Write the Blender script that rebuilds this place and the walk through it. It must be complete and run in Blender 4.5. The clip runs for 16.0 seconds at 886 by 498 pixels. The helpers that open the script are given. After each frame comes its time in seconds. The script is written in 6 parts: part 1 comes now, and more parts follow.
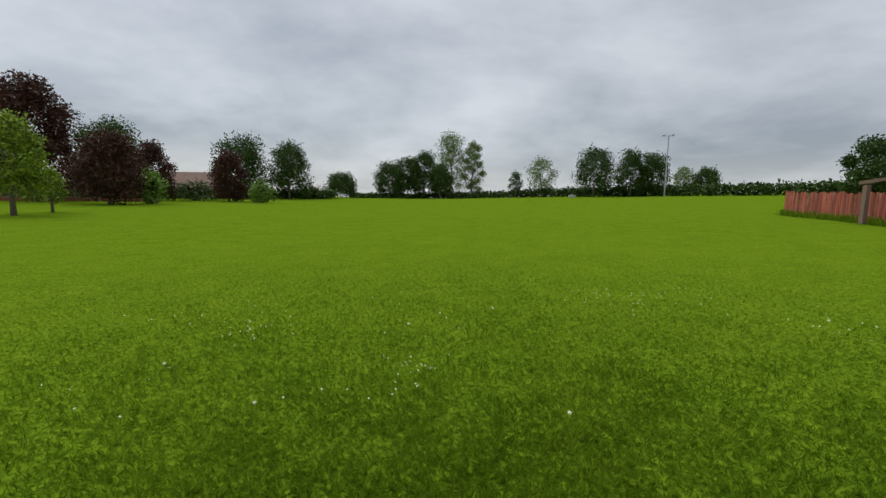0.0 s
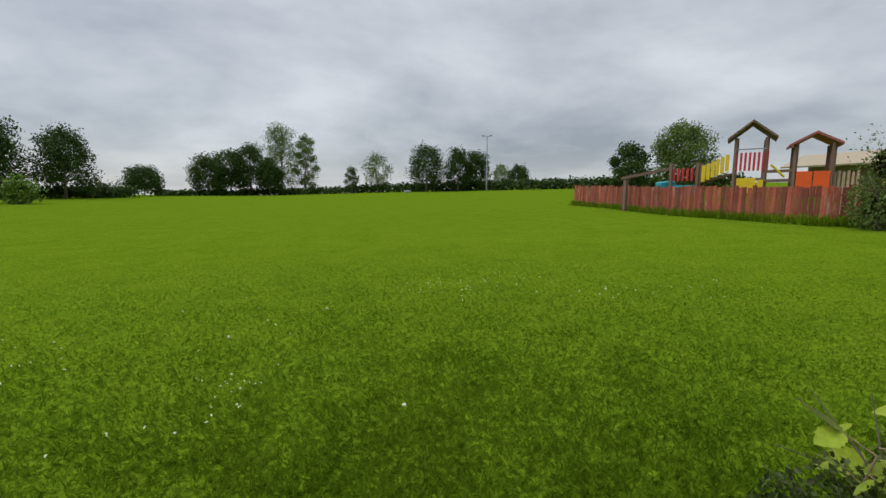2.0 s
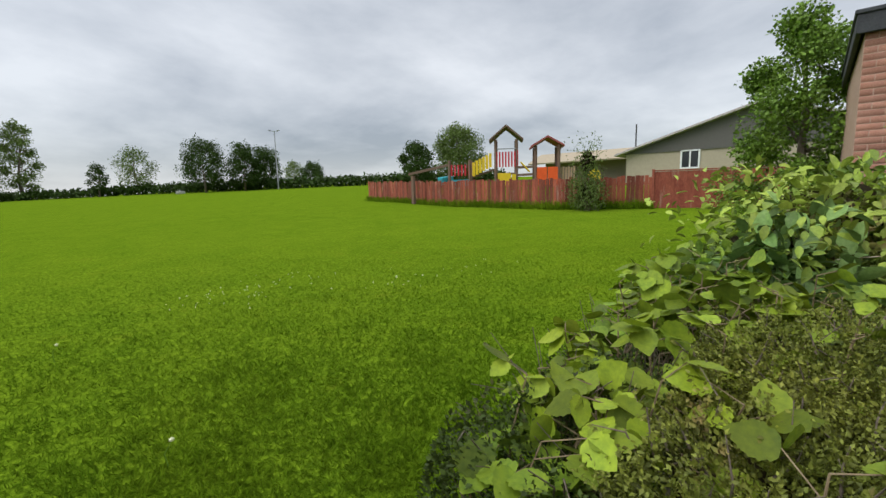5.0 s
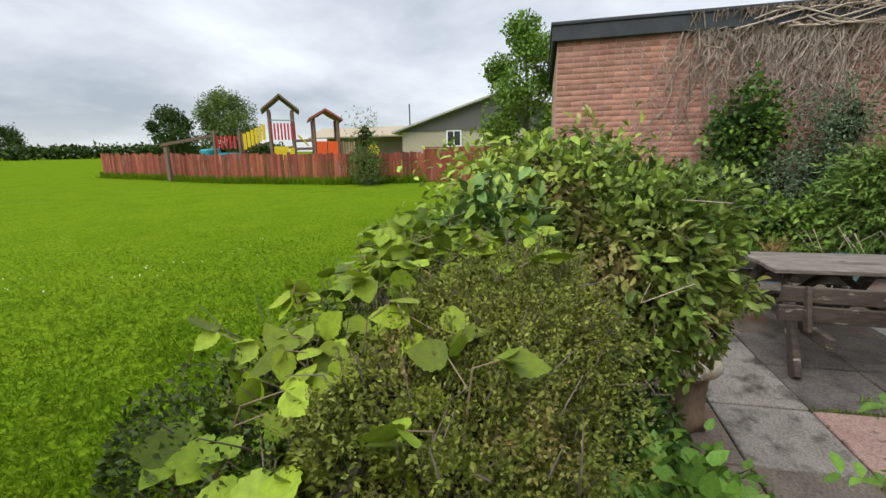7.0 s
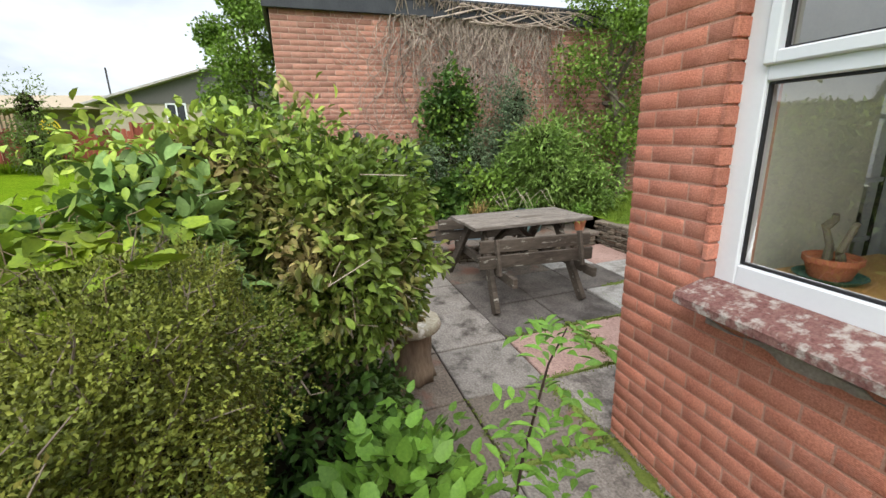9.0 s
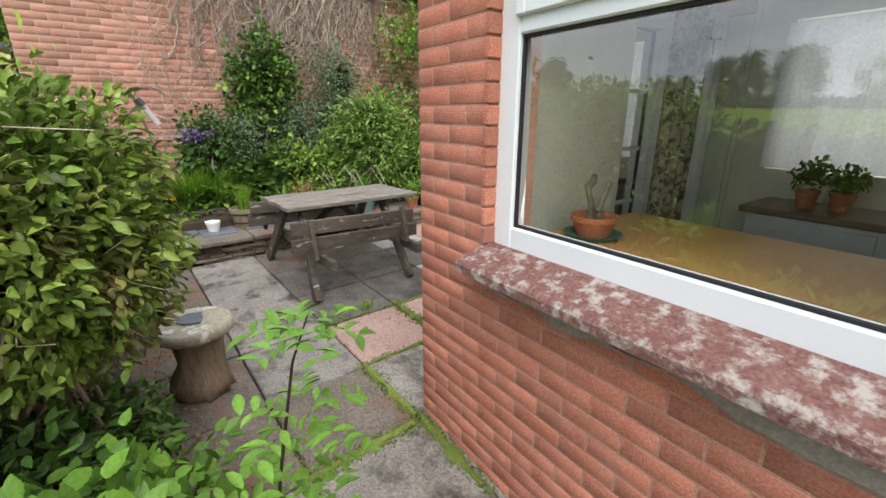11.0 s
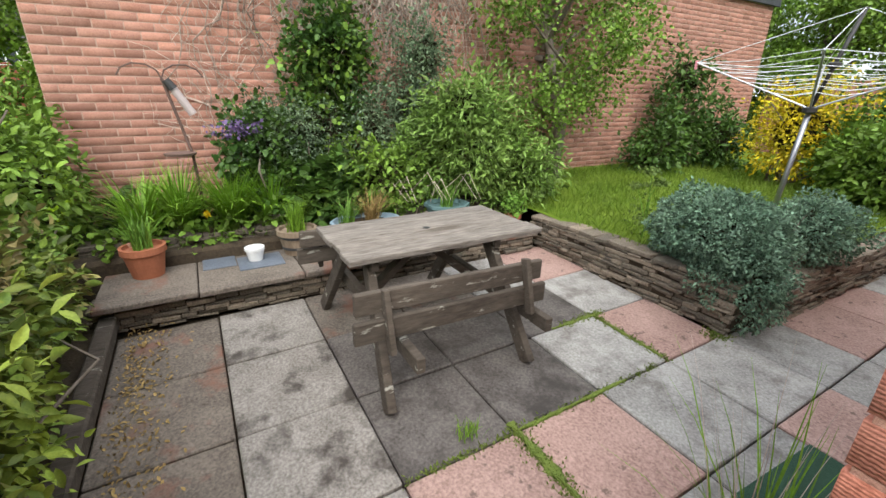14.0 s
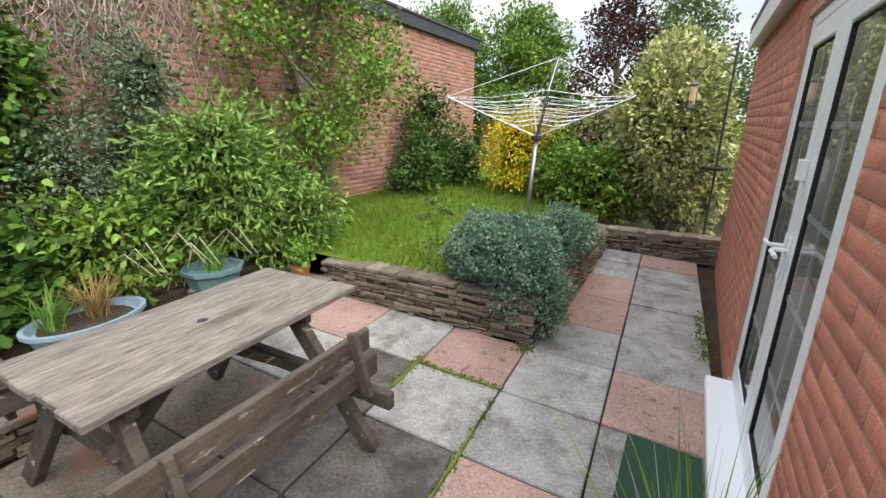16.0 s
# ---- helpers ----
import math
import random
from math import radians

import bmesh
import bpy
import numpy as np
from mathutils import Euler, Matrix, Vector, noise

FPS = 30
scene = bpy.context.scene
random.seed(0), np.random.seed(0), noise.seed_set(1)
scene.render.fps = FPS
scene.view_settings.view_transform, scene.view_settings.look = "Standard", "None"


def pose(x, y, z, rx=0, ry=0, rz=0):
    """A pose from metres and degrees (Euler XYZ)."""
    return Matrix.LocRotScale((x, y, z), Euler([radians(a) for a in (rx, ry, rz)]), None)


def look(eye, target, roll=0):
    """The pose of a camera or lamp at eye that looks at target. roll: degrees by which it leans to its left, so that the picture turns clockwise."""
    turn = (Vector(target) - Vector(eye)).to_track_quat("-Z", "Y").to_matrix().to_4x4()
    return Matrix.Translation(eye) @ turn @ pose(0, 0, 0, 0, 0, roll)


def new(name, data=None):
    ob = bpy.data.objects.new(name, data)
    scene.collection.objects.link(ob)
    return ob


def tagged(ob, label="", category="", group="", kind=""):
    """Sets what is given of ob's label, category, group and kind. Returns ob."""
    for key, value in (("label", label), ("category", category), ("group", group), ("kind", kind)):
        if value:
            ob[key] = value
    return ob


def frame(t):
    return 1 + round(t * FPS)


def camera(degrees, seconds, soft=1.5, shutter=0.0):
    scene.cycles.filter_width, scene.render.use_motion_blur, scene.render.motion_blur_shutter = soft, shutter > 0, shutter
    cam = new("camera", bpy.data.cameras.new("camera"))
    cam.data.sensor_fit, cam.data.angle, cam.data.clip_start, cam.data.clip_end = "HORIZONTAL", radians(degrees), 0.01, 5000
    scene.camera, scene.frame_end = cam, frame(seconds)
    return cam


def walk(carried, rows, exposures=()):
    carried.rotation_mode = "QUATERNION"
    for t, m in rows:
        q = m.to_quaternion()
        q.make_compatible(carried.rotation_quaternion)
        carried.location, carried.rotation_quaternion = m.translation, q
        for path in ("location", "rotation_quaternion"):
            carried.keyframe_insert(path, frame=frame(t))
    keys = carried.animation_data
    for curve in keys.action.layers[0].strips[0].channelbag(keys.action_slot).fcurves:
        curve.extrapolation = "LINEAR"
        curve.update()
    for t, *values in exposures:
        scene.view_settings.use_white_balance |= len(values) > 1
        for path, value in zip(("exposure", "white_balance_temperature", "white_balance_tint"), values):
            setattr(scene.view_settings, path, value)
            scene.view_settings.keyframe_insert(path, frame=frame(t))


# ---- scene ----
cam = camera(92.6, 16.0)
PATH = [
    (0.0, (0.347, 0.245, 1.737), (0.374, 2.231, 1.499), 1.09),
    (0.5, (0.421, 0.246, 1.721), (0.555, 2.226, 1.475), 0.76),
    (1.0, (0.438, 0.284, 1.728), (0.791, 2.237, 1.48), 0.79),
    (1.5, (0.448, 0.316, 1.731), (0.979, 2.229, 1.484), 0.38),
    (2.0, (0.471, 0.326, 1.725), (1.222, 2.163, 1.476), 0.3),
    (2.5, (0.496, 0.315, 1.724), (1.416, 2.073, 1.471), 0.14),
    (3.0, (0.514, 0.296, 1.73), (1.532, 1.999, 1.476), -0.28),
    (5.5, (0.627, 0.211, 1.683), (2.262, 1.324, 1.384), -1.6),
    (6, (0.646, 0.179, 1.669), (2.414, 1.05, 1.329), -1.5),
    (6.5, (0.665, 0.152, 1.658), (2.52, 0.797, 1.282), -1.0),
    (7, (0.682, 0.119, 1.651), (2.59, 0.565, 1.249), -1.1),
    (7.5, (0.729, 0.032, 1.647), (2.675, 0.198, 1.216), -1.3),
    (8, (0.787, -0.073, 1.641), (2.73, -0.188, 1.181), -1.1),
    (8.5, (0.814, -0.141, 1.638), (2.734, -0.422, 1.153), -1.2),
    (9, (0.834, -0.168, 1.63), (2.664, -0.783, 1.11), -1.5),
    (9.5, (0.821, -0.19, 1.623), (2.507, -1.114, 1.072), -1.0),
    (10, (0.782, -0.266, 1.59), (2.275, -1.458, 0.996), 0.0),
    (12.5, (1.489, -1.038, 1.481), (3.054, -2.077, 0.793), 1.4),
    (13, (1.819, -1.08, 1.534), (3.47, -1.969, 0.839), 2.2),
    (13.5, (2.163, -1.063, 1.578), (3.825, -1.935, 0.886), 1.2),
    (14, (2.409, -1.104, 1.599), (4.038, -2.041, 0.915), 0.7),
    (14.5, (2.617, -1.216, 1.628), (4.181, -2.265, 0.954), -0.0),
    (15, (2.757, -1.257, 1.653), (4.136, -2.554, 1.008), -0.2),
    (15.5, (2.883, -1.261, 1.68), (3.935, -2.849, 1.07), -0.6),
    (16, (2.924, -1.255, 1.685), (3.813, -2.95, 1.103), 0.1),
]
EXPOSURES = [(0.0, -0.02), (3.0, 0.07), (5.5, 0.33), (7.0, 0.53), (9.0, 0.95), (10, 1.10), (12.5, 0.92), (14.5, 1.24), (16, 1.22)]
walk(cam, [(t, look(eye, target, roll)) for t, eye, target, roll in PATH], EXPOSURES)


# ---- world, sun, exposure ----
SUN_EL, SUN_ROT = radians(50), radians(300)
world = bpy.data.worlds.new("overcast_sky")
scene.world = world
world.use_nodes = True
wn, wl = world.node_tree.nodes, world.node_tree.links
wn.clear()


def wnode(kind, **kw):
    n = wn.new(kind)
    for k, v in kw.items():
        n.inputs[k].default_value = v
    return n


sky = wn.new("ShaderNodeTexSky")
sky.sky_type, sky.sun_disc, sky.sun_elevation, sky.sun_rotation = "NISHITA", False, SUN_EL, SUN_ROT
tc = wn.new("ShaderNodeTexCoord")
sep = wn.new("ShaderNodeSeparateXYZ")
wl.new(tc.outputs["Generated"], sep.inputs[0])


def wmath(op, a, b=None, c=None):
    n = wn.new("ShaderNodeMath")
    n.operation = op
    for i, v in enumerate((a, b, c)):
        if v is None:
            continue
        if isinstance(v, (int, float)):
            n.inputs[i].default_value = v
        else:
            wl.new(v, n.inputs[i])
    return n.outputs[0]


# the cloud sheet: direction projected on a flat layer overhead
zz = wmath("ADD", wmath("MAXIMUM", sep.outputs["Z"], 0.0), 0.24)
comb = wn.new("ShaderNodeCombineXYZ")
wl.new(wmath("DIVIDE", sep.outputs["X"], zz), comb.inputs[0])
wl.new(wmath("DIVIDE", sep.outputs["Y"], zz), comb.inputs[1])
cl1 = wnode("ShaderNodeTexNoise", Scale=0.62, Detail=9.0, Roughness=0.56, Distortion=0.15)
wl.new(comb.outputs[0], cl1.inputs["Vector"])
ramp = wn.new("ShaderNodeValToRGB")
wl.new(cl1.outputs["Fac"], ramp.inputs[0])
ramp.color_ramp.elements[0].position, ramp.color_ramp.elements[0].color = 0.36, (0.37, 0.405, 0.455, 1)
ramp.color_ramp.elements[1].position, ramp.color_ramp.elements[1].color = 0.62, (0.84, 0.865, 0.90, 1)
low = wn.new("ShaderNodeValToRGB")
wl.new(sep.outputs["Z"], low.inputs[0])
low.color_ramp.elements[0].position, low.color_ramp.elements[0].color = 0.0, (1.0, 1.0, 1.0, 1)
low.color_ramp.elements[1].position, low.color_ramp.elements[1].color = 0.1, (0, 0, 0, 1)
mixl = wn.new("ShaderNodeMixRGB")
wl.new(wmath("MULTIPLY", low.outputs[0], 0.55), mixl.inputs[0])
wl.new(ramp.outputs[0], mixl.inputs[1])
mixl.inputs[2].default_value = (0.82, 0.85, 0.89, 1)
zen = wn.new("ShaderNodeMixRGB")
zen.blend_type, zen.inputs[0].default_value = "MULTIPLY", 1.0
wl.new(mixl.outputs[0], zen.inputs[1])
# an overcast sky is brightest overhead
zup = wmath("MULTIPLY_ADD", wmath("POWER", wmath("MAXIMUM", sep.outputs["Z"], 0.0), 2.0), 1.2, 0.95)
wl.new(zup, zen.inputs[2])
bg1, bg2 = wnode("ShaderNodeBackground", Strength=0.02), wnode("ShaderNodeBackground", Strength=0.72)
wl.new(sky.outputs[0], bg1.inputs[0])
wl.new(zen.outputs[0], bg2.inputs[0])
adds = wn.new("ShaderNodeAddShader")
outw = wn.new("ShaderNodeOutputWorld")
wl.new(bg1.outputs[0], adds.inputs[0])
wl.new(bg2.outputs[0], adds.inputs[1])
wl.new(adds.outputs[0], outw.inputs[0])

sun = new("sun", bpy.data.lights.new("sun", "SUN"))
sun.data.energy, sun.data.angle, sun.data.color = 1.7, radians(50), (1.0, 0.97, 0.92)
sun.matrix_basis = pose(0, 0, 30, 90 - math.degrees(SUN_EL), 0, -120)

# ---- materials ----
MATS = {}


def mat(name, c1, c2=None, scale=6.0, rough=0.75, bump=0.25, bscale=60.0, isl=0.0, obj=0.0, c3=None, s3=3.0, t3=0.58,
        metal=0.0, stretch=(1, 1, 1), leaf=0.0, spec=0.4, wave=None, w3=0.06, bd=0.012, fine_mix=0.35):
    """Base colour between c1 and c2 by large and fine noise, patches of c3, bump, and a change of value from piece to piece."""
    m = bpy.data.materials.new(name)
    m.use_nodes = True
    n, l = m.node_tree.nodes, m.node_tree.links
    b = n["Principled BSDF"]
    c2 = c2 or tuple(v * 0.75 for v in c1)
    geo, mp = n.new("ShaderNodeNewGeometry"), n.new("ShaderNodeMapping")
    mp.inputs["Scale"].default_value = stretch
    l.new(geo.outputs["Position"], mp.inputs[0])

    def noise_tex(s, det=4.0, rgh=0.6):
        t = n.new("ShaderNodeTexNoise")
        t.inputs["Scale"].default_value, t.inputs["Detail"].default_value, t.inputs["Roughness"].default_value = s, det, rgh
        l.new(mp.outputs[0], t.inputs["Vector"])
        return t.outputs["Fac"]

    def mix(f, a, c, blend="MIX"):
        x = n.new("ShaderNodeMixRGB")
        x.blend_type = blend
        for i, v in enumerate((f, a, c)):
            if isinstance(v, (int, float)):
                x.inputs[i].default_value = v
            elif isinstance(v, tuple):
                x.inputs[i].default_value = (*v, 1)
            else:
                l.new(v, x.inputs[i])
        return x.outputs[0]

    def rng(f, lo, hi, a=0.0, c=1.0):
        x = n.new("ShaderNodeMapRange")
        x.inputs["From Min"].default_value, x.inputs["From Max"].default_value = lo, hi
        x.inputs["To Min"].default_value, x.inputs["To Max"].default_value = a, c
        l.new(f, x.inputs[0])
        return x.outputs[0]

    fine = noise_tex(bscale)
    col = mix(rng(noise_tex(scale), 0.35, 0.65), c1, c2)
    col = mix(fine_mix, col, mix(rng(fine, 0.3, 0.7), tuple(v * 0.55 for v in c1), tuple(min(1, v * 1.35) for v in c2)))
    if c3:
        col = mix(rng(noise_tex(s3, 5, 0.65), t3, t3 + w3), col, c3)
    if isl:
        col = mix(1.0, col, mix(geo.outputs["Random Per Island"], (1 - isl,) * 3, (1 + isl,) * 3), "MULTIPLY")
    if obj:
        oi = n.new("ShaderNodeObjectInfo")
        col = mix(1.0, col, mix(oi.outputs["Random"], (1 - obj,) * 3, (1 + obj * 0.8, 1 + obj * 0.6, 1 + obj * 0.5)), "MULTIPLY")
    l.new(col, b.inputs["Base Color"])
    b.inputs["Roughness"].default_value, b.inputs["Metallic"].default_value = rough, metal
    b.inputs["Specular IOR Level"].default_value = spec
    h = fine
    if wave:
        w = n.new("ShaderNodeTexWave")
        w.wave_type, w.bands_direction = "BANDS", "Z"
        w.inputs["Scale"].default_value, w.inputs["Distortion"].default_value = wave, 3.0
        w.inputs["Detail"].default_value, w.inputs["Detail Scale"].default_value = 2.0, 3.0
        l.new(mp.outputs[0], w.inputs["Vector"])
        h = mix(0.75, fine, w.outputs["Color"])
    if bump:
        bp = n.new("ShaderNodeBump")
        bp.inputs["Strength"].default_value, bp.inputs["Distance"].default_value = bump, bd
        l.new(h, bp.inputs["Height"])
        l.new(bp.outputs[0], b.inputs["Normal"])
    if leaf:
        tr, ms = n.new("ShaderNodeBsdfTranslucent"), n.new("ShaderNodeMixShader")
        l.new(col, tr.inputs[0])
        ms.inputs[0].default_value = leaf
        l.new(b.outputs[0], ms.inputs[1])
        l.new(tr.outputs[0], ms.inputs[2])
        l.new(ms.outputs[0], n["Material Output"].inputs[0])
    MATS[name] = m
    return m


def leaf_mat(name, c1, c2, isl=0.35, rough=0.5, c3=None, t3=0.6):
    c1, c2 = (c1[0], c1[1], c1[2] * 0.7), (c2[0], c2[1], c2[2] * 0.7)
    return mat(name, c1, c2, scale=2.5, rough=rough, bump=0.1, bscale=90, isl=isl, leaf=0.16, c3=c3, s3=1.8, t3=t3, w3=0.1, spec=0.22)


GRASS = mat("grass_ground", (0.070, 0.145, 0.0065), (0.155, 0.238, 0.0125), scale=1.1, fine_mix=0.7, rough=0.9, bump=1.0, bd=0.035, bscale=20, c3=(0.15, 0.195, 0.013), s3=2.2, t3=0.6, w3=0.2, spec=0.0)
BLADES = mat("grass_blades", (0.105, 0.205, 0.009), (0.185, 0.290, 0.015), scale=0.9, rough=0.9, bump=0, bscale=20, isl=0.28, leaf=0.45, spec=0.03)
LAWN = mat("lawn_grass", (0.10, 0.17, 0.015), (0.15, 0.21, 0.025), scale=1.5, rough=0.9, bump=0.8, bscale=60, spec=0.1)
SOIL = mat("soil", (0.030, 0.022, 0.014), (0.07, 0.05, 0.03), scale=5, rough=0.95, bump=0.8, bscale=40)
SLAB_GREY = mat("slab_grey", (0.20, 0.188, 0.172), (0.44, 0.425, 0.395), scale=3.4, fine_mix=0.45, rough=0.85, bump=0.35, bscale=70, obj=0.08, c3=(0.115, 0.10, 0.085), s3=4.2, t3=0.50, w3=0.25)
SLAB_PINK = mat("slab_pink", (0.27, 0.165, 0.138), (0.44, 0.295, 0.25), scale=3.0, fine_mix=0.55, rough=0.85, bump=0.25, bscale=70, obj=0.1, c3=(0.17, 0.115, 0.095), s3=13, t3=0.60, w3=0.06)
SLAB_MID = mat("slab_stained", (0.13, 0.113, 0.095), (0.31, 0.285, 0.255), scale=3.6, fine_mix=0.55, rough=0.85, bump=0.35, bscale=70, obj=0.08, c3=(0.06, 0.05, 0.042), s3=4.5, t3=0.50, w3=0.16)
# stained slabs, with the picnic table's shade also put into their colour
SLAB_DIRTY_SHADED = mat("slab_dirty_shaded", (0.045, 0.037, 0.032), (0.165, 0.145, 0.13), scale=4, rough=0.75, bump=0.3, bscale=60, fine_mix=0.5, c3=(0.05, 0.042, 0.036), s3=3, t3=0.5, w3=0.15)
SLAB_BROWN = mat("slab_brown", (0.078, 0.064, 0.05), (0.20, 0.168, 0.138), scale=5.0, fine_mix=0.55, rough=0.9, bump=0.45, bscale=60, obj=0.12, c3=(0.19, 0.10, 0.07), s3=2.2, t3=0.55, w3=0.10)
BRICK = mat("brick_rustic", (0.44, 0.145, 0.088), (0.57, 0.24, 0.165), scale=9, fine_mix=0.5, rough=0.85, bump=0.45, bd=0.003, bscale=140, obj=0.2, isl=0.0, c3=(0.40, 0.19, 0.14), s3=5, t3=0.6, w3=0.1, wave=52.0)
BRICK_FAR = mat("brick_outbuilding", (0.385, 0.175, 0.12), (0.50, 0.265, 0.195), scale=5, rough=0.88, bump=0.3, bscale=100, obj=0.22, isl=0.22, c3=(0.34, 0.145, 0.10), s3=1.1, t3=0.6, w3=0.15)
MORTAR = mat("mortar", (0.44, 0.215, 0.15), (0.54, 0.31, 0.235), scale=9, rough=0.95, bump=0.5, bscale=140)
MORTAR_FAR = mat("mortar_pale", (0.42, 0.265, 0.20), (0.49, 0.335, 0.265), scale=4, rough=0.95, bump=0.4, bscale=140)
STONE = mat("slate_stone", (0.12, 0.10, 0.076), (0.25, 0.215, 0.165), scale=14, fine_mix=0.55, rough=0.88, bump=0.7, bscale=70, obj=0.45, isl=0.3, c3=(0.50, 0.48, 0.42), s3=11, t3=0.67, w3=0.05)
SLATE = mat("blue_slate", (0.10, 0.12, 0.15), (0.15, 0.17, 0.20), scale=6, rough=0.5, bump=0.15)
FELT = mat("roof_felt", (0.035, 0.038, 0.045), (0.06, 0.065, 0.07), scale=3, rough=0.8, bump=0.3)
UPVC = mat("white_upvc", (0.80, 0.82, 0.84), (0.78, 0.80, 0.83), scale=2, rough=0.3, bump=0.0, spec=0.5, fine_mix=0.04)
RUBBER = mat("black_seal", (0.02, 0.02, 0.022), rough=0.6, bump=0.05)
SILLM = mat("red_sill_lichen", (0.14, 0.045, 0.042), (0.24, 0.13, 0.11), scale=26, rough=0.85, bump=0.5, bscale=90, fine_mix=0.5, c3=(0.43, 0.38, 0.34), s3=22, t3=0.50, w3=0.14)
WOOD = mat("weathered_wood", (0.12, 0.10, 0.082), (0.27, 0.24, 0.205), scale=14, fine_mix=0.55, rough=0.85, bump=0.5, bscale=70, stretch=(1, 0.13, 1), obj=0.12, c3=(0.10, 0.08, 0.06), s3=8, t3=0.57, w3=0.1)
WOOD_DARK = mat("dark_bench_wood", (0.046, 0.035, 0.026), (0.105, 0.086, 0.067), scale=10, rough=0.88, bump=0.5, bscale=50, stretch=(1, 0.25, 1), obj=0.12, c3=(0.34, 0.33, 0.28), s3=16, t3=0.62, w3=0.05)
LOG = mat("log_wood", (0.17, 0.12, 0.078), (0.28, 0.215, 0.15), scale=8, rough=0.85, bump=0.6, bscale=35, stretch=(1, 1, 0.25), c3=(0.12, 0.085, 0.06), s3=5, t3=0.58, w3=0.1)
LOGTOP = mat("log_top", (0.30, 0.26, 0.18), (0.44, 0.40, 0.31), scale=12, rough=0.85, bump=0.4, c3=(0.60, 0.58, 0.52), s3=9, t3=0.56)
TERRA = mat("terracotta", (0.42, 0.15, 0.075), (0.33, 0.115, 0.058), scale=6, rough=0.8, bump=0.15, c3=(0.55, 0.33, 0.24), s3=6, t3=0.62)
BARK = mat("bark", (0.13, 0.10, 0.075), (0.20, 0.165, 0.13), scale=6, rough=0.92, bump=0.7, bscale=30, stretch=(1, 1, 0.3))
TWIG_DARK = mat("creeper_twig", (0.19, 0.145, 0.11), (0.42, 0.34, 0.28), scale=8, rough=0.9, bump=0.2, isl=0.45)
TWIG = mat("dry_twig", (0.42, 0.32, 0.25), (0.60, 0.50, 0.42), scale=8, rough=0.9, bump=0.2, isl=0.3)
FENCE_RED = mat("red_stained_fence", (0.20, 0.042, 0.028), (0.33, 0.10, 0.062), scale=5, rough=0.85, bump=0.3, bscale=40, stretch=(1, 1, 0.2), obj=0.45, c3=(0.36, 0.21, 0.16), s3=4, t3=0.57, w3=0.12)
METAL = mat("grey_metal", (0.42, 0.43, 0.45), (0.34, 0.35, 0.37), rough=0.4, metal=0.85, bump=0.05)
BLACK = mat("black_metal", (0.03, 0.03, 0.032), (0.05, 0.048, 0.045), rough=0.5, bump=0.1)
# darker leaf tone that also carries the hedge's self-shadowing
L_HEDGE_SHADED = leaf_mat("hedge_leaf_shaded", (0.035, 0.06, 0.018), (0.075, 0.11, 0.032), isl=0.6, c3=(0.09, 0.065, 0.035), t3=0.6)
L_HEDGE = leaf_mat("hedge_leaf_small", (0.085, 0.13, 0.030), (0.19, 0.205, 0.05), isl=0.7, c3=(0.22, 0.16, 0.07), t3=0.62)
L_HEDGE_TIP = leaf_mat("hedge_shoot_tip", (0.12, 0.17, 0.035), (0.23, 0.24, 0.06), isl=0.5, c3=(0.27, 0.17, 0.08), t3=0.60)
L_BRAMBLE = leaf_mat("bramble_leaf", (0.105, 0.20, 0.034), (0.24, 0.30, 0.028), rough=0.5, isl=0.55)
L_EVER = leaf_mat("evergreen_leaf", (0.12, 0.22, 0.06), (0.24, 0.36, 0.115), rough=0.4, isl=0.55)
L_ELDER = leaf_mat("elder_shoot", (0.20, 0.32, 0.06), (0.36, 0.43, 0.10), rough=0.45, isl=0.45)
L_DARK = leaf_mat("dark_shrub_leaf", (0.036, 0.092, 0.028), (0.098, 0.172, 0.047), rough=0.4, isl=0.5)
L_MID = leaf_mat("mid_shrub_leaf", (0.105, 0.20, 0.042), (0.185, 0.29, 0.06), rough=0.45, isl=0.5)
L_BUSH = leaf_mat("bush_leaf", (0.095, 0.18, 0.042), (0.21, 0.27, 0.07), rough=0.35, isl=0.7, c3=(0.31, 0.25, 0.10), t3=0.53)
L_BROAD = leaf_mat("broad_shrub_leaf", (0.11, 0.21, 0.075), (0.22, 0.33, 0.14), rough=0.4, isl=0.5)
L_GREY = leaf_mat("grey_green_leaf", (0.08, 0.135, 0.10), (0.20, 0.27, 0.21), rough=0.5, isl=0.5)
L_BLUE = leaf_mat("juniper_needle", (0.09, 0.17, 0.15), (0.24, 0.36, 0.35), rough=0.6, isl=0.6, c3=(0.16, 0.13, 0.08), t3=0.63)
L_GOLD = leaf_mat("golden_leaf", (0.72, 0.50, 0.02), (0.50, 0.46, 0.04), rough=0.5, isl=0.5, c3=(0.14, 0.24, 0.03), t3=0.58)
L_VARI = leaf_mat("variegated_leaf", (0.24, 0.32, 0.14), (0.55, 0.52, 0.34), rough=0.4, isl=0.6, c3=(0.16, 0.23, 0.10), t3=0.62)
L_FRESH = leaf_mat("fresh_green_leaf", (0.10, 0.22, 0.045), (0.17, 0.31, 0.065), rough=0.45)
L_TREE = leaf_mat("tree_leaf", (0.030, 0.062, 0.015), (0.058, 0.105, 0.024), rough=0.6)
L_TREE2 = leaf_mat("pale_tree_leaf", (0.10, 0.16, 0.05), (0.16, 0.22, 0.08), rough=0.6)
L_COPPER = leaf_mat("copper_leaf", (0.045, 0.018, 0.018), (0.085, 0.032, 0.028), rough=0.5)
L_FLAX = leaf_mat("strap_leaf", (0.12, 0.26, 0.03), (0.20, 0.34, 0.05), rough=0.45)
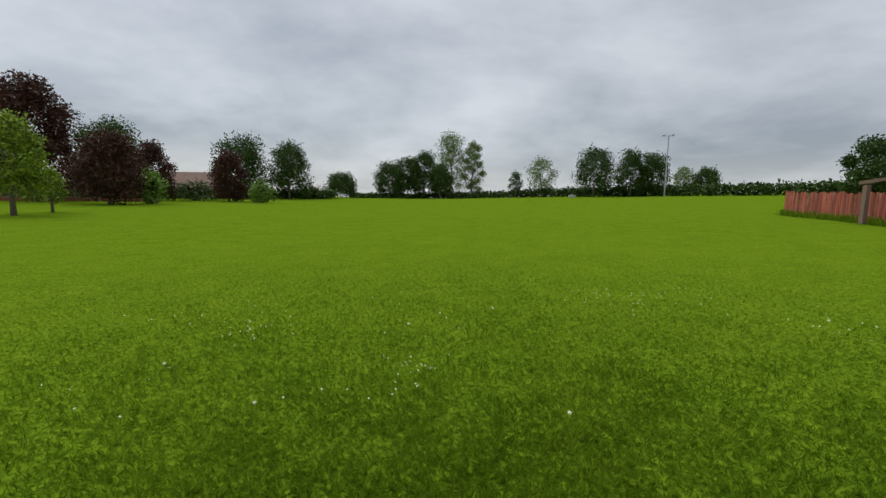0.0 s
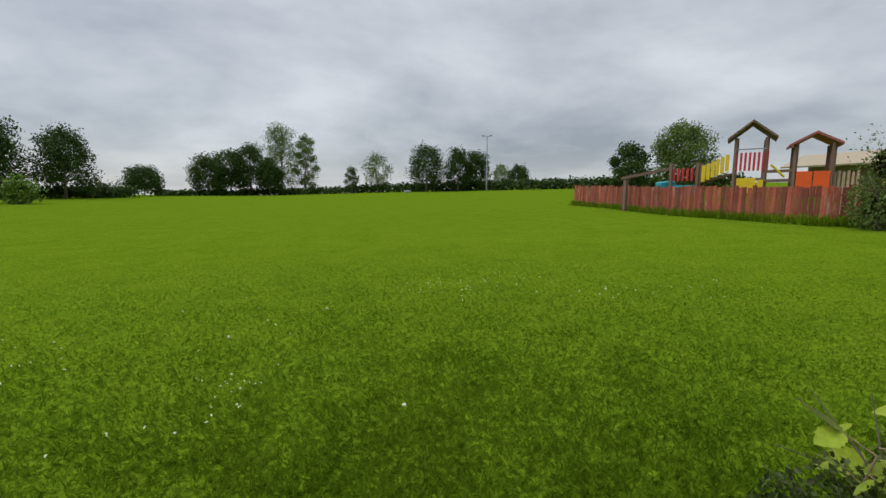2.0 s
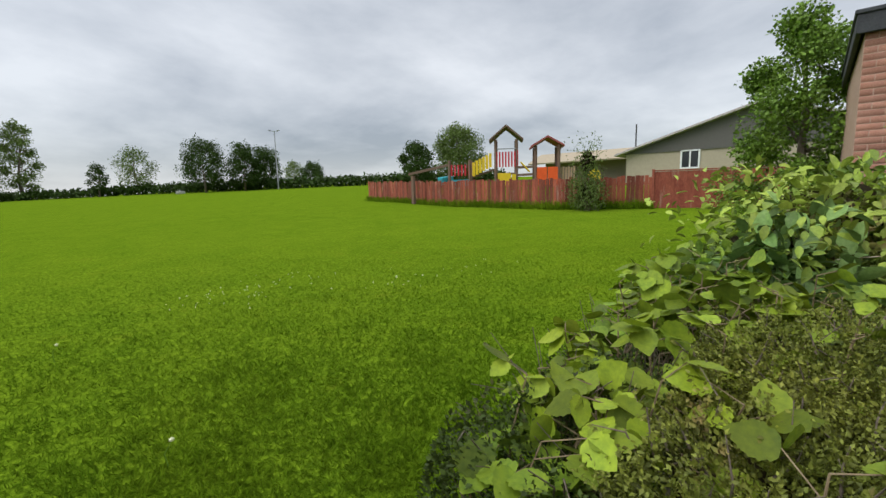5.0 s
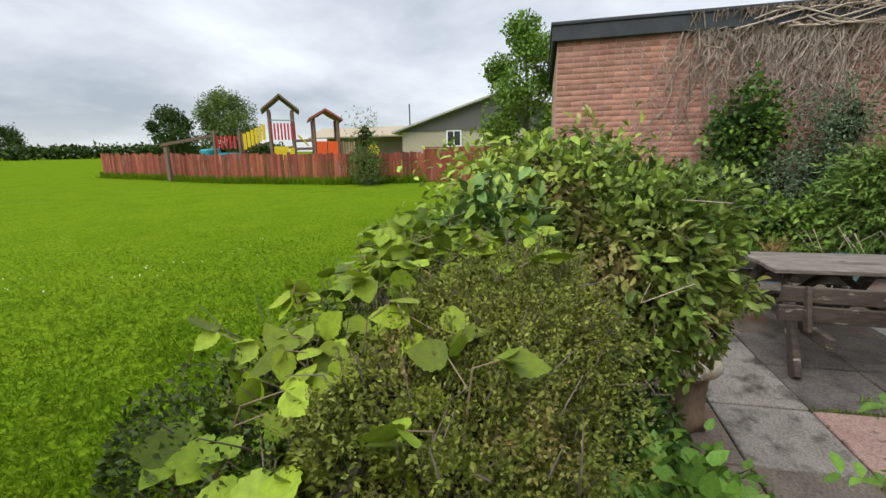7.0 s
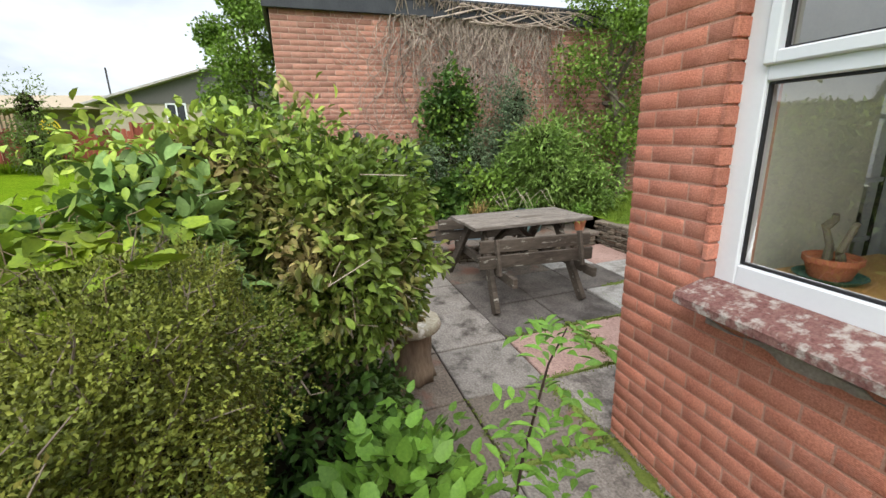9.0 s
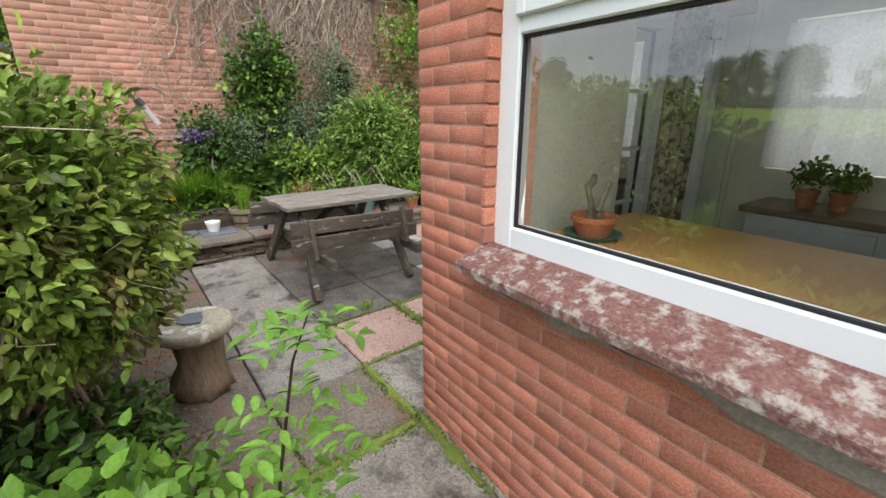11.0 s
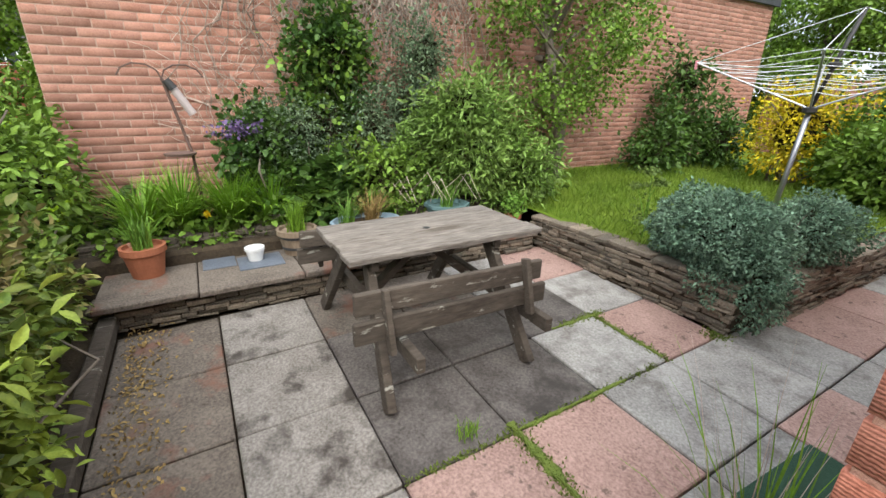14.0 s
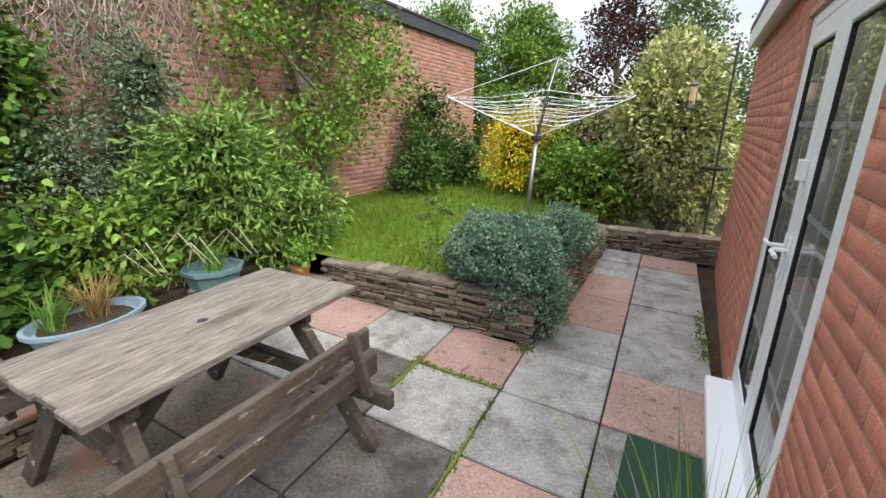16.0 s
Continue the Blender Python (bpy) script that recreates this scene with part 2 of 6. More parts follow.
L_DRY = leaf_mat("dry_leaf", (0.24, 0.15, 0.08), (0.38, 0.27, 0.15), rough=0.8)
L_WHITE = leaf_mat("white_petal", (0.85, 0.85, 0.80), (0.75, 0.78, 0.70), isl=0.1)
L_YELLOW = leaf_mat("yellow_petal", (0.85, 0.62, 0.03), (0.8, 0.5, 0.02), isl=0.1)
L_PURPLE = leaf_mat("purple_petal", (0.14, 0.09, 0.32), (0.22, 0.15, 0.42), isl=0.2)
# near-black brown for the added light-blocking sheets inside plants
SHADE_SHEET = mat("dead_inner_leaves", (0.030, 0.026, 0.016), (0.055, 0.045, 0.026), scale=8, rough=0.95, bump=0.4, bscale=40, isl=0.4, spec=0.05)
MOSS = mat("moss", (0.11, 0.16, 0.025), (0.17, 0.22, 0.04), scale=12, rough=0.95, bump=0.9, bscale=90, isl=0.2)


def plain(name, c, rough=0.5, metal=0.0, bump=0.08):
    return mat(name, c, tuple(v * 0.9 for v in c), scale=5, rough=rough, metal=metal, bump=bump, bscale=80, fine_mix=0.15)


def glass_mat(name, tint=(0.92, 0.96, 0.95)):
    m = bpy.data.materials.new(name)
    m.use_nodes = True
    n, l = m.node_tree.nodes, m.node_tree.links
    n.clear()
    o, g, t, x, f = (n.new(k) for k in ("ShaderNodeOutputMaterial", "ShaderNodeBsdfGlossy", "ShaderNodeBsdfTransparent", "ShaderNodeMixShader", "ShaderNodeFresnel"))
    f.inputs["IOR"].default_value = 3.2
    g.inputs["Roughness"].default_value = 0.0
    t.inputs[0].default_value = (*tint, 1)
    l.new(f.outputs[0], x.inputs[0])
    l.new(t.outputs[0], x.inputs[1])
    l.new(g.outputs[0], x.inputs[2])
    l.new(x.outputs[0], o.inputs[0])
    return m


GLASS = glass_mat("window_glass")

# ---- building helpers ----
rng = np.random.default_rng(7)


def np_mesh(name, verts, faces):
    """A mesh from arrays; all faces have the same number of corners."""
    me = bpy.data.meshes.new(name)
    verts, faces = np.asarray(verts, np.float32), np.asarray(faces, np.int32)
    me.vertices.add(len(verts))
    me.vertices.foreach_set("co", verts.ravel())
    me.loops.add(faces.size)
    me.loops.foreach_set("vertex_index", faces.ravel())
    me.polygons.add(len(faces))
    me.polygons.foreach_set("loop_start", np.arange(len(faces), dtype=np.int32) * faces.shape[1])
    me.update(calc_edges=True)
    me.validate()
    return me


BASES = {}


def thing(name, base, label, category, group="", kind=""):
    """An Empty at the thing's base; its parts are built in world places."""
    e = new(name)
    e.matrix_basis = Matrix.Translation(base)
    BASES[e] = Vector(base)
    return tagged(e, label, category, group, kind)


def part(name, data, material, parent=None, label="", smooth=False):
    """Links a bmesh or mesh, built in world places, as one object under a thing or part."""
    if isinstance(data, bmesh.types.BMesh):
        me = bpy.data.meshes.new(name)
        data.to_mesh(me)
        data.free()
    else:
        me = data
    if smooth:
        me.polygons.foreach_set("use_smooth", np.ones(len(me.polygons), bool))
    if not me.materials:
        me.materials.append(material)
    ob = new(name, me)
    if parent is not None:
        ob.parent = parent
        if parent in BASES:
            ob.matrix_basis = Matrix.Translation(-BASES[parent])
    if label:
        ob["label"] = label
    return ob


def setting(name, data, material, label, category):
    return tagged(part(name, data, material), label, category, kind="structure")


def box(bm, lo, hi, bev=0.0, m=None):
    """A box between two corners, with bevelled edges, turned by m."""
    lo, hi = Vector(lo), Vector(hi)
    t = Matrix.Translation((lo + hi) / 2) @ Matrix.Diagonal((*(hi - lo), 1))
    r = bmesh.ops.create_cube(bm, size=1, matrix=(m @ t) if m else t)
    if bev:
        es = list({e for v in r["verts"] for e in v.link_edges})
        bmesh.ops.bevel(bm, geom=es, offset=bev, segments=1, affect="EDGES", profile=0.5)
    return bm


def beam(bm, a, b, w, h, bev=0.004, up=(0, 0, 1)):
    """A squared timber from a to b, w across and h deep."""
    a, b = Vector(a), Vector(b)
    d = b - a
    x = d.normalized()
    y = Vector(up).cross(x)
    y = (y if y.length > 0.05 else Vector((1, 0, 0)).cross(x)).normalized()
    z = x.cross(y)
    m = Matrix((x, y, z)).transposed().to_4x4()
    m.translation = (a + b) / 2
    return box(bm, (-d.length / 2, -w / 2, -h / 2), (d.length / 2, w / 2, h / 2), bev, m)


def B():
    return bmesh.new()


def tube(bm, pts, radii, n=8, cap=True):
    """A tapered round rod through points."""
    pts = [Vector(p) for p in pts]
    if isinstance(radii, (int, float)):
        radii = [radii] * len(pts)
    rings = []
    for i, p in enumerate(pts):
        d = (pts[min(i + 1, len(pts) - 1)] - pts[max(i - 1, 0)]).normalized()
        u = d.cross(Vector((0, 0, 1)) if abs(d.z) < 0.9 else Vector((1, 0, 0))).normalized()
        v = d.cross(u)
        rings.append([bm.verts.new(p + radii[i] * (math.cos(a) * u + math.sin(a) * v)) for a in [2 * math.pi * k / n for k in range(n)]])
    for r, s in zip(rings, rings[1:]):
        for k in range(n):
            bm.faces.new((r[k], r[(k + 1) % n], s[(k + 1) % n], s[k]))
    if cap:
        bm.faces.new(rings[0][::-1])
        bm.faces.new(rings[-1])
    return bm


def lathe(bm, at, prof, n=24, wob=0.0):
    """A turned shape: prof is a row of (radius, height)."""
    at = Vector(at)
    rings = []
    for r, z in prof:
        rings.append([bm.verts.new(at + Vector((r * (1 + wob * noise.noise((k * 0.9, z * 6, 0))) * math.cos(2 * math.pi * k / n), r * (1 + wob * noise.noise((k * 0.9, z * 6, 0))) * math.sin(2 * math.pi * k / n), z))) for k in range(n)])
    for r, s in zip(rings, rings[1:]):
        for k in range(n):
            bm.faces.new((r[k], r[(k + 1) % n], s[(k + 1) % n], s[k]))
    bm.faces.new(rings[0][::-1])
    bm.faces.new(rings[-1])
    return bm


# leaf outlines: x across, y along, folded a little at the rib
KITE = (np.array([(0, 0, 0), (0.5, 0.45, 0.10), (0, 1, -0.08), (-0.5, 0.45, 0.10)]), np.array([(0, 1, 2), (0, 2, 3)]))
OVAL = (np.array([(0, 0, 0), (0.34, 0.2, 0.07), (0.5, 0.5, 0.1), (0.3, 0.8, 0.03), (0, 1, -0.12), (-0.3, 0.8, 0.03), (-0.5, 0.5, 0.1), (-0.34, 0.2, 0.07), (0, 0.5, 0)]),
        np.array([(0, 1, 8), (1, 2, 8), (2, 3, 8), (3, 4, 8), (4, 5, 8), (5, 6, 8), (6, 7, 8), (7, 0, 8)]))
LOBED = (np.array([(0, 0, 0), (0.3, 0.02, 0.03), (0.55, 0.22, 0.08), (0.44, 0.34, 0.06), (0.58, 0.55, 0.07), (0.36, 0.66, 0.05), (0.34, 0.84, 0.0), (0, 1.05, -0.1),
                   (-0.34, 0.84, 0.0), (-0.36, 0.66, 0.05), (-0.58, 0.55, 0.07), (-0.44, 0.34, 0.06), (-0.55, 0.22, 0.08), (-0.3, 0.02, 0.03), (0, 0.45, -0.02)]),
         np.array([(i, (i + 1) % 14, 14) for i in range(14)]))
SERR = (np.array([(0, 0, 0)] + [(sx * w, y, 0.05 * w) for sx, seq in ((1, ((0.30, 0.03), (0.48, 0.16), (0.44, 0.22), (0.58, 0.36), (0.52, 0.42), (0.56, 0.55), (0.47, 0.60), (0.44, 0.74), (0.34, 0.77), (0.22, 0.92))), (0, ((0, 1.08),)), (-1, ((0.22, 0.92), (0.34, 0.77), (0.44, 0.74), (0.47, 0.60), (0.56, 0.55), (0.52, 0.42), (0.58, 0.36), (0.44, 0.22), (0.48, 0.16), (0.30, 0.03)))) for w, y in seq] + [(0, 0.5, -0.05)]),
        np.array([(i, (i + 1) % 22, 22) for i in range(22)]))
BLADE = (np.array([(-0.5, 0, 0), (0.5, 0, 0), (0.32, 0.6, 0.06), (-0.32, 0.6, 0.06), (0, 1, 0.2)]), np.array([(0, 1, 2), (0, 2, 3), (3, 2, 4)]))


def leaves(name, pts, size, shape=KITE, width=0.55, out=None, up=0.4, vary=0.35, tilt=1.0):
    """A mesh of single leaves at pts: each points along out (or anywhere), with its face turned up by the share up."""
    pts = np.asarray(pts)
    k = len(pts)
    d = rng.normal(size=(k, 3)) * tilt
    if out is not None:
        d = d * 0.55 + out
    d /= np.linalg.norm(d, axis=1, keepdims=True) + 1e-9
    nrm = rng.normal(size=(k, 3)) * (1 - up) + np.array((0, 0, 1.0)) * up * 1.6
    side = np.cross(d, nrm)
    side /= np.linalg.norm(side, axis=1, keepdims=True) + 1e-9
    nz = np.cross(side, d)
    s = size * (1 + vary * rng.uniform(-1, 1, k))[:, None, None]
    tv, tf = shape
    v = pts[:, None] + s * (tv[None, :, 0:1] * width * side[:, None] + tv[None, :, 1:2] * d[:, None] + tv[None, :, 2:3] * nz[:, None])
    f = tf[None] + (np.arange(k) * len(tv))[:, None, None]
    return np_mesh(name, v.reshape(-1, 3), f.reshape(-1, 3))


def blob(c, r, n, shell=0.45, lump=0.25, flat=-1.0):
    """Points in the outer part of an uneven ellipsoid, and their outward ways."""
    d = rng.normal(size=(n, 3))
    d /= np.linalg.norm(d, axis=1, keepdims=True)
    ph = rng.uniform(0, 6.28, 6)
    w = 1 + lump * (np.sin(3 * d[:, 0] + ph[0]) * np.sin(4 * d[:, 1] + ph[1]) + 0.6 * np.sin(7 * d[:, 0] + ph[2]) * np.sin(8 * d[:, 2] + ph[3]) + 0.4 * np.sin(11 * d[:, 1] + ph[4]) * np.sin(10 * d[:, 2] + ph[5]))
    q = (1 - shell * rng.uniform(0, 1, n) ** 1.6) * w
    p = d * q[:, None]
    keep = p[:, 2] > flat
    return (np.array(c) + p * np.array(r))[keep], d[keep]


def join_pts(*blobs):
    return np.concatenate([b[0] for b in blobs]), np.concatenate([b[1] for b in blobs])


def stems(pairs, r0, r1, n=5, bend=0.15):
    bm = B()
    for a, b in pairs:
        a, b = Vector(a), Vector(b)
        mid = (a + b) / 2 + Vector(rng.normal(size=3)) * bend * (b - a).length
        tube(bm, [a, a.lerp(mid, 0.6) * 1.0, mid, b], [r0, r0 * 0.8 + r1 * 0.2, (r0 + r1) / 2, r1], n)
    return bm


rng_in = np.random.default_rng(5)


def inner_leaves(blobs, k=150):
    """Dark brown sheets added inside each mass to block light and deepen shade."""
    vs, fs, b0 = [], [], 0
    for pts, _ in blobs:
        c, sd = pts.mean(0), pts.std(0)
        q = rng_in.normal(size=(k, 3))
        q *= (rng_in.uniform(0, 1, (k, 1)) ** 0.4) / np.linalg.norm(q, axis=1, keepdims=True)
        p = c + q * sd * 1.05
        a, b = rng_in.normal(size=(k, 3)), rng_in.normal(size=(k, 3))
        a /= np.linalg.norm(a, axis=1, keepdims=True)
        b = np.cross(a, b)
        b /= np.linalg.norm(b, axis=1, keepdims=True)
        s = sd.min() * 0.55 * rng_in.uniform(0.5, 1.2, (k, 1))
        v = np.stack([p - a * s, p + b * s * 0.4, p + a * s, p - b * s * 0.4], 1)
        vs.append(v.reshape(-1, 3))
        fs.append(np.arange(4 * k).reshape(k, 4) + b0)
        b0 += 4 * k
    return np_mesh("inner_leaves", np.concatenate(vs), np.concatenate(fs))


def shrub(name, base, label, blobs, size, material, shape=KITE, width=0.55, up=0.4, stem_r=0.02, category="shrub", group="", k_stems=9, stem_mat=None, vary=0.35):
    """A plant: woody stems from its base, and single leaves over lumpy masses."""
    t = thing(name, base, label, category, group)
    pts, out = join_pts(*blobs)
    part("foliage", leaves(name + "_leaves", pts, size, shape, width, out * 0.6 - np.array((0, 0, 0.15)), up, vary), material, t)
    part("inner_leaves", inner_leaves(blobs), SHADE_SHEET, t, "dark dead leaves inside the plant")
    pick = pts[rng.choice(len(pts), k_stems)]
    c = np.array(base)
    part("stem", stems([(c + np.append(rng.normal(size=2) * 0.05, 0), c + (q - c) * 0.86) for q in pick], stem_r, stem_r * 0.35), stem_mat or BARK, t, smooth=True)
    return t


def gz(x, y):
    """The height of the paved garden, which rises gently away from the house."""
    return 0.035 * (x - 3.62) - 0.012 * (y + 2.2)


def fz(x, y):
    """The height of the field and the land beyond it."""
    cx, cy = min(max(x, -90), 95), min(max(y, -12), 105)
    z = 0.03 + 0.168 * math.log1p(math.exp(cx / 4)) - 0.116 + 0.0165 * cy
    far = max(0, math.hypot(x, y) - 125)
    return z - min(far * 0.02, 6) + 0.03 * noise.noise((x * 0.25, y * 0.25, 0)) * min(1, max(0, (y - 1.0)))


# ---- ground ----
def lines(lo, hi, fine_lo, fine_hi, step):
    a = list(np.arange(fine_lo, fine_hi, step))
    x, s = fine_hi, step
    while x < hi:
        a.append(x)
        s *= 1.25
        x += s
    x, s = fine_lo, step
    while x > lo:
        s *= 1.25
        x -= s
        a.insert(0, x)
    return [lo] + a + [hi]


GX, GY = lines(-1500, 1500, -8, 24, 0.4), lines(-1500, 1500, -0.1, 24, 0.4)


def ground_height(x, y):
    if -9 < x < 13 and -13 < y < 0.25:
        return gz(x, y) - 0.16
    if y < 0.25:
        return fz(x, y) - 0.16
    return fz(x, y)


gv = [(x, y, ground_height(x, y)) for y in GY for x in GX]
nx = len(GX)
gf = [(j * nx + i, j * nx + i + 1, (j + 1) * nx + i + 1, (j + 1) * nx + i) for j in range(len(GY) - 1) for i in range(nx - 1)]
gm = np_mesh("ground", gv, gf)
gm.polygons.foreach_set("use_smooth", np.ones(len(gm.polygons), bool))
setting("ground", gm, GRASS, "mown green grass of a playing field", "ground")

# mown blades near the walk, thinner with distance
n = 560000
rr, aa = 0.7 + 26 * rng.uniform(0, 1, n) ** 2.8, rng.uniform(radians(-28), radians(140), n)
gx, gy = 0.5 + rr * np.cos(aa), 0.2 + rr * np.sin(aa)
ok = gy > 0.85
gp = np.array([(x, y, fz(x, y) - 0.004) for x, y in zip(gx[ok], gy[ok])])
far = np.clip(1.25 - np.hypot(gp[:, 0], gp[:, 1]) / 16, 0.4, 1.0)
tuft = np.array([0.95 + 0.14 * noise.noise((x * 0.8, y * 0.8, 3)) + 0.25 * noise.noise((x * 2.6, y * 2.6, 7)) for x, y, _ in gp])
gb = leaves("blades", gp, 0.052, KITE, 0.115, np.array((0, 0, 0.55)), 0.5, 0.5)
co = np.empty(len(gb.vertices) * 3, np.float32)
gb.vertices.foreach_get("co", co)
co = co.reshape(len(gp), -1, 3)
co = gp[:, None] + (co - gp[:, None]) * (far * tuft)[:, None, None]
gb.vertices.foreach_set("co", co.ravel().astype(np.float32))
tagged(part("field_grass", gb, BLADES), "short mown green grass blades of the field", "grass", kind="stuff")

# ---- garden paving ----
bed = B()
box(bed, (-5, -12.5, -0.2), (13, 0.3, -0.12))
for v in bed.verts:
    v.co.z += gz(v.co.x, v.co.y) + 0.06
garden_soil = setting("garden_soil", bed, SOIL, "dark bare soil under the garden paving", "soil")

XS = [1.22, 1.83, 2.45, 3.07, 3.69, 4.31, 4.95, 5.6]
YS = [-0.44, -1.05, -1.66, -2.28, -2.90, -3.51, -4.12, -4.68, -5.37, -6.02, -6.55, -7.05]
paving = thing("paving", (3.5, -3, gz(3.5, -3) - 0.06), "worn concrete patio slabs, grey and faded pink, mossy joints", "paving", kind="structure")
PINK = {(3, 2), (3, 3), (4, 5), (2, 5), (3, 7), (3, 8), (6, 5), (2, 10)}
# slabs under the picnic table: stains plus table shade in the colour
DIRTY_SHADED = {(4, 2), (4, 3), (5, 2), (5, 3), (5, 4)}
BROWN = {(4, 0), (5, 0), (6, 0), (3, 0), (2, 0), (2, 1), (6, 2), (6, 3)}
slab_mesh = {}
for i in range(len(XS) - 1):
    for j in range(len(YS) - 1):
        x0, x1, y1, y0 = XS[i], XS[i + 1], YS[j], YS[j + 1]
        if (j >= 6 and x0 > 3.6) or (x1 < 2.5 and y1 < -1.7):
            continue
        w, h = x1 - x0 - 0.010, y1 - y0 - 0.010
        mt = SLAB_PINK if (i, j) in PINK else SLAB_BROWN if (i, j) in BROWN else SLAB_DIRTY_SHADED if (i, j) in DIRTY_SHADED else SLAB_MID if j <= 2 else SLAB_GREY
        key = (round(w, 3), round(h, 3), mt.name)
        if key not in slab_mesh:
            bm = box(B(), (-w / 2, -h / 2, -0.045), (w / 2, h / 2, 0), 0.007)
            slab_mesh[key] = bpy.data.meshes.new("slab")
            bm.to_mesh(slab_mesh[key])
            bm.free()
            slab_mesh[key].materials.append(mt)
        ob = new("slab", slab_mesh[key])
        ob.parent = paving
        cx, cy = (x0 + x1) / 2, (y0 + y1) / 2
        ob.matrix_basis = Matrix.Translation(-BASES[paving]) @ pose(cx, cy, gz(cx, cy) + rng.uniform(-0.004, 0.004), -0.69 + rng.normal() * 0.2, -2.0 + rng.normal() * 0.2, rng.normal() * 0.25)

# moss in the joints
mp = []
for (ax, ay, bx, by, n, w) in ((3.07, -2.28, 3.69, -2.28, 1100, 0.03), (3.69, -2.28, 3.69, -3.4, 500, 0.015), (2.5, -1.66, 3.07, -1.66, 900, 0.03), (3.07, -1.66, 3.07, -2.28, 500, 0.02), (1.9, -1.66, 2.5, -1.69, 900, 0.04), (3.69, -1.66, 3.69, -2.28, 300, 0.012), (2.45, -1.05, 2.45, -1.66, 900, 0.035), (2.45, -1.05, 3.07, -1.05, 150, 0.012), (3.69, -3.51, 4.31, -3.51, 700, 0.02), (4.31, -3.2, 4.31, -3.6, 500, 0.025), (3.69, -4.12, 3.72, -4.05, 300, 0.04), (2.48, -4.6, 2.5, -5.5, 500, 0.03)):
    t = rng.uniform(0, 1, n)
    xs, ys = ax + (bx - ax) * t + rng.normal(size=n) * w, ay + (by - ay) * t + rng.normal(size=n) * w
    mp.append(np.stack([xs, ys, gz(xs, ys) - 0.002], 1))
mp = np.concatenate(mp)
tagged(part("joint_moss", leaves("moss", mp, 0.018, BLADE, 0.5, np.array((0, 0, 0.8)), 0.3), MOSS), "green moss and small grass grown along slab joints", "moss", kind="stuff")


def moss_strip(bm, ax, ay, bx, by, w):
    """A low uneven cushion along a joint."""
    k = max(6, int(math.hypot(bx - ax, by - ay) / 0.025))
    d = Vector((bx - ax, by - ay, 0)).normalized()
    s = Vector((-d.y, d.x, 0))
    prev = None
    for i in range(k + 1):
        f = i / k
        x, y = ax + (bx - ax) * f, ay + (by - ay) * f
        ww = w * max(0.15, 0.75 + 1.3 * noise.noise((x * 9, y * 9, 2)))
        row = [bm.verts.new(Vector((x, y, gz(x, y) + h)) + s * ww * q + s * 0.006 * noise.noise((x * 20, y * 20, q))) for q, h in ((-1, 0.001), (-0.5, 0.010 + 0.004 * noise.noise((x * 40, y * 40, 0))), (0.5, 0.011), (1, 0.001))]
        if prev:
            for q in range(3):
                bm.faces.new((prev[q], prev[q + 1], row[q + 1], row[q]))
        prev = row


ms = B()
for seg in ((3.07, -2.28, 3.75, -2.29, 0.032), (2.5, -1.66, 3.07, -1.66, 0.028), (3.07, -1.66, 3.08, -2.2, 0.016), (1.95, -1.64, 2.5, -1.68, 0.03), (2.45, -1.0, 2.46, -1.62, 0.034), (3.69, -2.3, 3.69, -3.1, 0.012), (3.72, -3.51, 4.31, -3.52, 0.014), (4.31, -3.1, 4.31, -3.6, 0.024)):
    moss_strip(ms, *seg)
tagged(part("moss_strip", ms, MOSS), "bright green moss cushions along the slab joints", "moss", kind="stuff")

# ---- brickwork ----
def brick_box(name, w, h, d, material, ch=0.004):
    """A brick whose face lies at y = 0 and looks to -y, with chamfered face edges."""
    v = [(-w / 2, d, -h / 2), (w / 2, d, -h / 2), (w / 2, d, h / 2), (-w / 2, d, h / 2), (-w / 2, ch, -h / 2), (w / 2, ch, -h / 2), (w / 2, ch, h / 2), (-w / 2, ch, h / 2),
         (-w / 2 + ch, 0, -h / 2 + ch), (w / 2 - ch, 0, -h / 2 + ch), (w / 2 - ch, 0, h / 2 - ch), (-w / 2 + ch, 0, h / 2 - ch)]
    f = [(8, 9, 10, 11), (4, 5, 9, 8), (5, 6, 10, 9), (6, 7, 11, 10), (7, 4, 8, 11), (0, 1, 5, 4), (1, 2, 6, 5), (2, 3, 7, 6), (3, 0, 4, 7)]
    me = np_mesh(name, v, f)
    me.materials.append(material)
    return me


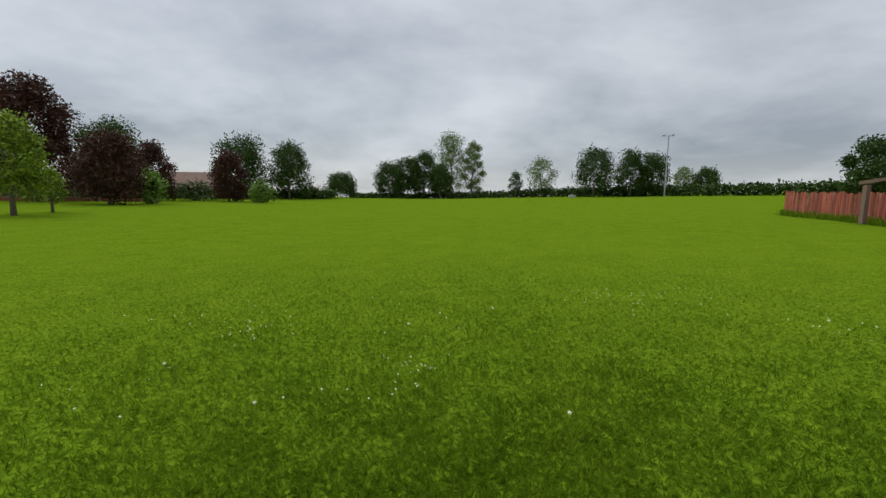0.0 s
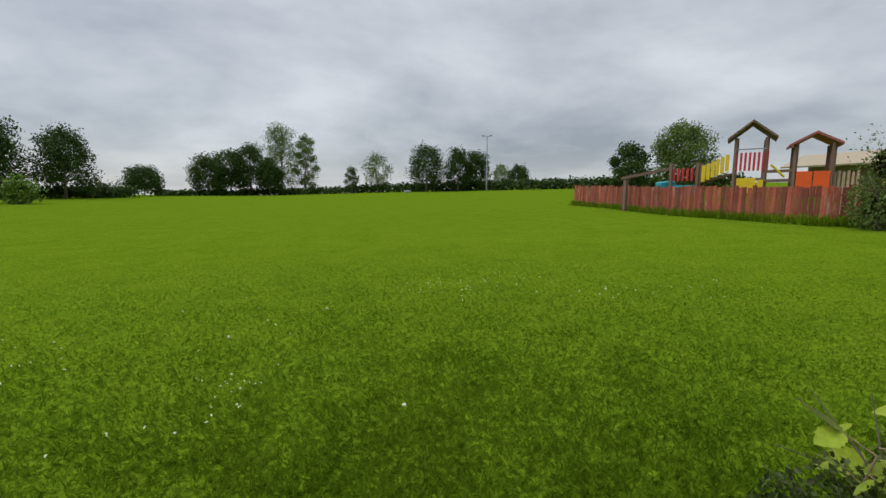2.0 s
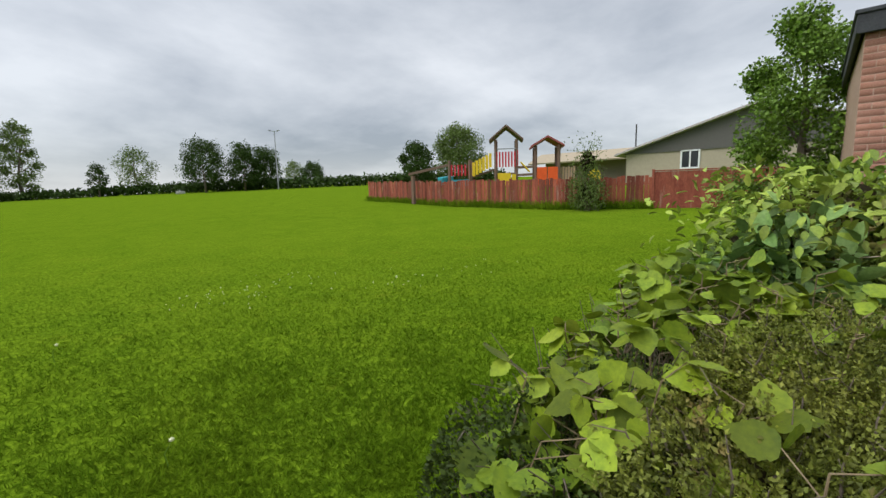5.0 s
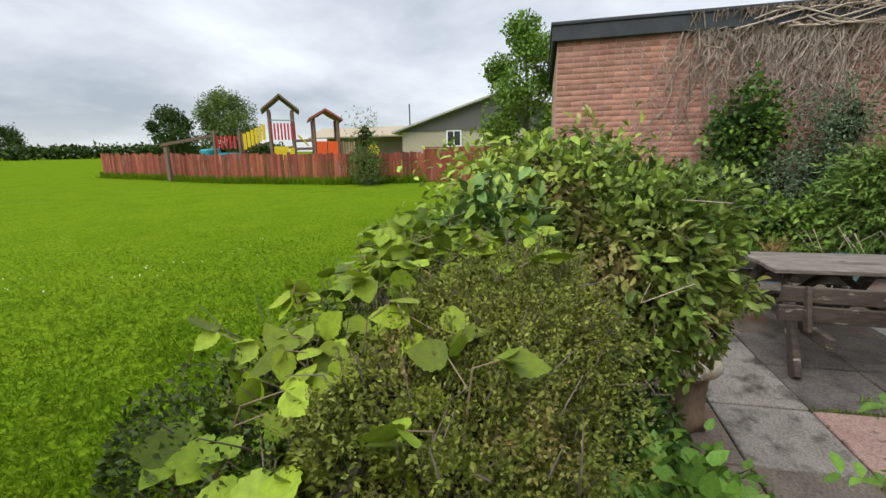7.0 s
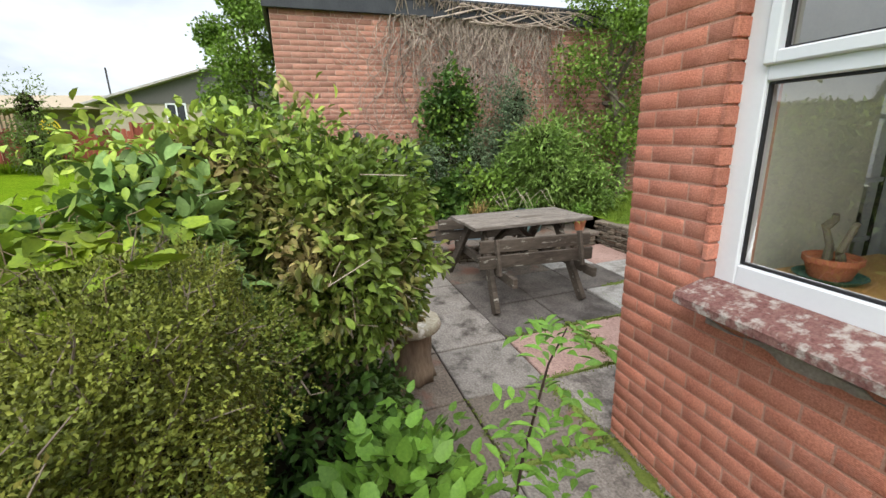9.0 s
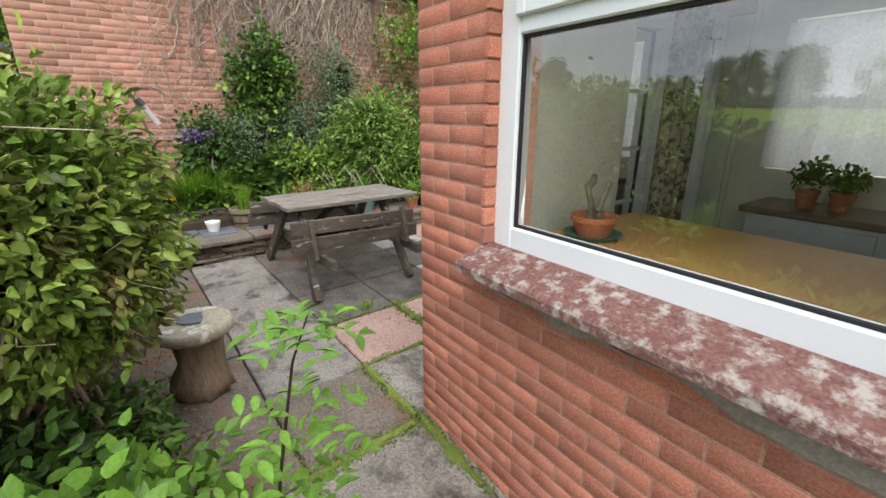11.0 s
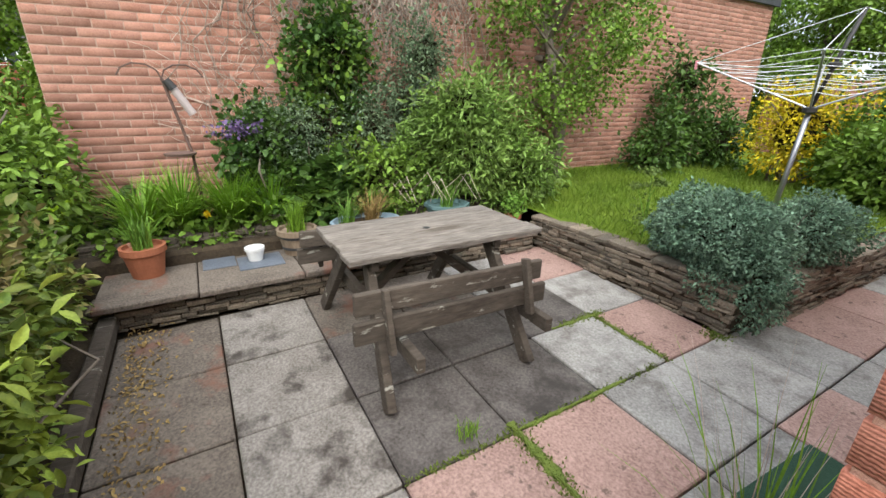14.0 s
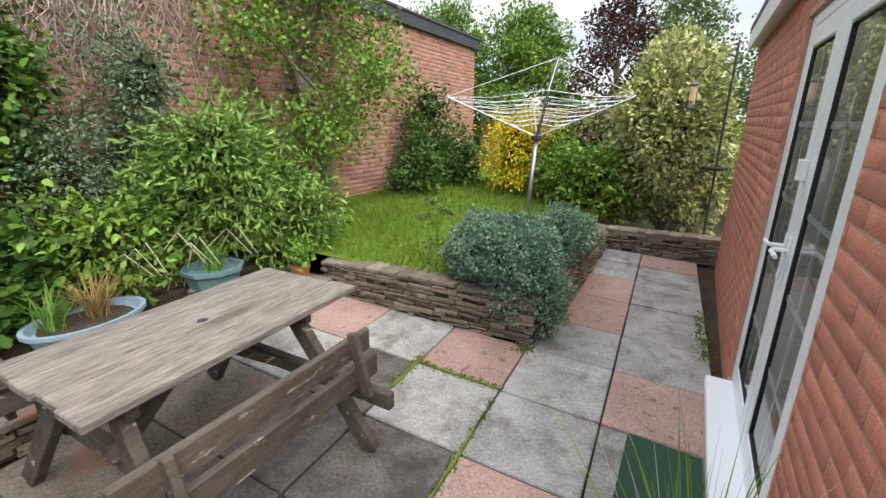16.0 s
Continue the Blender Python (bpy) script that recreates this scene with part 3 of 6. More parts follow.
def brick_face(parent, frame_m, length, z0, z1, material, holes=(), near=(0, 0), limit=300, joint=0.011, proud=0.006, depth=0.03, jitter=0.0025, tilt=0.35, ch=0.004):
    """Stretcher bond over a wall face; frame_m: x along the wall, -y outward. holes: (a0, a1, b0, b1). Near bricks are single parts."""
    course, unit = 0.075, 0.225
    cells = []
    rows = int(round((z1 - z0) / course))
    for r in range(rows):
        zc = z0 + (r + 0.5) * course
        x = -unit / 2 if r % 2 else 0.0
        while x < length - 0.01:
            segs = [(max(0, x), min(length, x + unit))]
            for a0, a1, b0, b1 in holes:
                if b0 < zc < b1:
                    nxt = []
                    for s, e in segs:
                        if e <= a0 or s >= a1:
                            nxt.append((s, e))
                        else:
                            if s < a0:
                                nxt.append((s, a0))
                            if e > a1:
                                nxt.append((a1, e))
                    segs = nxt
            for s, e in segs:
                if e - s > 0.03:
                    cells.append(((s + e) / 2, zc, round(e - s - joint, 3)))
            x += unit
    cells.sort(key=lambda c: math.hypot(c[0] - near[0], (c[1] - near[1])))
    meshes = {}
    vs, fs = [], []
    for k, (xc, zc, w) in enumerate(cells):
        if w not in meshes:
            meshes[w] = brick_box("brick", w, course - joint, depth, material, ch)
        m = frame_m @ pose(xc, -proud + rng.uniform(-jitter, jitter), zc, rng.normal() * tilt, rng.normal() * 0.3, rng.normal() * tilt)
        if k < limit:
            ob = new("brick", meshes[w])
            ob.parent = parent
            ob.matrix_basis = m
        else:
            me = meshes[w]
            b0 = len(vs)
            vs.extend([tuple(m @ v.co) for v in me.vertices])
            fs.extend([tuple(b0 + i for i in p.vertices) for p in me.polygons])
    if vs:
        me = np_mesh("brickwork", vs, fs)
        me.materials.append(material)
        ob = new("brickwork", me)
        ob.parent = parent
        tagged(ob, kind="stuff")


# ---- the house ----
HX, HY, HTURN = 2.50, -1.72, -2.6      # its outer corner and turn
HM = pose(HX, HY, 0, 0, 0, HTURN)       # local: x along the window wall (west is -x), y back along the door wall (-y is south)
WIN = (-1.76, -0.45, 1.02, 2.24)        # window opening: x from, to, z from, to
DOOR = (-2.58, -1.13, 0.06, 2.20)       # door opening along local y
HTOP = 2.40


def hwall(bm, lo, hi):
    return box(bm, lo, hi, 0, HM)


wn_bm = B()
T = 0.26
hwall(wn_bm, (-6, -T, -0.3), (WIN[0], 0, HTOP))
hwall(wn_bm, (WIN[1], -T, -0.3), (0, 0, HTOP))
hwall(wn_bm, (WIN[0], -T, -0.3), (WIN[1], 0, WIN[2]))
hwall(wn_bm, (WIN[0], -T, WIN[3]), (WIN[1], 0, HTOP))
wall_window = setting("wall_north", wn_bm, MORTAR, "red rustic brick house wall with a white window", "wall")
we_bm = B()
hwall(we_bm, (-T, -5.25, -0.3), (0, DOOR[0], HTOP))
hwall(we_bm, (-T, DOOR[1], -0.3), (0, -T, HTOP))
hwall(we_bm, (-T, DOOR[0], DOOR[3]), (0, DOOR[1], HTOP))
hwall(we_bm, (-T, DOOR[0], -0.3), (0, DOOR[1], DOOR[2]))
wall_door = setting("wall_east", we_bm, MORTAR, "red rustic brick house wall with white french doors", "wall")
for nm, lo, hi in (("wall_south", (-0.85, -5.25, -0.3), (-T, -5.0, HTOP)), ("wall_inner", (-0.85, -5.0, -0.3), (-0.65, -2.75, HTOP)), ("wall_west", (-3.85, -2.75, -0.3), (-3.6, -T, HTOP))):
    setting(nm, hwall(B(), lo, hi), MORTAR, "plain brick wall closing the house", "wall")
setting("floor", hwall(B(), (-3.6, -2.62, -0.1), (-T, -T, 0.12)), plain("floor_brown", (0.20, 0.13, 0.08)), "brown floor inside the house", "floor")
setting("ceiling", hwall(B(), (-3.6, -2.62, 2.38), (-T, -T, 2.405)), plain("ceiling_white", (0.75, 0.74, 0.70)), "white ceiling inside the house", "ceiling")
roof = setting("roof", hwall(hwall(B(), (-6.2, -2.85, 2.56), (0.10, 0.10, 2.62)), (-0.95, -5.35, 2.56), (0.10, -2.85, 2.62)), FELT, "flat dark felt house roof", "roof")
soff = setting("trim_soffit", hwall(hwall(B(), (-6.2, -2.83, 2.41), (0.07, 0.07, 2.44)), (-0.95, -5.33, 2.41), (0.07, -2.83, 2.44)), UPVC, "white plastic soffit under the eaves", "trim")
fas = B()
hwall(fas, (0.07, -5.35, 2.38), (0.095, 0.095, 2.56))
hwall(fas, (-6.2, 0.07, 2.38), (0.07, 0.095, 2.56))
setting("trim_fascia", fas, UPVC, "white plastic fascia board along the eaves", "trim")

# window: frame, sashes, panes
def sheet(m, corners):
    bm = B()
    bm.faces.new([bm.verts.new(m @ Vector(c)) for c in corners])
    return bm



def rect_frame(bm, x0, x1, z0, z1, w, y0, y1, m, bev=0.006):
    box(bm, (x0, y0, z0), (x0 + w, y1, z1), bev, m)
    box(bm, (x1 - w, y0, z0), (x1, y1, z1), bev, m)
    box(bm, (x0 + w, y0, z0), (x1 - w, y1, z0 + w), bev, m)
    box(bm, (x0 + w, y0, z1 - w), (x1 - w, y1, z1), bev, m)
    return bm


win = thing("window_1", HM @ Vector((-1.1, -0.1, 1.0)), "white plastic casement window over a lichened sill", "window", kind="structure")
x0, x1, z0, z1 = WIN
ZT = 1.81
FW = 0.098
wf = rect_frame(B(), x0, x1, z0, z1, FW, -0.12, -0.045, HM)
box(wf, (x0 + FW, -0.12, ZT - 0.03), (x1 - FW, -0.045, ZT + 0.03), 0.006, HM)
MX = -1.07
box(wf, (MX - 0.03, -0.12, ZT + 0.03), (MX + 0.03, -0.045, z1 - FW), 0.006, HM)
part("window_frame", wf, UPVC, win)
for nm, a, b, c, d in (("casement", x0 + FW - 0.012, MX - 0.020, ZT + 0.022, z1 - FW + 0.012), ("casement", MX + 0.020, x1 - FW + 0.012, ZT + 0.022, z1 - FW + 0.012)):
    part(nm, rect_frame(B(), a, b, c, d, 0.045, -0.10, -0.025, HM), UPVC, win)
for a, b, c, d in ((x0 + FW, x1 - FW, z0 + FW, ZT - 0.03), (x0 + 0.13, MX - 0.065, ZT + 0.067, z1 - 0.13), (MX + 0.065, x1 - 0.13, ZT + 0.067, z1 - 0.13)):
    part("seal", rect_frame(B(), a, b, c, d, 0.010, -0.075, -0.060, HM, 0.001), RUBBER, win, "black rubber glazing seal")
    pane = part("pane", sheet(HM, [(b - 0.004, -0.075, c + 0.004), (a + 0.004, -0.075, c + 0.004), (a + 0.004, -0.075, d - 0.004), (b - 0.004, -0.075, d - 0.004)]), GLASS, win)
    pane.visible_shadow = False
sill = B()
box(sill, (x0 - 0.04, -0.05, 0.90), (x1 + 0.02, 0.135, 0.955), 0.012, HM)
for v in sill.verts:
    q = HM.inverted() @ v.co
    v.co.z -= 0.36 * max(0, q.y) - 0.086
part("window_sill", sill, SILLM, win, "red painted sill blotched with pale lichen")

CEMENT = mat("cement_patch", (0.34, 0.27, 0.23), (0.46, 0.39, 0.34), scale=9, rough=0.95, bump=0.6, bscale=80)


def smear(bm, x_a, x_b, z_mid, half, seed):
    """A thin ragged coat of cement along the window wall."""
    prev = None
    for i in range(int((x_b - x_a) / 0.02) + 1):
        x = x_a + 0.02 * i
        k = max(0.05, 0.55 + 1.5 * noise.noise((x * 4.0, seed, 0)) + 0.5 * noise.noise((x * 17.0, seed, 1)))
        row = [bm.verts.new(HM @ Vector((x, yy, z_mid + q * half * k + 0.02 * noise.noise((x * 6, seed, 5))))) for q, yy in ((-1, 0.006), (-0.7, 0.0125), (0.7, 0.0125), (1, 0.006))]
        if prev:
            for q in range(3):
                bm.faces.new((prev[q], prev[q + 1], row[q + 1], row[q]))
        prev = row
    return bm


part("cement_patch", smear(B(), x0, x1 - 0.05, 0.862, 0.030, 3.3), CEMENT, wall_window, "grey cement smeared under the sill")

# french doors
fd = thing("door_1", HM @ Vector((0, -1.66, 0.06)), "closed white french doors with small panes", "door", kind="structure")
HD = HM @ pose(0, 0, 0, 0, 0, -90)      # local x: south along the door wall, y: outward
y0, y1, dz0, dz1 = -DOOR[1], -DOOR[0], DOOR[2], DOOR[3]
part("door_frame", rect_frame(B(), y0, y1, dz0, dz1, 0.065, -0.11, -0.02, HD), UPVC, fd)
part("threshold", box(B(), (y0 - 0.06, -0.04, dz0 - 0.05), (y1 - 0.06, 0.13, dz0 + 0.012), 0.008, HD), UPVC, fd, "white plastic door threshold")
ym = (y0 + y1) / 2
for a, b in ((y0 + 0.068, ym - 0.003), (ym + 0.003, y1 - 0.068)):
    leaf = part("door_leaf", rect_frame(B(), a, b, dz0 + 0.07, dz1 - 0.07, 0.10, -0.095, -0.015, HD), UPVC, fd)
    ga, gb2, gc, gd = a + 0.10, b - 0.10, dz0 + 0.17, dz1 - 0.17
    part("seal", rect_frame(B(), ga, gb2, gc, gd, 0.009, -0.04, -0.020, HD, 0.001), RUBBER, leaf, "black glazing seal")
    bars = B()
    box(bars, ((ga + gb2) / 2 - 0.013, -0.038, gc), ((ga + gb2) / 2 + 0.013, -0.032, gd), 0, HD)
    for k in range(1, 5):
        zb = gc + (gd - gc) * k / 5
        box(bars, (ga, -0.038, zb - 0.013), (gb2, -0.032, zb + 0.013), 0, HD)
    part("glazing_bar", bars, UPVC, leaf)
    part("pane", sheet(HD, [(gb2, -0.029, gc), (ga, -0.029, gc), (ga, -0.029, gd), (gb2, -0.029, gd)]), GLASS, leaf).visible_shadow = False
for yy in (ym - 0.045, ym + 0.045):
    hb = B()
    box(hb, (yy - 0.016, -0.015, 0.98), (yy + 0.016, -0.005, 1.20), 0.003, HD)
    sgn = 1 if yy > ym else -1
    tube(hb, [HD @ Vector((yy, -0.01, 1.14)), HD @ Vector((yy, 0.045, 1.14)), HD @ Vector((yy + sgn * 0.03, 0.055, 1.14)), HD @ Vector((yy + sgn * 0.12, 0.05, 1.135))], 0.010, 8)
    part("door_handle", hb, UPVC, fd, "white lever handle")
lk = box(B(), (ym - 0.02, -0.015, 1.44), (ym + 0.02, 0.02, 1.53), 0.005, HD)
part("door_lock", lk, UPVC, fd, "white surface lock")

# inside the window room
room_m = plain("room_wall_green", (0.66, 0.68, 0.56), 0.9)
rb0 = box(B(), (-3.6, -2.75, -0.1), (-2.75, -2.62, HTOP), 0, HM)
box(rb0, (-0.5, -2.75, -0.1), (-0.27, -2.62, HTOP), 0, HM)
box(rb0, (-2.75, -2.75, -0.1), (-0.5, -2.62, 1.16), 0, HM)
box(rb0, (-2.75, -2.75, 2.12), (-0.5, -2.62, HTOP), 0, HM)
setting("room_wall_back", rb0, room_m, "pale green inner room wall with a net-curtained window", "wall")
for ya, yb in ((-2.62, DOOR[0]), (DOOR[1], -0.27)):
    setting("room_wall_side", box(B(), (-0.29, ya, 0.12), (-0.264, yb, 2.38), 0, HM), room_m, "pale green inner room wall", "wall")
setting("room_wall_window", box(B(), (-3.6, -0.29, 0.12), (WIN[0] - 0.03, -0.264, 2.38), 0, HM), room_m, "pale green inner room wall", "wall")
setting("room_reveal", box(box(B(), (-0.262, DOOR[0] - 0.004, 0.12), (-0.112, DOOR[0] + 0.010, 2.19), 0, HM), (-0.262, DOOR[1] - 0.010, 0.12), (-0.112, DOOR[1] + 0.004, 2.19), 0, HM), room_m, "pale green plastered door reveals", "trim")
DESKW = plain("orange_wood", (0.52, 0.30, 0.10), 0.35)
desk = thing("table", HM @ Vector((-1.2, -0.6, 0.12)), "orange-brown wooden table under the window", "table")
part("tabletop", box(B(), (-2.3, -1.15, 0.97), (-0.40, -0.28, 1.01), 0.006, HM), DESKW, desk)
for lx in (-2.2, -0.5):
    for ly in (-1.1, -0.33):
        part("leg", box(B(), (lx - 0.03, ly - 0.03, 0.12), (lx + 0.03, ly + 0.03, 0.97), 0.004, HM), DESKW, desk)
CAB = plain("grey_cabinet", (0.50, 0.55, 0.56), 0.5)
cabn = thing("sideboard", HM @ Vector((-1.7, -2.3, 0.12)), "grey painted sideboard with a wooden top", "sideboard")
part("body", box(B(), (-2.6, -2.58, 0.12), (-0.62, -2.10, 0.93), 0.006, HM), CAB, cabn)
part("top", box(B(), (-2.65, -2.585, 0.93), (-0.58, -2.07, 0.97), 0.006, HM), plain("dark_wood_top", (0.16, 0.11, 0.07), 0.45), cabn)
for k in range(3):
    part("door", box(B(), (-2.57 + k * 0.66, -2.10, 0.17), (-1.95 + k * 0.66, -2.085, 0.90), 0.004, HM), CAB, cabn)
for px, ph in ((-0.85, 0.20), (-1.02, 0.16), (-1.45, 0.22), (-1.95, 0.17)):
    at = HM @ Vector((px, -2.32, 0.97))
    hpz = thing("house_plant", at, "dark leafy house plant in a small terracotta pot", "potted plant", "plants on the sideboard")
    part("pot", lathe(B(), at, [(0.045, 0), (0.06, 0.085), (0.066, 0.087), (0.066, 0.11), (0.056, 0.11)], 14), TERRA, hpz)
    part("foliage", leaves("house_plant_leaves", blob(at + Vector((0, 0, 0.10 + ph / 2)), (0.09, 0.09, ph / 2), 160, 0.9)[0], 0.05, OVAL, 0.5), L_DARK, hpz)
net = B()
for k in range(60):
    xk = -2.75 + k * 0.0385
    yk = -2.60 + 0.012 * math.sin(k * 1.3)
    net.verts.new(HM @ Vector((xk, yk, 1.17)))
    net.verts.new(HM @ Vector((xk, yk, 2.1)))
net.verts.ensure_lookup_table()
# added fill lamp behind the net curtain, brightens the room
skyl = new("window_fill", bpy.data.lights.new("window_fill", "AREA"))
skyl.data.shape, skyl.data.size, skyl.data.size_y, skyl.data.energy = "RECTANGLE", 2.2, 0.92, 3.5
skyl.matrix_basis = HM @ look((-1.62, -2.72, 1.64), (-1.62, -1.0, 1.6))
# added fill lamp inside the front window, unseen from outside
winl = new("window_fill", bpy.data.lights.new("window_fill", "AREA"))
winl.data.shape, winl.data.size, winl.data.size_y, winl.data.energy = "RECTANGLE", 1.1, 0.62, 2.6
winl.matrix_basis = HM @ look((-1.1, -0.135, 1.45), (-1.1, -1.5, 1.25))
for k in range(59):
    net.faces.new([net.verts[i] for i in (2 * k, 2 * k + 2, 2 * k + 3, 2 * k + 1)])
tagged(part("net_curtain", net, mat("white_net", (0.80, 0.82, 0.84), (0.75, 0.77, 0.80), leaf=0.4, rough=0.9, bump=0)), "white pleated net curtain on the back wall", "curtain")
cur = B()
for k in range(24):
    yk = -1.38 - k * 0.018
    xk = -0.36 + 0.025 * math.sin(k * 1.5)
    cur.verts.new(HM @ Vector((xk, yk, 0.14)))
    cur.verts.new(HM @ Vector((xk, yk, 2.2)))
cur.verts.ensure_lookup_table()
for k in range(23):
    cur.faces.new([cur.verts[i] for i in (2 * k, 2 * k + 2, 2 * k + 3, 2 * k + 1)])
tagged(part("patterned_curtain", cur, mat("curtain_pattern", (0.32, 0.29, 0.23), (0.26, 0.24, 0.19), scale=5, bump=0.1, c3=(0.06, 0.05, 0.04), s3=22, t3=0.5, w3=0.03)), "cream curtain with dark leafy pattern, drawn aside", "curtain")
cactus = thing("potted_cactus", HM @ Vector((-0.58, -0.52, 1.01)), "bare succulent in a terracotta pot on a green saucer", "potted plant")
cb = HM @ Vector((-0.58, -0.52, 1.01))
part("saucer", lathe(B(), cb, [(0.10, 0.0), (0.125, 0.022), (0.12, 0.022), (0.098, 0.008)]), plain("green_saucer", (0.03, 0.13, 0.10), 0.35), cactus)
part("pot", lathe(B(), cb, [(0.07, 0.010), (0.092, 0.075), (0.10, 0.077), (0.10, 0.10), (0.088, 0.10), (0.084, 0.08)]), TERRA, cactus, smooth=False)
part("stalk", stems([(cb + Vector((-0.03, 0, 0.08)), cb + Vector((-0.06, 0.01, 0.25))), (cb + Vector((0.02, 0, 0.08)), cb + Vector((0.05, 0, 0.22))), (cb + Vector((0.05, 0, 0.21)), cb + Vector((0.02, 0, 0.27)))], 0.018, 0.012, 7), plain("cactus_brown", (0.14, 0.13, 0.09), 0.8), cactus)

# ---- the outbuilding ----
OX, OY0, OY1, OTOP = 7.40, -0.05, -11.4, 3.30
ob_w = box(B(), (OX, OY1, -0.3), (OX + 3.6, OY0, OTOP))
wall_out = setting("wall_outbuilding", ob_w, MORTAR_FAR, "long orange-red brick outbuilding wall", "wall")
setting("roof_outbuilding", box(B(), (OX - 0.10, OY1 - 0.1, OTOP + 0.19), (OX + 3.7, OY0 + 0.1, OTOP + 0.24), 0.01), FELT, "flat black felt roof of the outbuilding", "roof")
fo = box(B(), (OX - 0.08, OY1 - 0.08, OTOP - 0.01), (OX - 0.03, OY0 + 0.08, OTOP + 0.19), 0.006)
box(fo, (OX - 0.03, OY0 + 0.03, OTOP - 0.01), (OX + 3.65, OY0 + 0.08, OTOP + 0.19), 0.006)
setting("trim_outbuilding", fo, FELT, "black felted fascia of the outbuilding", "trim")

# ---- raised beds and dry-stone walls ----
def stone_wall(name, a, b, z0, h, label, thick=0.22, cap=True, limit=110, seed=3):
    """Thin slate courses laid dry along a line from a to b; each stone is a part."""
    r = random.Random(seed)
    a, b = Vector((*a, 0)), Vector((*b, 0))
    d = (b - a).normalized()
    n = Vector((-d.y, d.x, 0))
    L = (b - a).length
    t = thing(name, ((a + b) / 2) + Vector((0, 0, z0)), label, "wall", kind="structure")
    core = beam(B(), a + Vector((0, 0, z0 + h / 2 - 0.02)), b + Vector((0, 0, z0 + h / 2 - 0.02)), thick * 0.8, h - 0.05, 0)
    part("core", core, SOIL, t)
    z, count, rest = z0, 0, B()
    while z < z0 + h - 0.01:
        ch = r.uniform(0.018, 0.042)
        x = -r.uniform(0, 0.2)
        while x < L:
            w = r.uniform(0.07, 0.25)
            s, e = max(0, x), min(L, x + w - 0.006)
            if e - s > 0.03:
                m = Matrix((d, n, Vector((0, 0, 1)))).transposed().to_4x4()
                m.translation = a + d * ((s + e) / 2) + Vector((0, 0, z + ch / 2))
                m = m @ pose(0, 0, 0, r.gauss(0, 1.6), r.gauss(0, 1.3), r.gauss(0, 3.0))
                j = r.uniform(-0.024, 0.020)
                bm = rest if count >= limit else B()
                box(bm, (-(e - s) / 2, -thick / 2 + j, -ch / 2 + 0.003), ((e - s) / 2, thick / 2 + j, ch / 2 - 0.003), 0.005 if count < limit else 0, m)
                if count < limit:
                    part("stone", bm, STONE, t)
                count += 1
            x += w
        z += ch
    if count > limit:
        tagged(part("stonework", rest, STONE, t), kind="stuff")
    else:
        rest.free()
    return t


def zavg(x, y):
    return gz(x, y) - 0.03


stone_wall("ledge_wall", (5.66, -4.0), (5.80, -0.30), zavg(5.7, -2), 0.20, "low dry-laid slate ledge wall", seed=1, limit=150)
stone_wall("bed_wall", (6.36, -3.9), (6.46, -0.2), 0.12, 0.34, "dry-laid slate wall holding the flower bed", seed=2, limit=100)
stone_wall("lawn_wall", (3.66, -4.24), (5.72, -4.20), zavg(4.6, -4.2), 0.37, "dry-laid slate wall holding the lawn", seed=4, limit=170)
stone_wall("lawn_side_wall", (3.62, -7.0), (3.70, -4.35), zavg(3.7, -5.5), 0.36, "dry-laid slate wall beside the paving", seed=5, limit=120)
stone_wall("end_wall", (2.2, -7.16), (3.72, -7.16), zavg(3, -7), 0.30, "low dark dry-laid stone wall at the end", seed=6, limit=60)
led = thing("ledge_paving", (6.05, -2, 0.2), "stone paving slabs on the low ledge", "paving", kind="structure")
ly = -0.35
while ly > -4.0:
    w = rng.uniform(0.55, 0.75)
    part("slab", box(B(), (5.56 + 0.02 * rng.normal(), max(ly - w, -4.05) + 0.008, zavg(5.7, -2) + 0.20), (6.30, ly, zavg(5.7, -2) + 0.245), 0.008), SLAB_BROWN, led)
    ly -= w
setting("bed_soil", box(B(), (6.2, -4.2, 0.0), (7.4, 0.25, 0.40), 0.03), SOIL, "dark soil of the flower bed", "soil")
lw = B()
LX, LY = np.linspace(3.7, 7.4, 20), np.linspace(-11.4, -4.2, 36)
grid = [[lw.verts.new((x, y, 0.36 + 0.035 * (x - 4) - 0.02 * (y + 4.2) * 0.6 + 0.03 * noise.noise((x, y, 0)))) for x in LX] for y in LY]
for r0, r1 in zip(grid, grid[1:]):
    for k in range(len(LX) - 1):
        lw.faces.new((r0[k], r0[k + 1], r1[k + 1], r1[k]))
setting("lawn", lw, LAWN, "small rough green lawn on the raised bed", "lawn")


def lawn_z(x, y):
    return 0.36 + 0.035 * (x - 4) - 0.012 * (y + 4.2)


n = 26000
xs, ys = rng.uniform(3.75, 7.2, n), rng.uniform(-9.5, -4.25, n)
tagged(part("lawn_grass", leaves("lawn_blades", np.stack([xs, ys, lawn_z(xs, ys) - 0.01], 1), 0.085, BLADE, 0.09, np.array((0, 0, 0.9)), 0.3, 0.6), mat("lawn_blades", (0.11, 0.20, 0.015), (0.18, 0.26, 0.03), scale=1.5, rough=0.7, bump=0, isl=0.3, leaf=0.3)), "uneven green grass of the small lawn", "grass", kind="stuff")
kerb = box(B(), (2.55, -0.46, -0.1), (5.7, -0.36, 0.0), 0.012)
for v in kerb.verts:
    v.co.z += gz(v.co.x, -0.4) + 0.14 + 0.01 * noise.noise(v.co * 4)
setting("kerb_timber", kerb, WOOD_DARK, "weathered timber edging beside the hedge", "edging")
setting("hedge_soil", box(B(), (0.9, -0.40, -0.2), (7.4, 1.0, 0.10), 0.05), SOIL, "dark soil under the hedge", "soil")

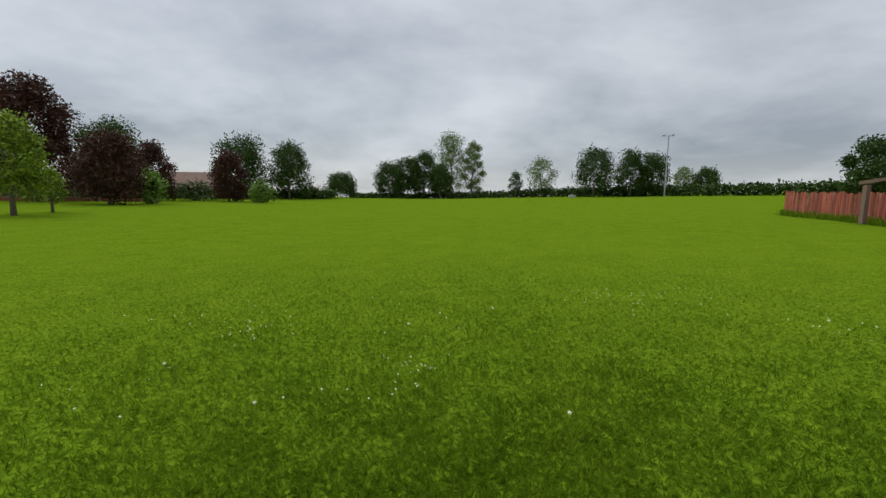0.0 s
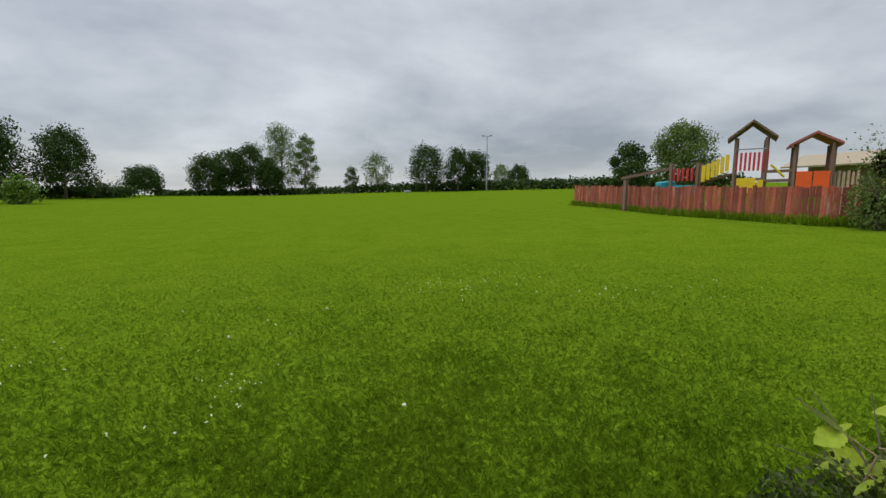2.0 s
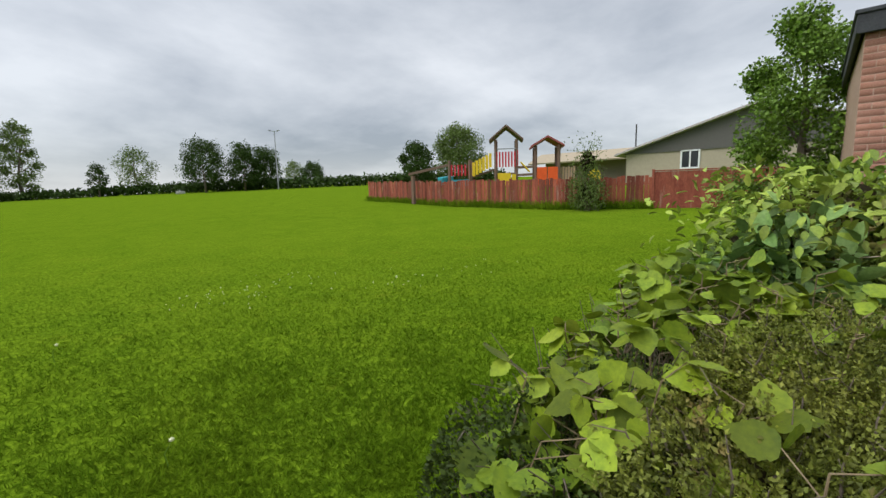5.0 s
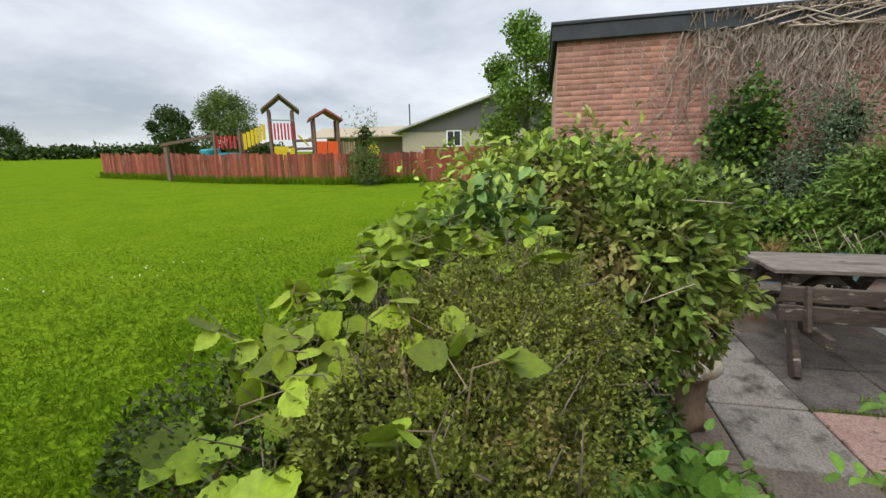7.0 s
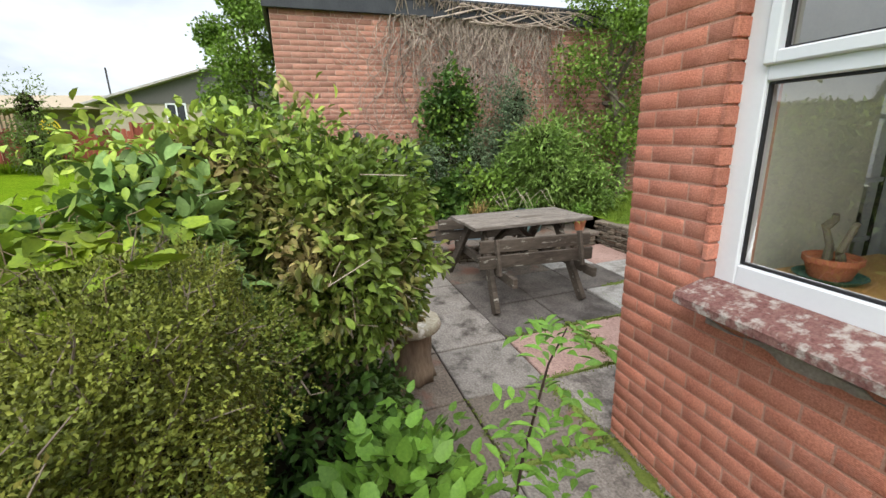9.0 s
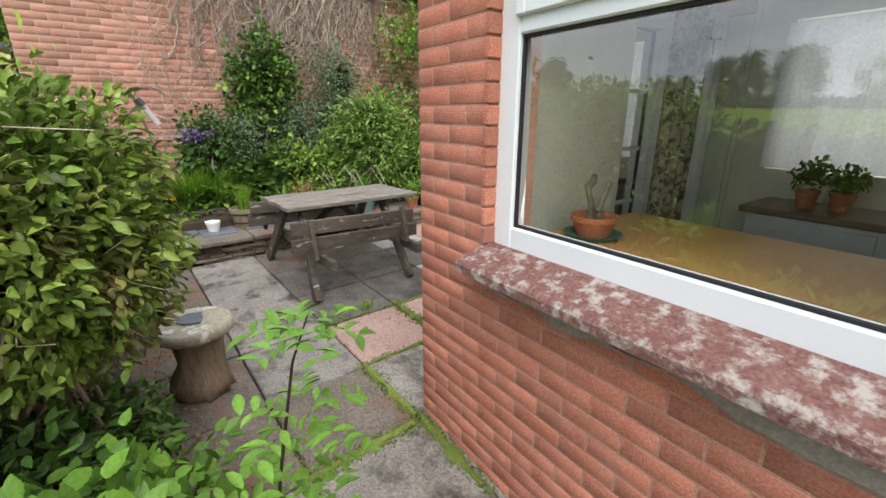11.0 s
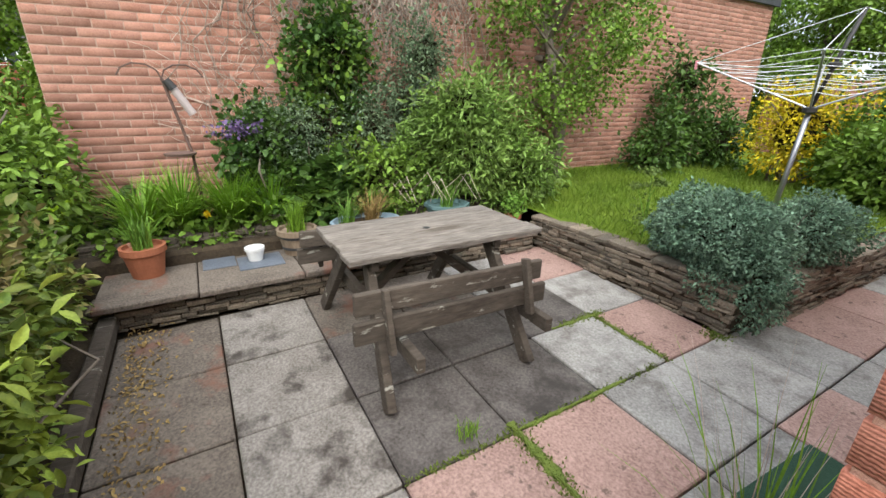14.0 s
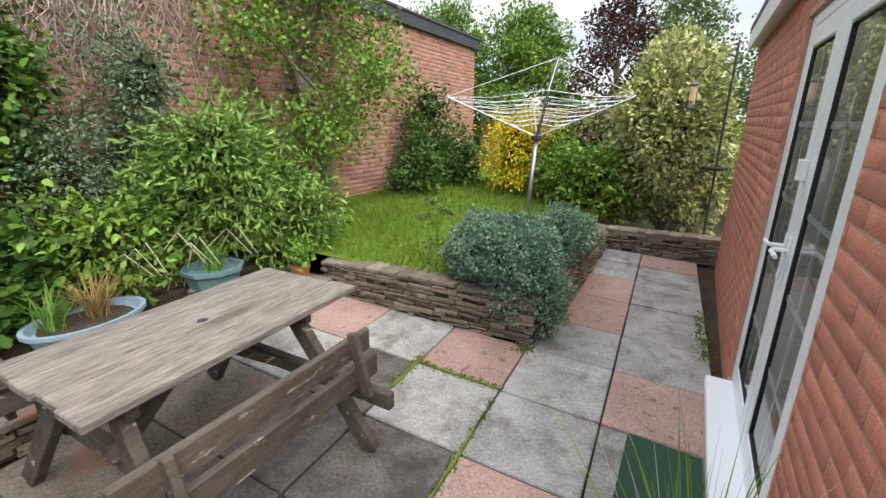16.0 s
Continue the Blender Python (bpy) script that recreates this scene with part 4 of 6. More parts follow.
# ---- picnic table ----
pt = thing("picnic_table", (4.72, -2.3, gz(4.72, -2.3)), "weathered grey wooden picnic table with benches folded up", "table")
TZ = 0.775
# top of four boards
for k in range(4):
    xa = 4.425 + k * 0.177
    j = rng.uniform(-0.012, 0.012, 2)
    part("tabletop_board", box(B(), (xa + 0.002, -3.02 + j[0], TZ - 0.036), (xa + 0.173, -1.70 + j[1], TZ), 0.005), WOOD, pt)
for yy in (-1.86, -2.70):
    for s, fx, tx in ((1, 4.10, 4.60), (-1, 5.38, 4.92)):
        lean = 0.09 if yy > -2.3 else 0.0
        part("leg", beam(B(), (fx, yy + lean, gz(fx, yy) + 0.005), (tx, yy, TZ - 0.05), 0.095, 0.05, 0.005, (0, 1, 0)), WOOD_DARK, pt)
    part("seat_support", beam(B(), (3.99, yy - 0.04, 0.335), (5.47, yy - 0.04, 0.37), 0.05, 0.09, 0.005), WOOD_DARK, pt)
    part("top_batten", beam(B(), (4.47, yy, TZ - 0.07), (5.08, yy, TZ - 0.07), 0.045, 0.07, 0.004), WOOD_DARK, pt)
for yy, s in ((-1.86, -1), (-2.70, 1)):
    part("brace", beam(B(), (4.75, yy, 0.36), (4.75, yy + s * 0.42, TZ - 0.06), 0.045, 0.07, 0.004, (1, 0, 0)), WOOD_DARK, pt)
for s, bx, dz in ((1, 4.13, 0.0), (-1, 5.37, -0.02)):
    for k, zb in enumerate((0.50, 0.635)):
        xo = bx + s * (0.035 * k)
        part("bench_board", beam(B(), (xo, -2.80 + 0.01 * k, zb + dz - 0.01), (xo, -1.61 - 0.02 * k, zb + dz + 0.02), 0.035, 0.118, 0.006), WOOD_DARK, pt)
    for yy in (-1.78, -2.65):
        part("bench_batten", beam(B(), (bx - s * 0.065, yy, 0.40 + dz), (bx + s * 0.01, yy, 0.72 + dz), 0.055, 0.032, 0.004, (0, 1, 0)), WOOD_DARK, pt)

part("parasol_hole", lathe(B(), (4.78, -2.34, TZ + 0.0005), [(0.024, 0), (0.024, 0.001), (0.01, 0.0012)], 16), BLACK, pt)
# ---- rotary airer ----
AF, AH, AT = Vector((4.26, -5.77, lawn_z(4.26, -5.77))), Vector((4.19, -5.78, 1.52)), Vector((4.03, -5.82, 2.28))
air = thing("rotary_airer", AF, "leaning grey rotary clothes airer standing on the lawn", "clothes airer")
part("pole", tube(B(), [AF - Vector((0, 0, 0.05)), AH], 0.022, 10), METAL, air, smooth=True)
part("mast", tube(B(), [AH, AT], 0.017, 8), BLACK, air, smooth=True)
part("hub", lathe(B(), AH - Vector((0, 0, 0.04)), [(0.03, 0), (0.055, 0.015), (0.055, 0.05), (0.03, 0.06)], 12), BLACK, air)
part("collar", lathe(B(), AH.lerp(AT, 0.45) - Vector((0, 0, 0.02)), [(0.025, 0), (0.05, 0.01), (0.05, 0.04), (0.025, 0.05)], 12), BLACK, air)
tips = []
for k in range(4):
    a = radians(20 + 90 * k)
    tip = AH + Vector((0.95 * math.cos(a), 0.95 * math.sin(a), 0.40))
    tips.append(tip)
    part("arm", tube(B(), [AH, tip], 0.009, 6), METAL, air)
for k in range(4):
    ln = B()
    for q in range(7):
        f = 1 - q * 0.11
        a, b = AH.lerp(tips[k], f), AH.lerp(tips[(k + 1) % 4], f)
        tube(ln, [a, (a + b) / 2 - Vector((0, 0, 0.03)), b], 0.0028, 4, False)
    tube(ln, [tips[k], AT], 0.0028, 4, False)
    part("line", ln, UPVC, air)
pg = box(B(), tips[0] - Vector((0.01, 0.01, 0.06)), tips[0] + Vector((0.01, 0.01, 0.02)), 0.003)
part("peg", pg, plain("pink_peg", (0.75, 0.3, 0.35)), air, "pink clothes peg")

# ---- hedge and shrubs beside the path ----
def box_pts(lo, hi, n, skin=0.3):
    """Points near the skin of a box, rounded, and their outward ways."""
    lo, hi = np.array(lo), np.array(hi)
    c, h = (lo + hi) / 2, (hi - lo) / 2
    p = rng.uniform(-1, 1, (n, 3))
    ax = rng.integers(0, 3, n)
    p[np.arange(n), ax] = np.sign(p[np.arange(n), ax]) * (1 - skin * rng.uniform(0, 1, n) ** 2)
    r = np.linalg.norm(p, axis=1, keepdims=True)
    p = np.where(r > 1.45, p * 1.45 / r, p)
    w = 1 + 0.08 * np.sin(9 * p[:, :1] * h[0] + 5 * p[:, 1:2]) * np.sin(8 * p[:, 1:2] * h[1] + 1) + 0.05 * np.sin(19 * p[:, :1] * h[0]) * np.sin(17 * p[:, 1:2])
    return c + p * h * w, p / np.linalg.norm(p, axis=1, keepdims=True)


hd = thing("clipped_hedge", (1.55, 0.3, 0.1), "small-leaved hedge grown ragged, green with browned tips", "hedge")


def sprigs(pts, out, k, length, per):
    """Leaf places along short shoots that stand out of a hedge's skin."""
    i = rng.choice(len(pts), k)
    d = out[i] + np.array((0, 0, 0.7)) + rng.normal(size=(k, 3)) * 0.45
    d /= np.linalg.norm(d, axis=1, keepdims=True)
    L = length * rng.uniform(0.4, 1.3, k)
    f = np.tile(np.linspace(0.1, 1, per), k)
    ends = pts[i] + d * L[:, None]
    p = np.repeat(pts[i], per, 0) + np.repeat(d * L[:, None], per, 0) * f[:, None]
    return p, np.repeat(d, per, 0) * 0.4 + rng.normal(size=(k * per, 3)) * 0.6, list(zip(pts[i] - d * 0.03, ends))


masses = [box_pts((1.06, 0.09, 0.78), (1.50, 0.42, 1.345), 54000, 0.3), box_pts((1.42, 0.0, 0.74), (2.02, 0.40, 1.375), 60000, 0.3), blob((1.30, 0.13, 1.16), (0.26, 0.15, 0.18), 9000, 0.5, 0.35), blob((1.84, 0.05, 1.14), (0.24, 0.20, 0.20), 9000, 0.5, 0.35), blob((1.62, 0.16, 1.29), (0.22, 0.2, 0.12), 6000, 0.5, 0.35)]
hp = join_pts(*masses)
part("foliage", leaves("hedge_leaves", hp[0], 0.0082, KITE, 0.6, hp[1], 0.35, 0.5), L_HEDGE, hd)
up_skin = (hp[1][:, 2] > -0.25)
s_p, s_o, s_t = sprigs(hp[0][up_skin], hp[1][up_skin], 2200, 0.05, 15)
part("shoot", leaves("hedge_shoots", s_p, 0.0078, KITE, 0.55, s_o, 0.3, 0.4), L_HEDGE_TIP, hd, "browned leafy shoot tips")["kind"] = "stuff"
# field side and low front: hedge's own shade is in the leaf colour
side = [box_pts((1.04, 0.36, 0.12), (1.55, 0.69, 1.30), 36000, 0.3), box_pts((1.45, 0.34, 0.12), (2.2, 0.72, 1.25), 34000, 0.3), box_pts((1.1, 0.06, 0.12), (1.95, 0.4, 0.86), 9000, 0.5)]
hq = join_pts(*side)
part("foliage", leaves("hedge_side_leaves", hq[0], 0.0105, KITE, 0.6, hq[1], 0.35), L_HEDGE_SHADED, hd, "woody side of the hedge, darker leaves with self-shade in their colour")
# added occluder sheets darken the inside of the hedge
part("inner_leaves", inner_leaves(masses[:2] + side, 320), SHADE_SHEET, hd, "dark dead leaves inside the hedge")
sp = box_pts((1.06, 0.36, 0.3), (2.1, 0.70, 1.27), 500, 0.12)
part("twig", stems([(p - o * 0.15, p + o * 0.05 + np.array((0, 0, 0.05))) for p, o in zip(*sp)] + s_t[:500], 0.0020, 0.0008, 4), BARK, hd)["kind"] = "stuff"
part("stem", stems([((1.2 + 0.09 * k, 0.38 - 0.03 * (k % 3), 0.08), (1.2 + 0.09 * k + 0.05, 0.34, 1.1)) for k in range(9)], 0.02, 0.008), BARK, hd)

bush_b = [blob((2.95, 0.0, 1.16), (0.60, 0.72, 0.54), 19000, 0.6, 0.18), blob((2.66, -0.30, 1.16), (0.40, 0.40, 0.46), 13000, 0.6, 0.2), blob((3.0, -0.25, 1.3), (0.38, 0.38, 0.33), 4500, 0.7, 0.3), blob((3.1, 0.35, 0.6), (0.55, 0.5, 0.5), 2500)]
bush = shrub("broad_bush", (2.95, 0.0, 0.08), "broad leafy bush leaning over the paving edge", bush_b, 0.040, L_BUSH, OVAL, 0.5, 0.35, 0.014, k_stems=90, vary=0.55, stem_mat=TWIG)
bt = [b for b in bush_b[:3]]
bi = [rng.choice(len(b[0]), 60) for b in bt]
part("twig", stems([(p - o * 0.12, p + o * 0.07 + rng.normal(size=3) * 0.05) for b, i in zip(bt, bi) for p, o in zip(b[0][i], b[1][i])], 0.0030, 0.0012, 4, 0.25), TWIG, bush, "thin pale bare twigs")["kind"] = "stuff"
wp = blob((2.45, 0.30, 1.22), (0.36, 0.30, 0.30), 1500, 0.6, 0.3)
shrub("broadleaf_shrub", (2.5, 0.3, 0.08), "grey-green broad-leaved shrub between hedge and bush", [wp, blob((2.25, 0.22, 1.15), (0.22, 0.2, 0.2), 500, 0.7, 0.3)], 0.075, L_BROAD, OVAL, 0.55, 0.55, 0.008, k_stems=24)
bram = thing("bramble", (1.6, 0.55, 0.08), "bramble canes with yellow-green leaves sprawling over the hedge", "bramble")
rb = random.Random(23)
canes, bp, bo, bs = B(), [], [], []
for k in range(150):
    u = rb.random() ** 0.8
    x, y = 1.08 + 1.15 * u, rb.uniform(0.28 + 0.10 * u, 0.64 + 0.03 * u) if k % 4 else rb.uniform(0.22, 0.34)
    z = 1.20 + 0.06 * u
    lean = Vector((rb.uniform(-0.07, 0.14), rb.uniform(-0.10, 0.04), rb.uniform(0.02, 0.17 + 0.06 * u)))
    p0, p3 = Vector((x, y, z - 0.12)), Vector((x, y, z)) + lean
    p1 = p0.lerp(p3, 0.5) + Vector((rb.uniform(-0.03, 0.03), rb.uniform(-0.03, 0.03), 0.02))
    tube(canes, [p0, p1, p3], [0.0030, 0.0024, 0.0014], 5)
    for q in range(rb.choice((1, 2, 2, 3))):
        f = 1 - 0.24 * q
        c = p1.lerp(p3, f)
        h = rb.uniform(0, 6.283)
        size = rb.choice((0.7, 0.85, 1.0, 1.3)) * (1.1 - 0.12 * u)
        st = Vector((math.cos(h), math.sin(h), 0.35)) * 0.045 * size
        tube(canes, [c, c + st], [0.0014, 0.0010], 4)
        for da, l in ((0, 1.15), (1.15, 1.0), (-1.15, 1.0)):
            bp.append(c + st)
            bo.append((math.cos(h + da), math.sin(h + da), rb.uniform(-0.9, 0.2)))
            bs.append(size * l)
bm3 = [leaves("bramble_leaves", np.array([p for p, w in zip(bp, bs) if lo <= w < hi]), sz, SERR, 0.78, np.array([o for o, w in zip(bo, bs) if lo <= w < hi]), 0.55, 0.1, 0.5) for lo, hi, sz in ((0, 0.8, 0.034), (0.8, 1.05, 0.046), (1.05, 9, 0.064))]
for md in bm3:
    part("leaves", md, L_BRAMBLE, bram)
part("cane", canes, mat("bramble_cane", (0.14, 0.10, 0.05), (0.26, 0.20, 0.12), scale=9, rough=0.8, bump=0.2), bram)
shrub("young_elder", (2.9, 0.25, 0.08), "fresh yellow-green shoots rising above the bush", [blob((2.9, 0.15, 1.60), (0.6, 0.5, 0.18), 1300, 0.95, 0.5), blob((2.55, 0.35, 1.46), (0.35, 0.28, 0.16), 500, 0.9, 0.5)], 0.046, L_ELDER, OVAL, 0.5, 0.6, 0.006, k_stems=40)
shrub("edge_shrub", (3.9, 0.1, 0.08), "leafy bright green shrub hanging over the timber edging", [blob((3.75, -0.08, 0.85), (0.5, 0.42, 0.8), 6500, 0.6, 0.3), blob((4.5, -0.02, 0.7), (0.55, 0.40, 0.65), 5000, 0.6, 0.3), blob((5.2, -0.05, 0.55), (0.5, 0.35, 0.5), 3500, 0.6, 0.3)], 0.06, L_BUSH, OVAL, 0.5, 0.4, 0.012, k_stems=24, vary=0.5)
shrub("edge_shoots", (4.0, -0.1, 0.08), "yellow-green young shoots over the edging", [blob((3.7, -0.25, 0.9), (0.35, 0.28, 0.75), 1100, 0.8, 0.5), blob((4.3, -0.25, 0.45), (0.4, 0.2, 0.4), 800, 0.8, 0.5)], 0.075, L_ELDER, OVAL, 0.4, 0.5, 0.006)
shrub("hedge_shrub", (4.6, 0.35, 0.08), "mixed green hedge along the garden edge", [blob((4.2, 0.3, 0.75), (0.9, 0.5, 0.65), 4500), blob((5.5, 0.25, 0.7), (0.9, 0.5, 0.65), 4500), blob((6.7, 0.2, 0.85), (0.7, 0.5, 0.75), 4000)], 0.07, L_MID, OVAL, 0.5, 0.45, 0.018, k_stems=24)
shrub("nettle_patch", (2.1, -0.40, -0.02), "fresh green nettles growing beside the path", [blob((1.95, -0.36, 0.46), (0.32, 0.24, 0.26), 900, 0.9), blob((1.6, -0.20, 0.42), (0.36, 0.22, 0.28), 800, 0.9), blob((2.25, -0.55, 0.26), (0.32, 0.22, 0.24), 420, 0.9), blob((1.25, -0.16, 0.42), (0.3, 0.2, 0.26), 300, 0.9)], 0.062, L_FRESH, SERR, 0.58, 0.6, 0.004, k_stems=60, vary=0.5)

# ---- log stool ----
ls = thing("log_stool", (3.46, -0.80, gz(3.46, -0.8)), "knobbly tree-stump stool with a wide round top", "stool")
lb = Vector((3.46, -0.80, gz(3.46, -0.8)))
part("trunk", lathe(B(), lb, [(0.16, 0), (0.145, 0.08), (0.12, 0.2), (0.125, 0.30), (0.14, 0.37)], 26, 0.35), LOG, ls, smooth=True)
part("top", lathe(B(), lb + Vector((0, 0, 0.36)), [(0.17, 0), (0.20, 0.012), (0.208, 0.03), (0.208, 0.055), (0.198, 0.072), (0.19, 0.075)], 48, 0.06), LOGTOP, ls, smooth=True)
st = lathe(B(), lb + Vector((0.02, 0.01, 0.436)), [(0.075, 0), (0.08, 0.004), (0.08, 0.010), (0.07, 0.012)], 7, 0.5)
tagged(part("slate_piece", st, SLATE), "broken blue slate piece lying on the stool", "slate")

# ---- pots on the ledge ----
LZ = zavg(5.7, -2) + 0.245


def pot(name, at, r, h, material, label, leafs=None):
    t = thing(name, at, label, "flowerpot")
    part("pot", lathe(B(), at, [(r * 0.72, 0), (r * 0.95, h * 0.8), (r * 1.04, h * 0.8), (r * 1.04, h), (r * 0.9, h), (r * 0.86, h * 0.88)]), material, t)
    return t


pot("terracotta_pot", (6.09, -0.64, LZ), 0.145, 0.235, TERRA, "terracotta pot on the ledge")
pot("white_pot", (6.02, -1.39, LZ), 0.075, 0.11, plain("white_glaze", (0.8, 0.8, 0.78), 0.3), "small white glazed pot on slate")
bpt = pot("barrel_pot", (6.08, -1.75, LZ), 0.165, 0.22, LOG, "small wooden half-barrel planter with dark hoops")
for hz2 in (0.05, 0.15):
    rr3 = 0.165 * (0.72 + 0.23 * hz2 / 0.176) + 0.003
    part("hoop", lathe(B(), (6.08, -1.75, LZ + hz2), [(rr3, 0), (rr3 + 0.004, 0.002), (rr3 + 0.006, 0.022), (rr3 + 0.002, 0.024)], 24), BLACK, bpt)

# ---- flower bed planting ----
shrub("evergreen_bush", (6.6, -3.9, 0.38), "bright evergreen shrub with narrow upright leaves", [blob((6.4, -3.75, 1.05), (0.5, 0.65, 0.65), 9000, 0.7, 0.4), blob((6.25, -4.3, 0.8), (0.42, 0.45, 0.45), 3500, 0.7, 0.4), blob((6.2, -3.5, 1.45), (0.35, 0.4, 0.35), 2200, 0.7, 0.4)], 0.085, L_EVER, KITE, 0.30, 0.35, 0.012, k_stems=20)
# dark leaf colour stands for the shade in the hollow below the bush
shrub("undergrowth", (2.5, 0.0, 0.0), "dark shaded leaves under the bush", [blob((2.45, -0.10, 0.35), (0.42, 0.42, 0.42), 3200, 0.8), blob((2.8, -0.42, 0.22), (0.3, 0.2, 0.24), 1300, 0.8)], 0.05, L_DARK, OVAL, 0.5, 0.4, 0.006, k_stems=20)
shrub("climber_shoots", (6.95, -2.4, 0.38), "fresh light green shoots at the top of the ivy", [blob((6.85, -2.4, 1.95), (0.25, 0.42, 0.40), 500, 0.8, 0.6), blob((6.75, -2.2, 1.3), (0.2, 0.4, 0.4), 260, 0.8, 0.5)], 0.05, L_MID, LOBED, 0.8, 0.5, 0.006)
shrub("ivy_column", (7.0, -2.35, 0.38), "tall ivy-clad column against the wall", [blob((7.05, -2.35, 1.3), (0.28, 0.42, 0.9), 7500, 0.75, 0.5), blob((6.95, -2.45, 2.05), (0.26, 0.36, 0.4), 3000, 0.75, 0.6), blob((6.9, -1.75, 0.95), (0.22, 0.35, 0.5), 1800, 0.8, 0.6)], 0.046, L_DARK, LOBED, 0.8, 0.4, 0.02)
shrub("silvery_shrub", (6.75, -2.0, 0.38), "fine-leaved dusky grey-green shrub in the bed", [blob((6.72, -1.95, 1.22), (0.22, 0.40, 0.34), 5200, 0.8, 0.5), blob((6.75, -2.75, 1.25), (0.2, 0.25, 0.5), 3000, 0.8, 0.5)], 0.030, L_GREY, OVAL, 0.5, 0.35, 0.012, k_stems=22, stem_mat=BARK)
shrub("grey_leaved_shrub", (7.05, -3.3, 0.38), "grey-green shrub against the brick wall", [blob((7.05, -3.3, 1.3), (0.3, 0.42, 0.9), 6500, 0.8, 0.5), blob((6.9, -3.45, 2.0), (0.22, 0.3, 0.5), 2200, 0.8, 0.5)], 0.042, L_GREY, OVAL, 0.45, 0.35, 0.02)
shrub("purple_flower_shrub", (6.8, -1.7, 0.38), "dark shrub with small purple flowers", [blob((6.8, -1.7, 1.0), (0.3, 0.45, 0.5), 2600, 0.7)], 0.06, L_DARK, LOBED, 0.7, 0.4, 0.015)
shrub("ground_cover", (6.8, -2.2, 0.38), "broad-leaved green ground cover plants", [blob((6.55, -2.05, 0.62), (0.35, 0.55, 0.40), 3000, 0.6, 0.3), blob((6.8, -2.4, 0.6), (0.4, 0.6, 0.35), 1800, 0.7), blob((6.95, -0.7, 0.5), (0.3, 0.6, 0.25), 900, 0.7)], 0.07, L_DARK, LOBED, 0.9, 0.75, 0.006)
shrub("bed_edge_plant", (6.5, -1.3, 0.39), "leafy green plants spilling over the bed wall", [blob((6.42, -0.55, 0.46), (0.16, 0.35, 0.14), 420, 0.9, 0.4), blob((6.40, -1.2, 0.46), (0.15, 0.4, 0.14), 480, 0.9, 0.4), blob((6.42, -1.95, 0.52), (0.2, 0.4, 0.22), 750, 0.9, 0.4), blob((6.40, -2.6, 0.50), (0.2, 0.4, 0.2), 700, 0.9, 0.4)], 0.055, L_MID, LOBED, 0.8, 0.55, 0.004, k_stems=30)
shrub("juniper", (3.95, -4.5, 0.3), "spreading blue-green juniper over the stone wall", [blob((4.05, -4.45, 0.62), (0.48, 0.40, 0.34), 22000, 0.4, 0.18), blob((3.78, -4.35, 0.38), (0.33, 0.28, 0.33), 8000, 0.5, 0.22), blob((3.75, -5.3, 0.62), (0.33, 0.42, 0.28), 8000, 0.5, 0.22)], 0.031, L_BLUE, KITE, 0.5, 0.25, 0.012, k_stems=20)
shrub("golden_shrub", (5.3, -8.3, 0.38), "golden-leaved shrub behind the airer", [blob((5.2, -8.3, 1.2), (0.55, 0.45, 0.66), 5600, 0.7, 0.5)], 0.055, L_GOLD, KITE, 0.55, 0.4, 0.02)
shrub("variegated_tree", (2.9, -8.2, 0.1), "tall dense variegated evergreen shrub", [blob((3.0, -8.2, 1.5), (0.72, 0.7, 1.25), 19000, 0.5, 0.15), blob((2.6, -8.35, 0.9), (0.55, 0.5, 0.8), 6000, 0.5, 0.2)], 0.075, L_VARI, OVAL, 0.5, 0.4, 0.03)
shrub("laurel_shrub", (4.0, -8.0, 0.3), "bright green low shrub by the end wall", [blob((3.9, -7.9, 0.78), (0.75, 0.42, 0.52), 5500, 0.6, 0.3), blob((4.5, -8.2, 0.95), (0.5, 0.4, 0.5), 2500, 0.7, 0.4)], 0.08, L_MID, OVAL, 0.5, 0.4, 0.02)
shrub("wall_shrub", (6.7, -8.2, 0.38), "dark green shrub against the far wall", [blob((6.8, -8.1, 1.05), (0.42, 0.7, 0.75), 3600, 0.7, 0.5), blob((6.7, -7.5, 0.75), (0.4, 0.5, 0.5), 1800, 0.7, 0.5), blob((6.5, -8.8, 0.9), (0.5, 0.6, 0.6), 2200, 0.7, 0.5), blob((6.95, -8.3, 1.9), (0.3, 0.5, 0.5), 900, 0.9, 0.6)], 0.08, L_DARK, OVAL, 0.5, 0.4, 0.02)

# ---- trees ----
rng = np.random.default_rng(19)

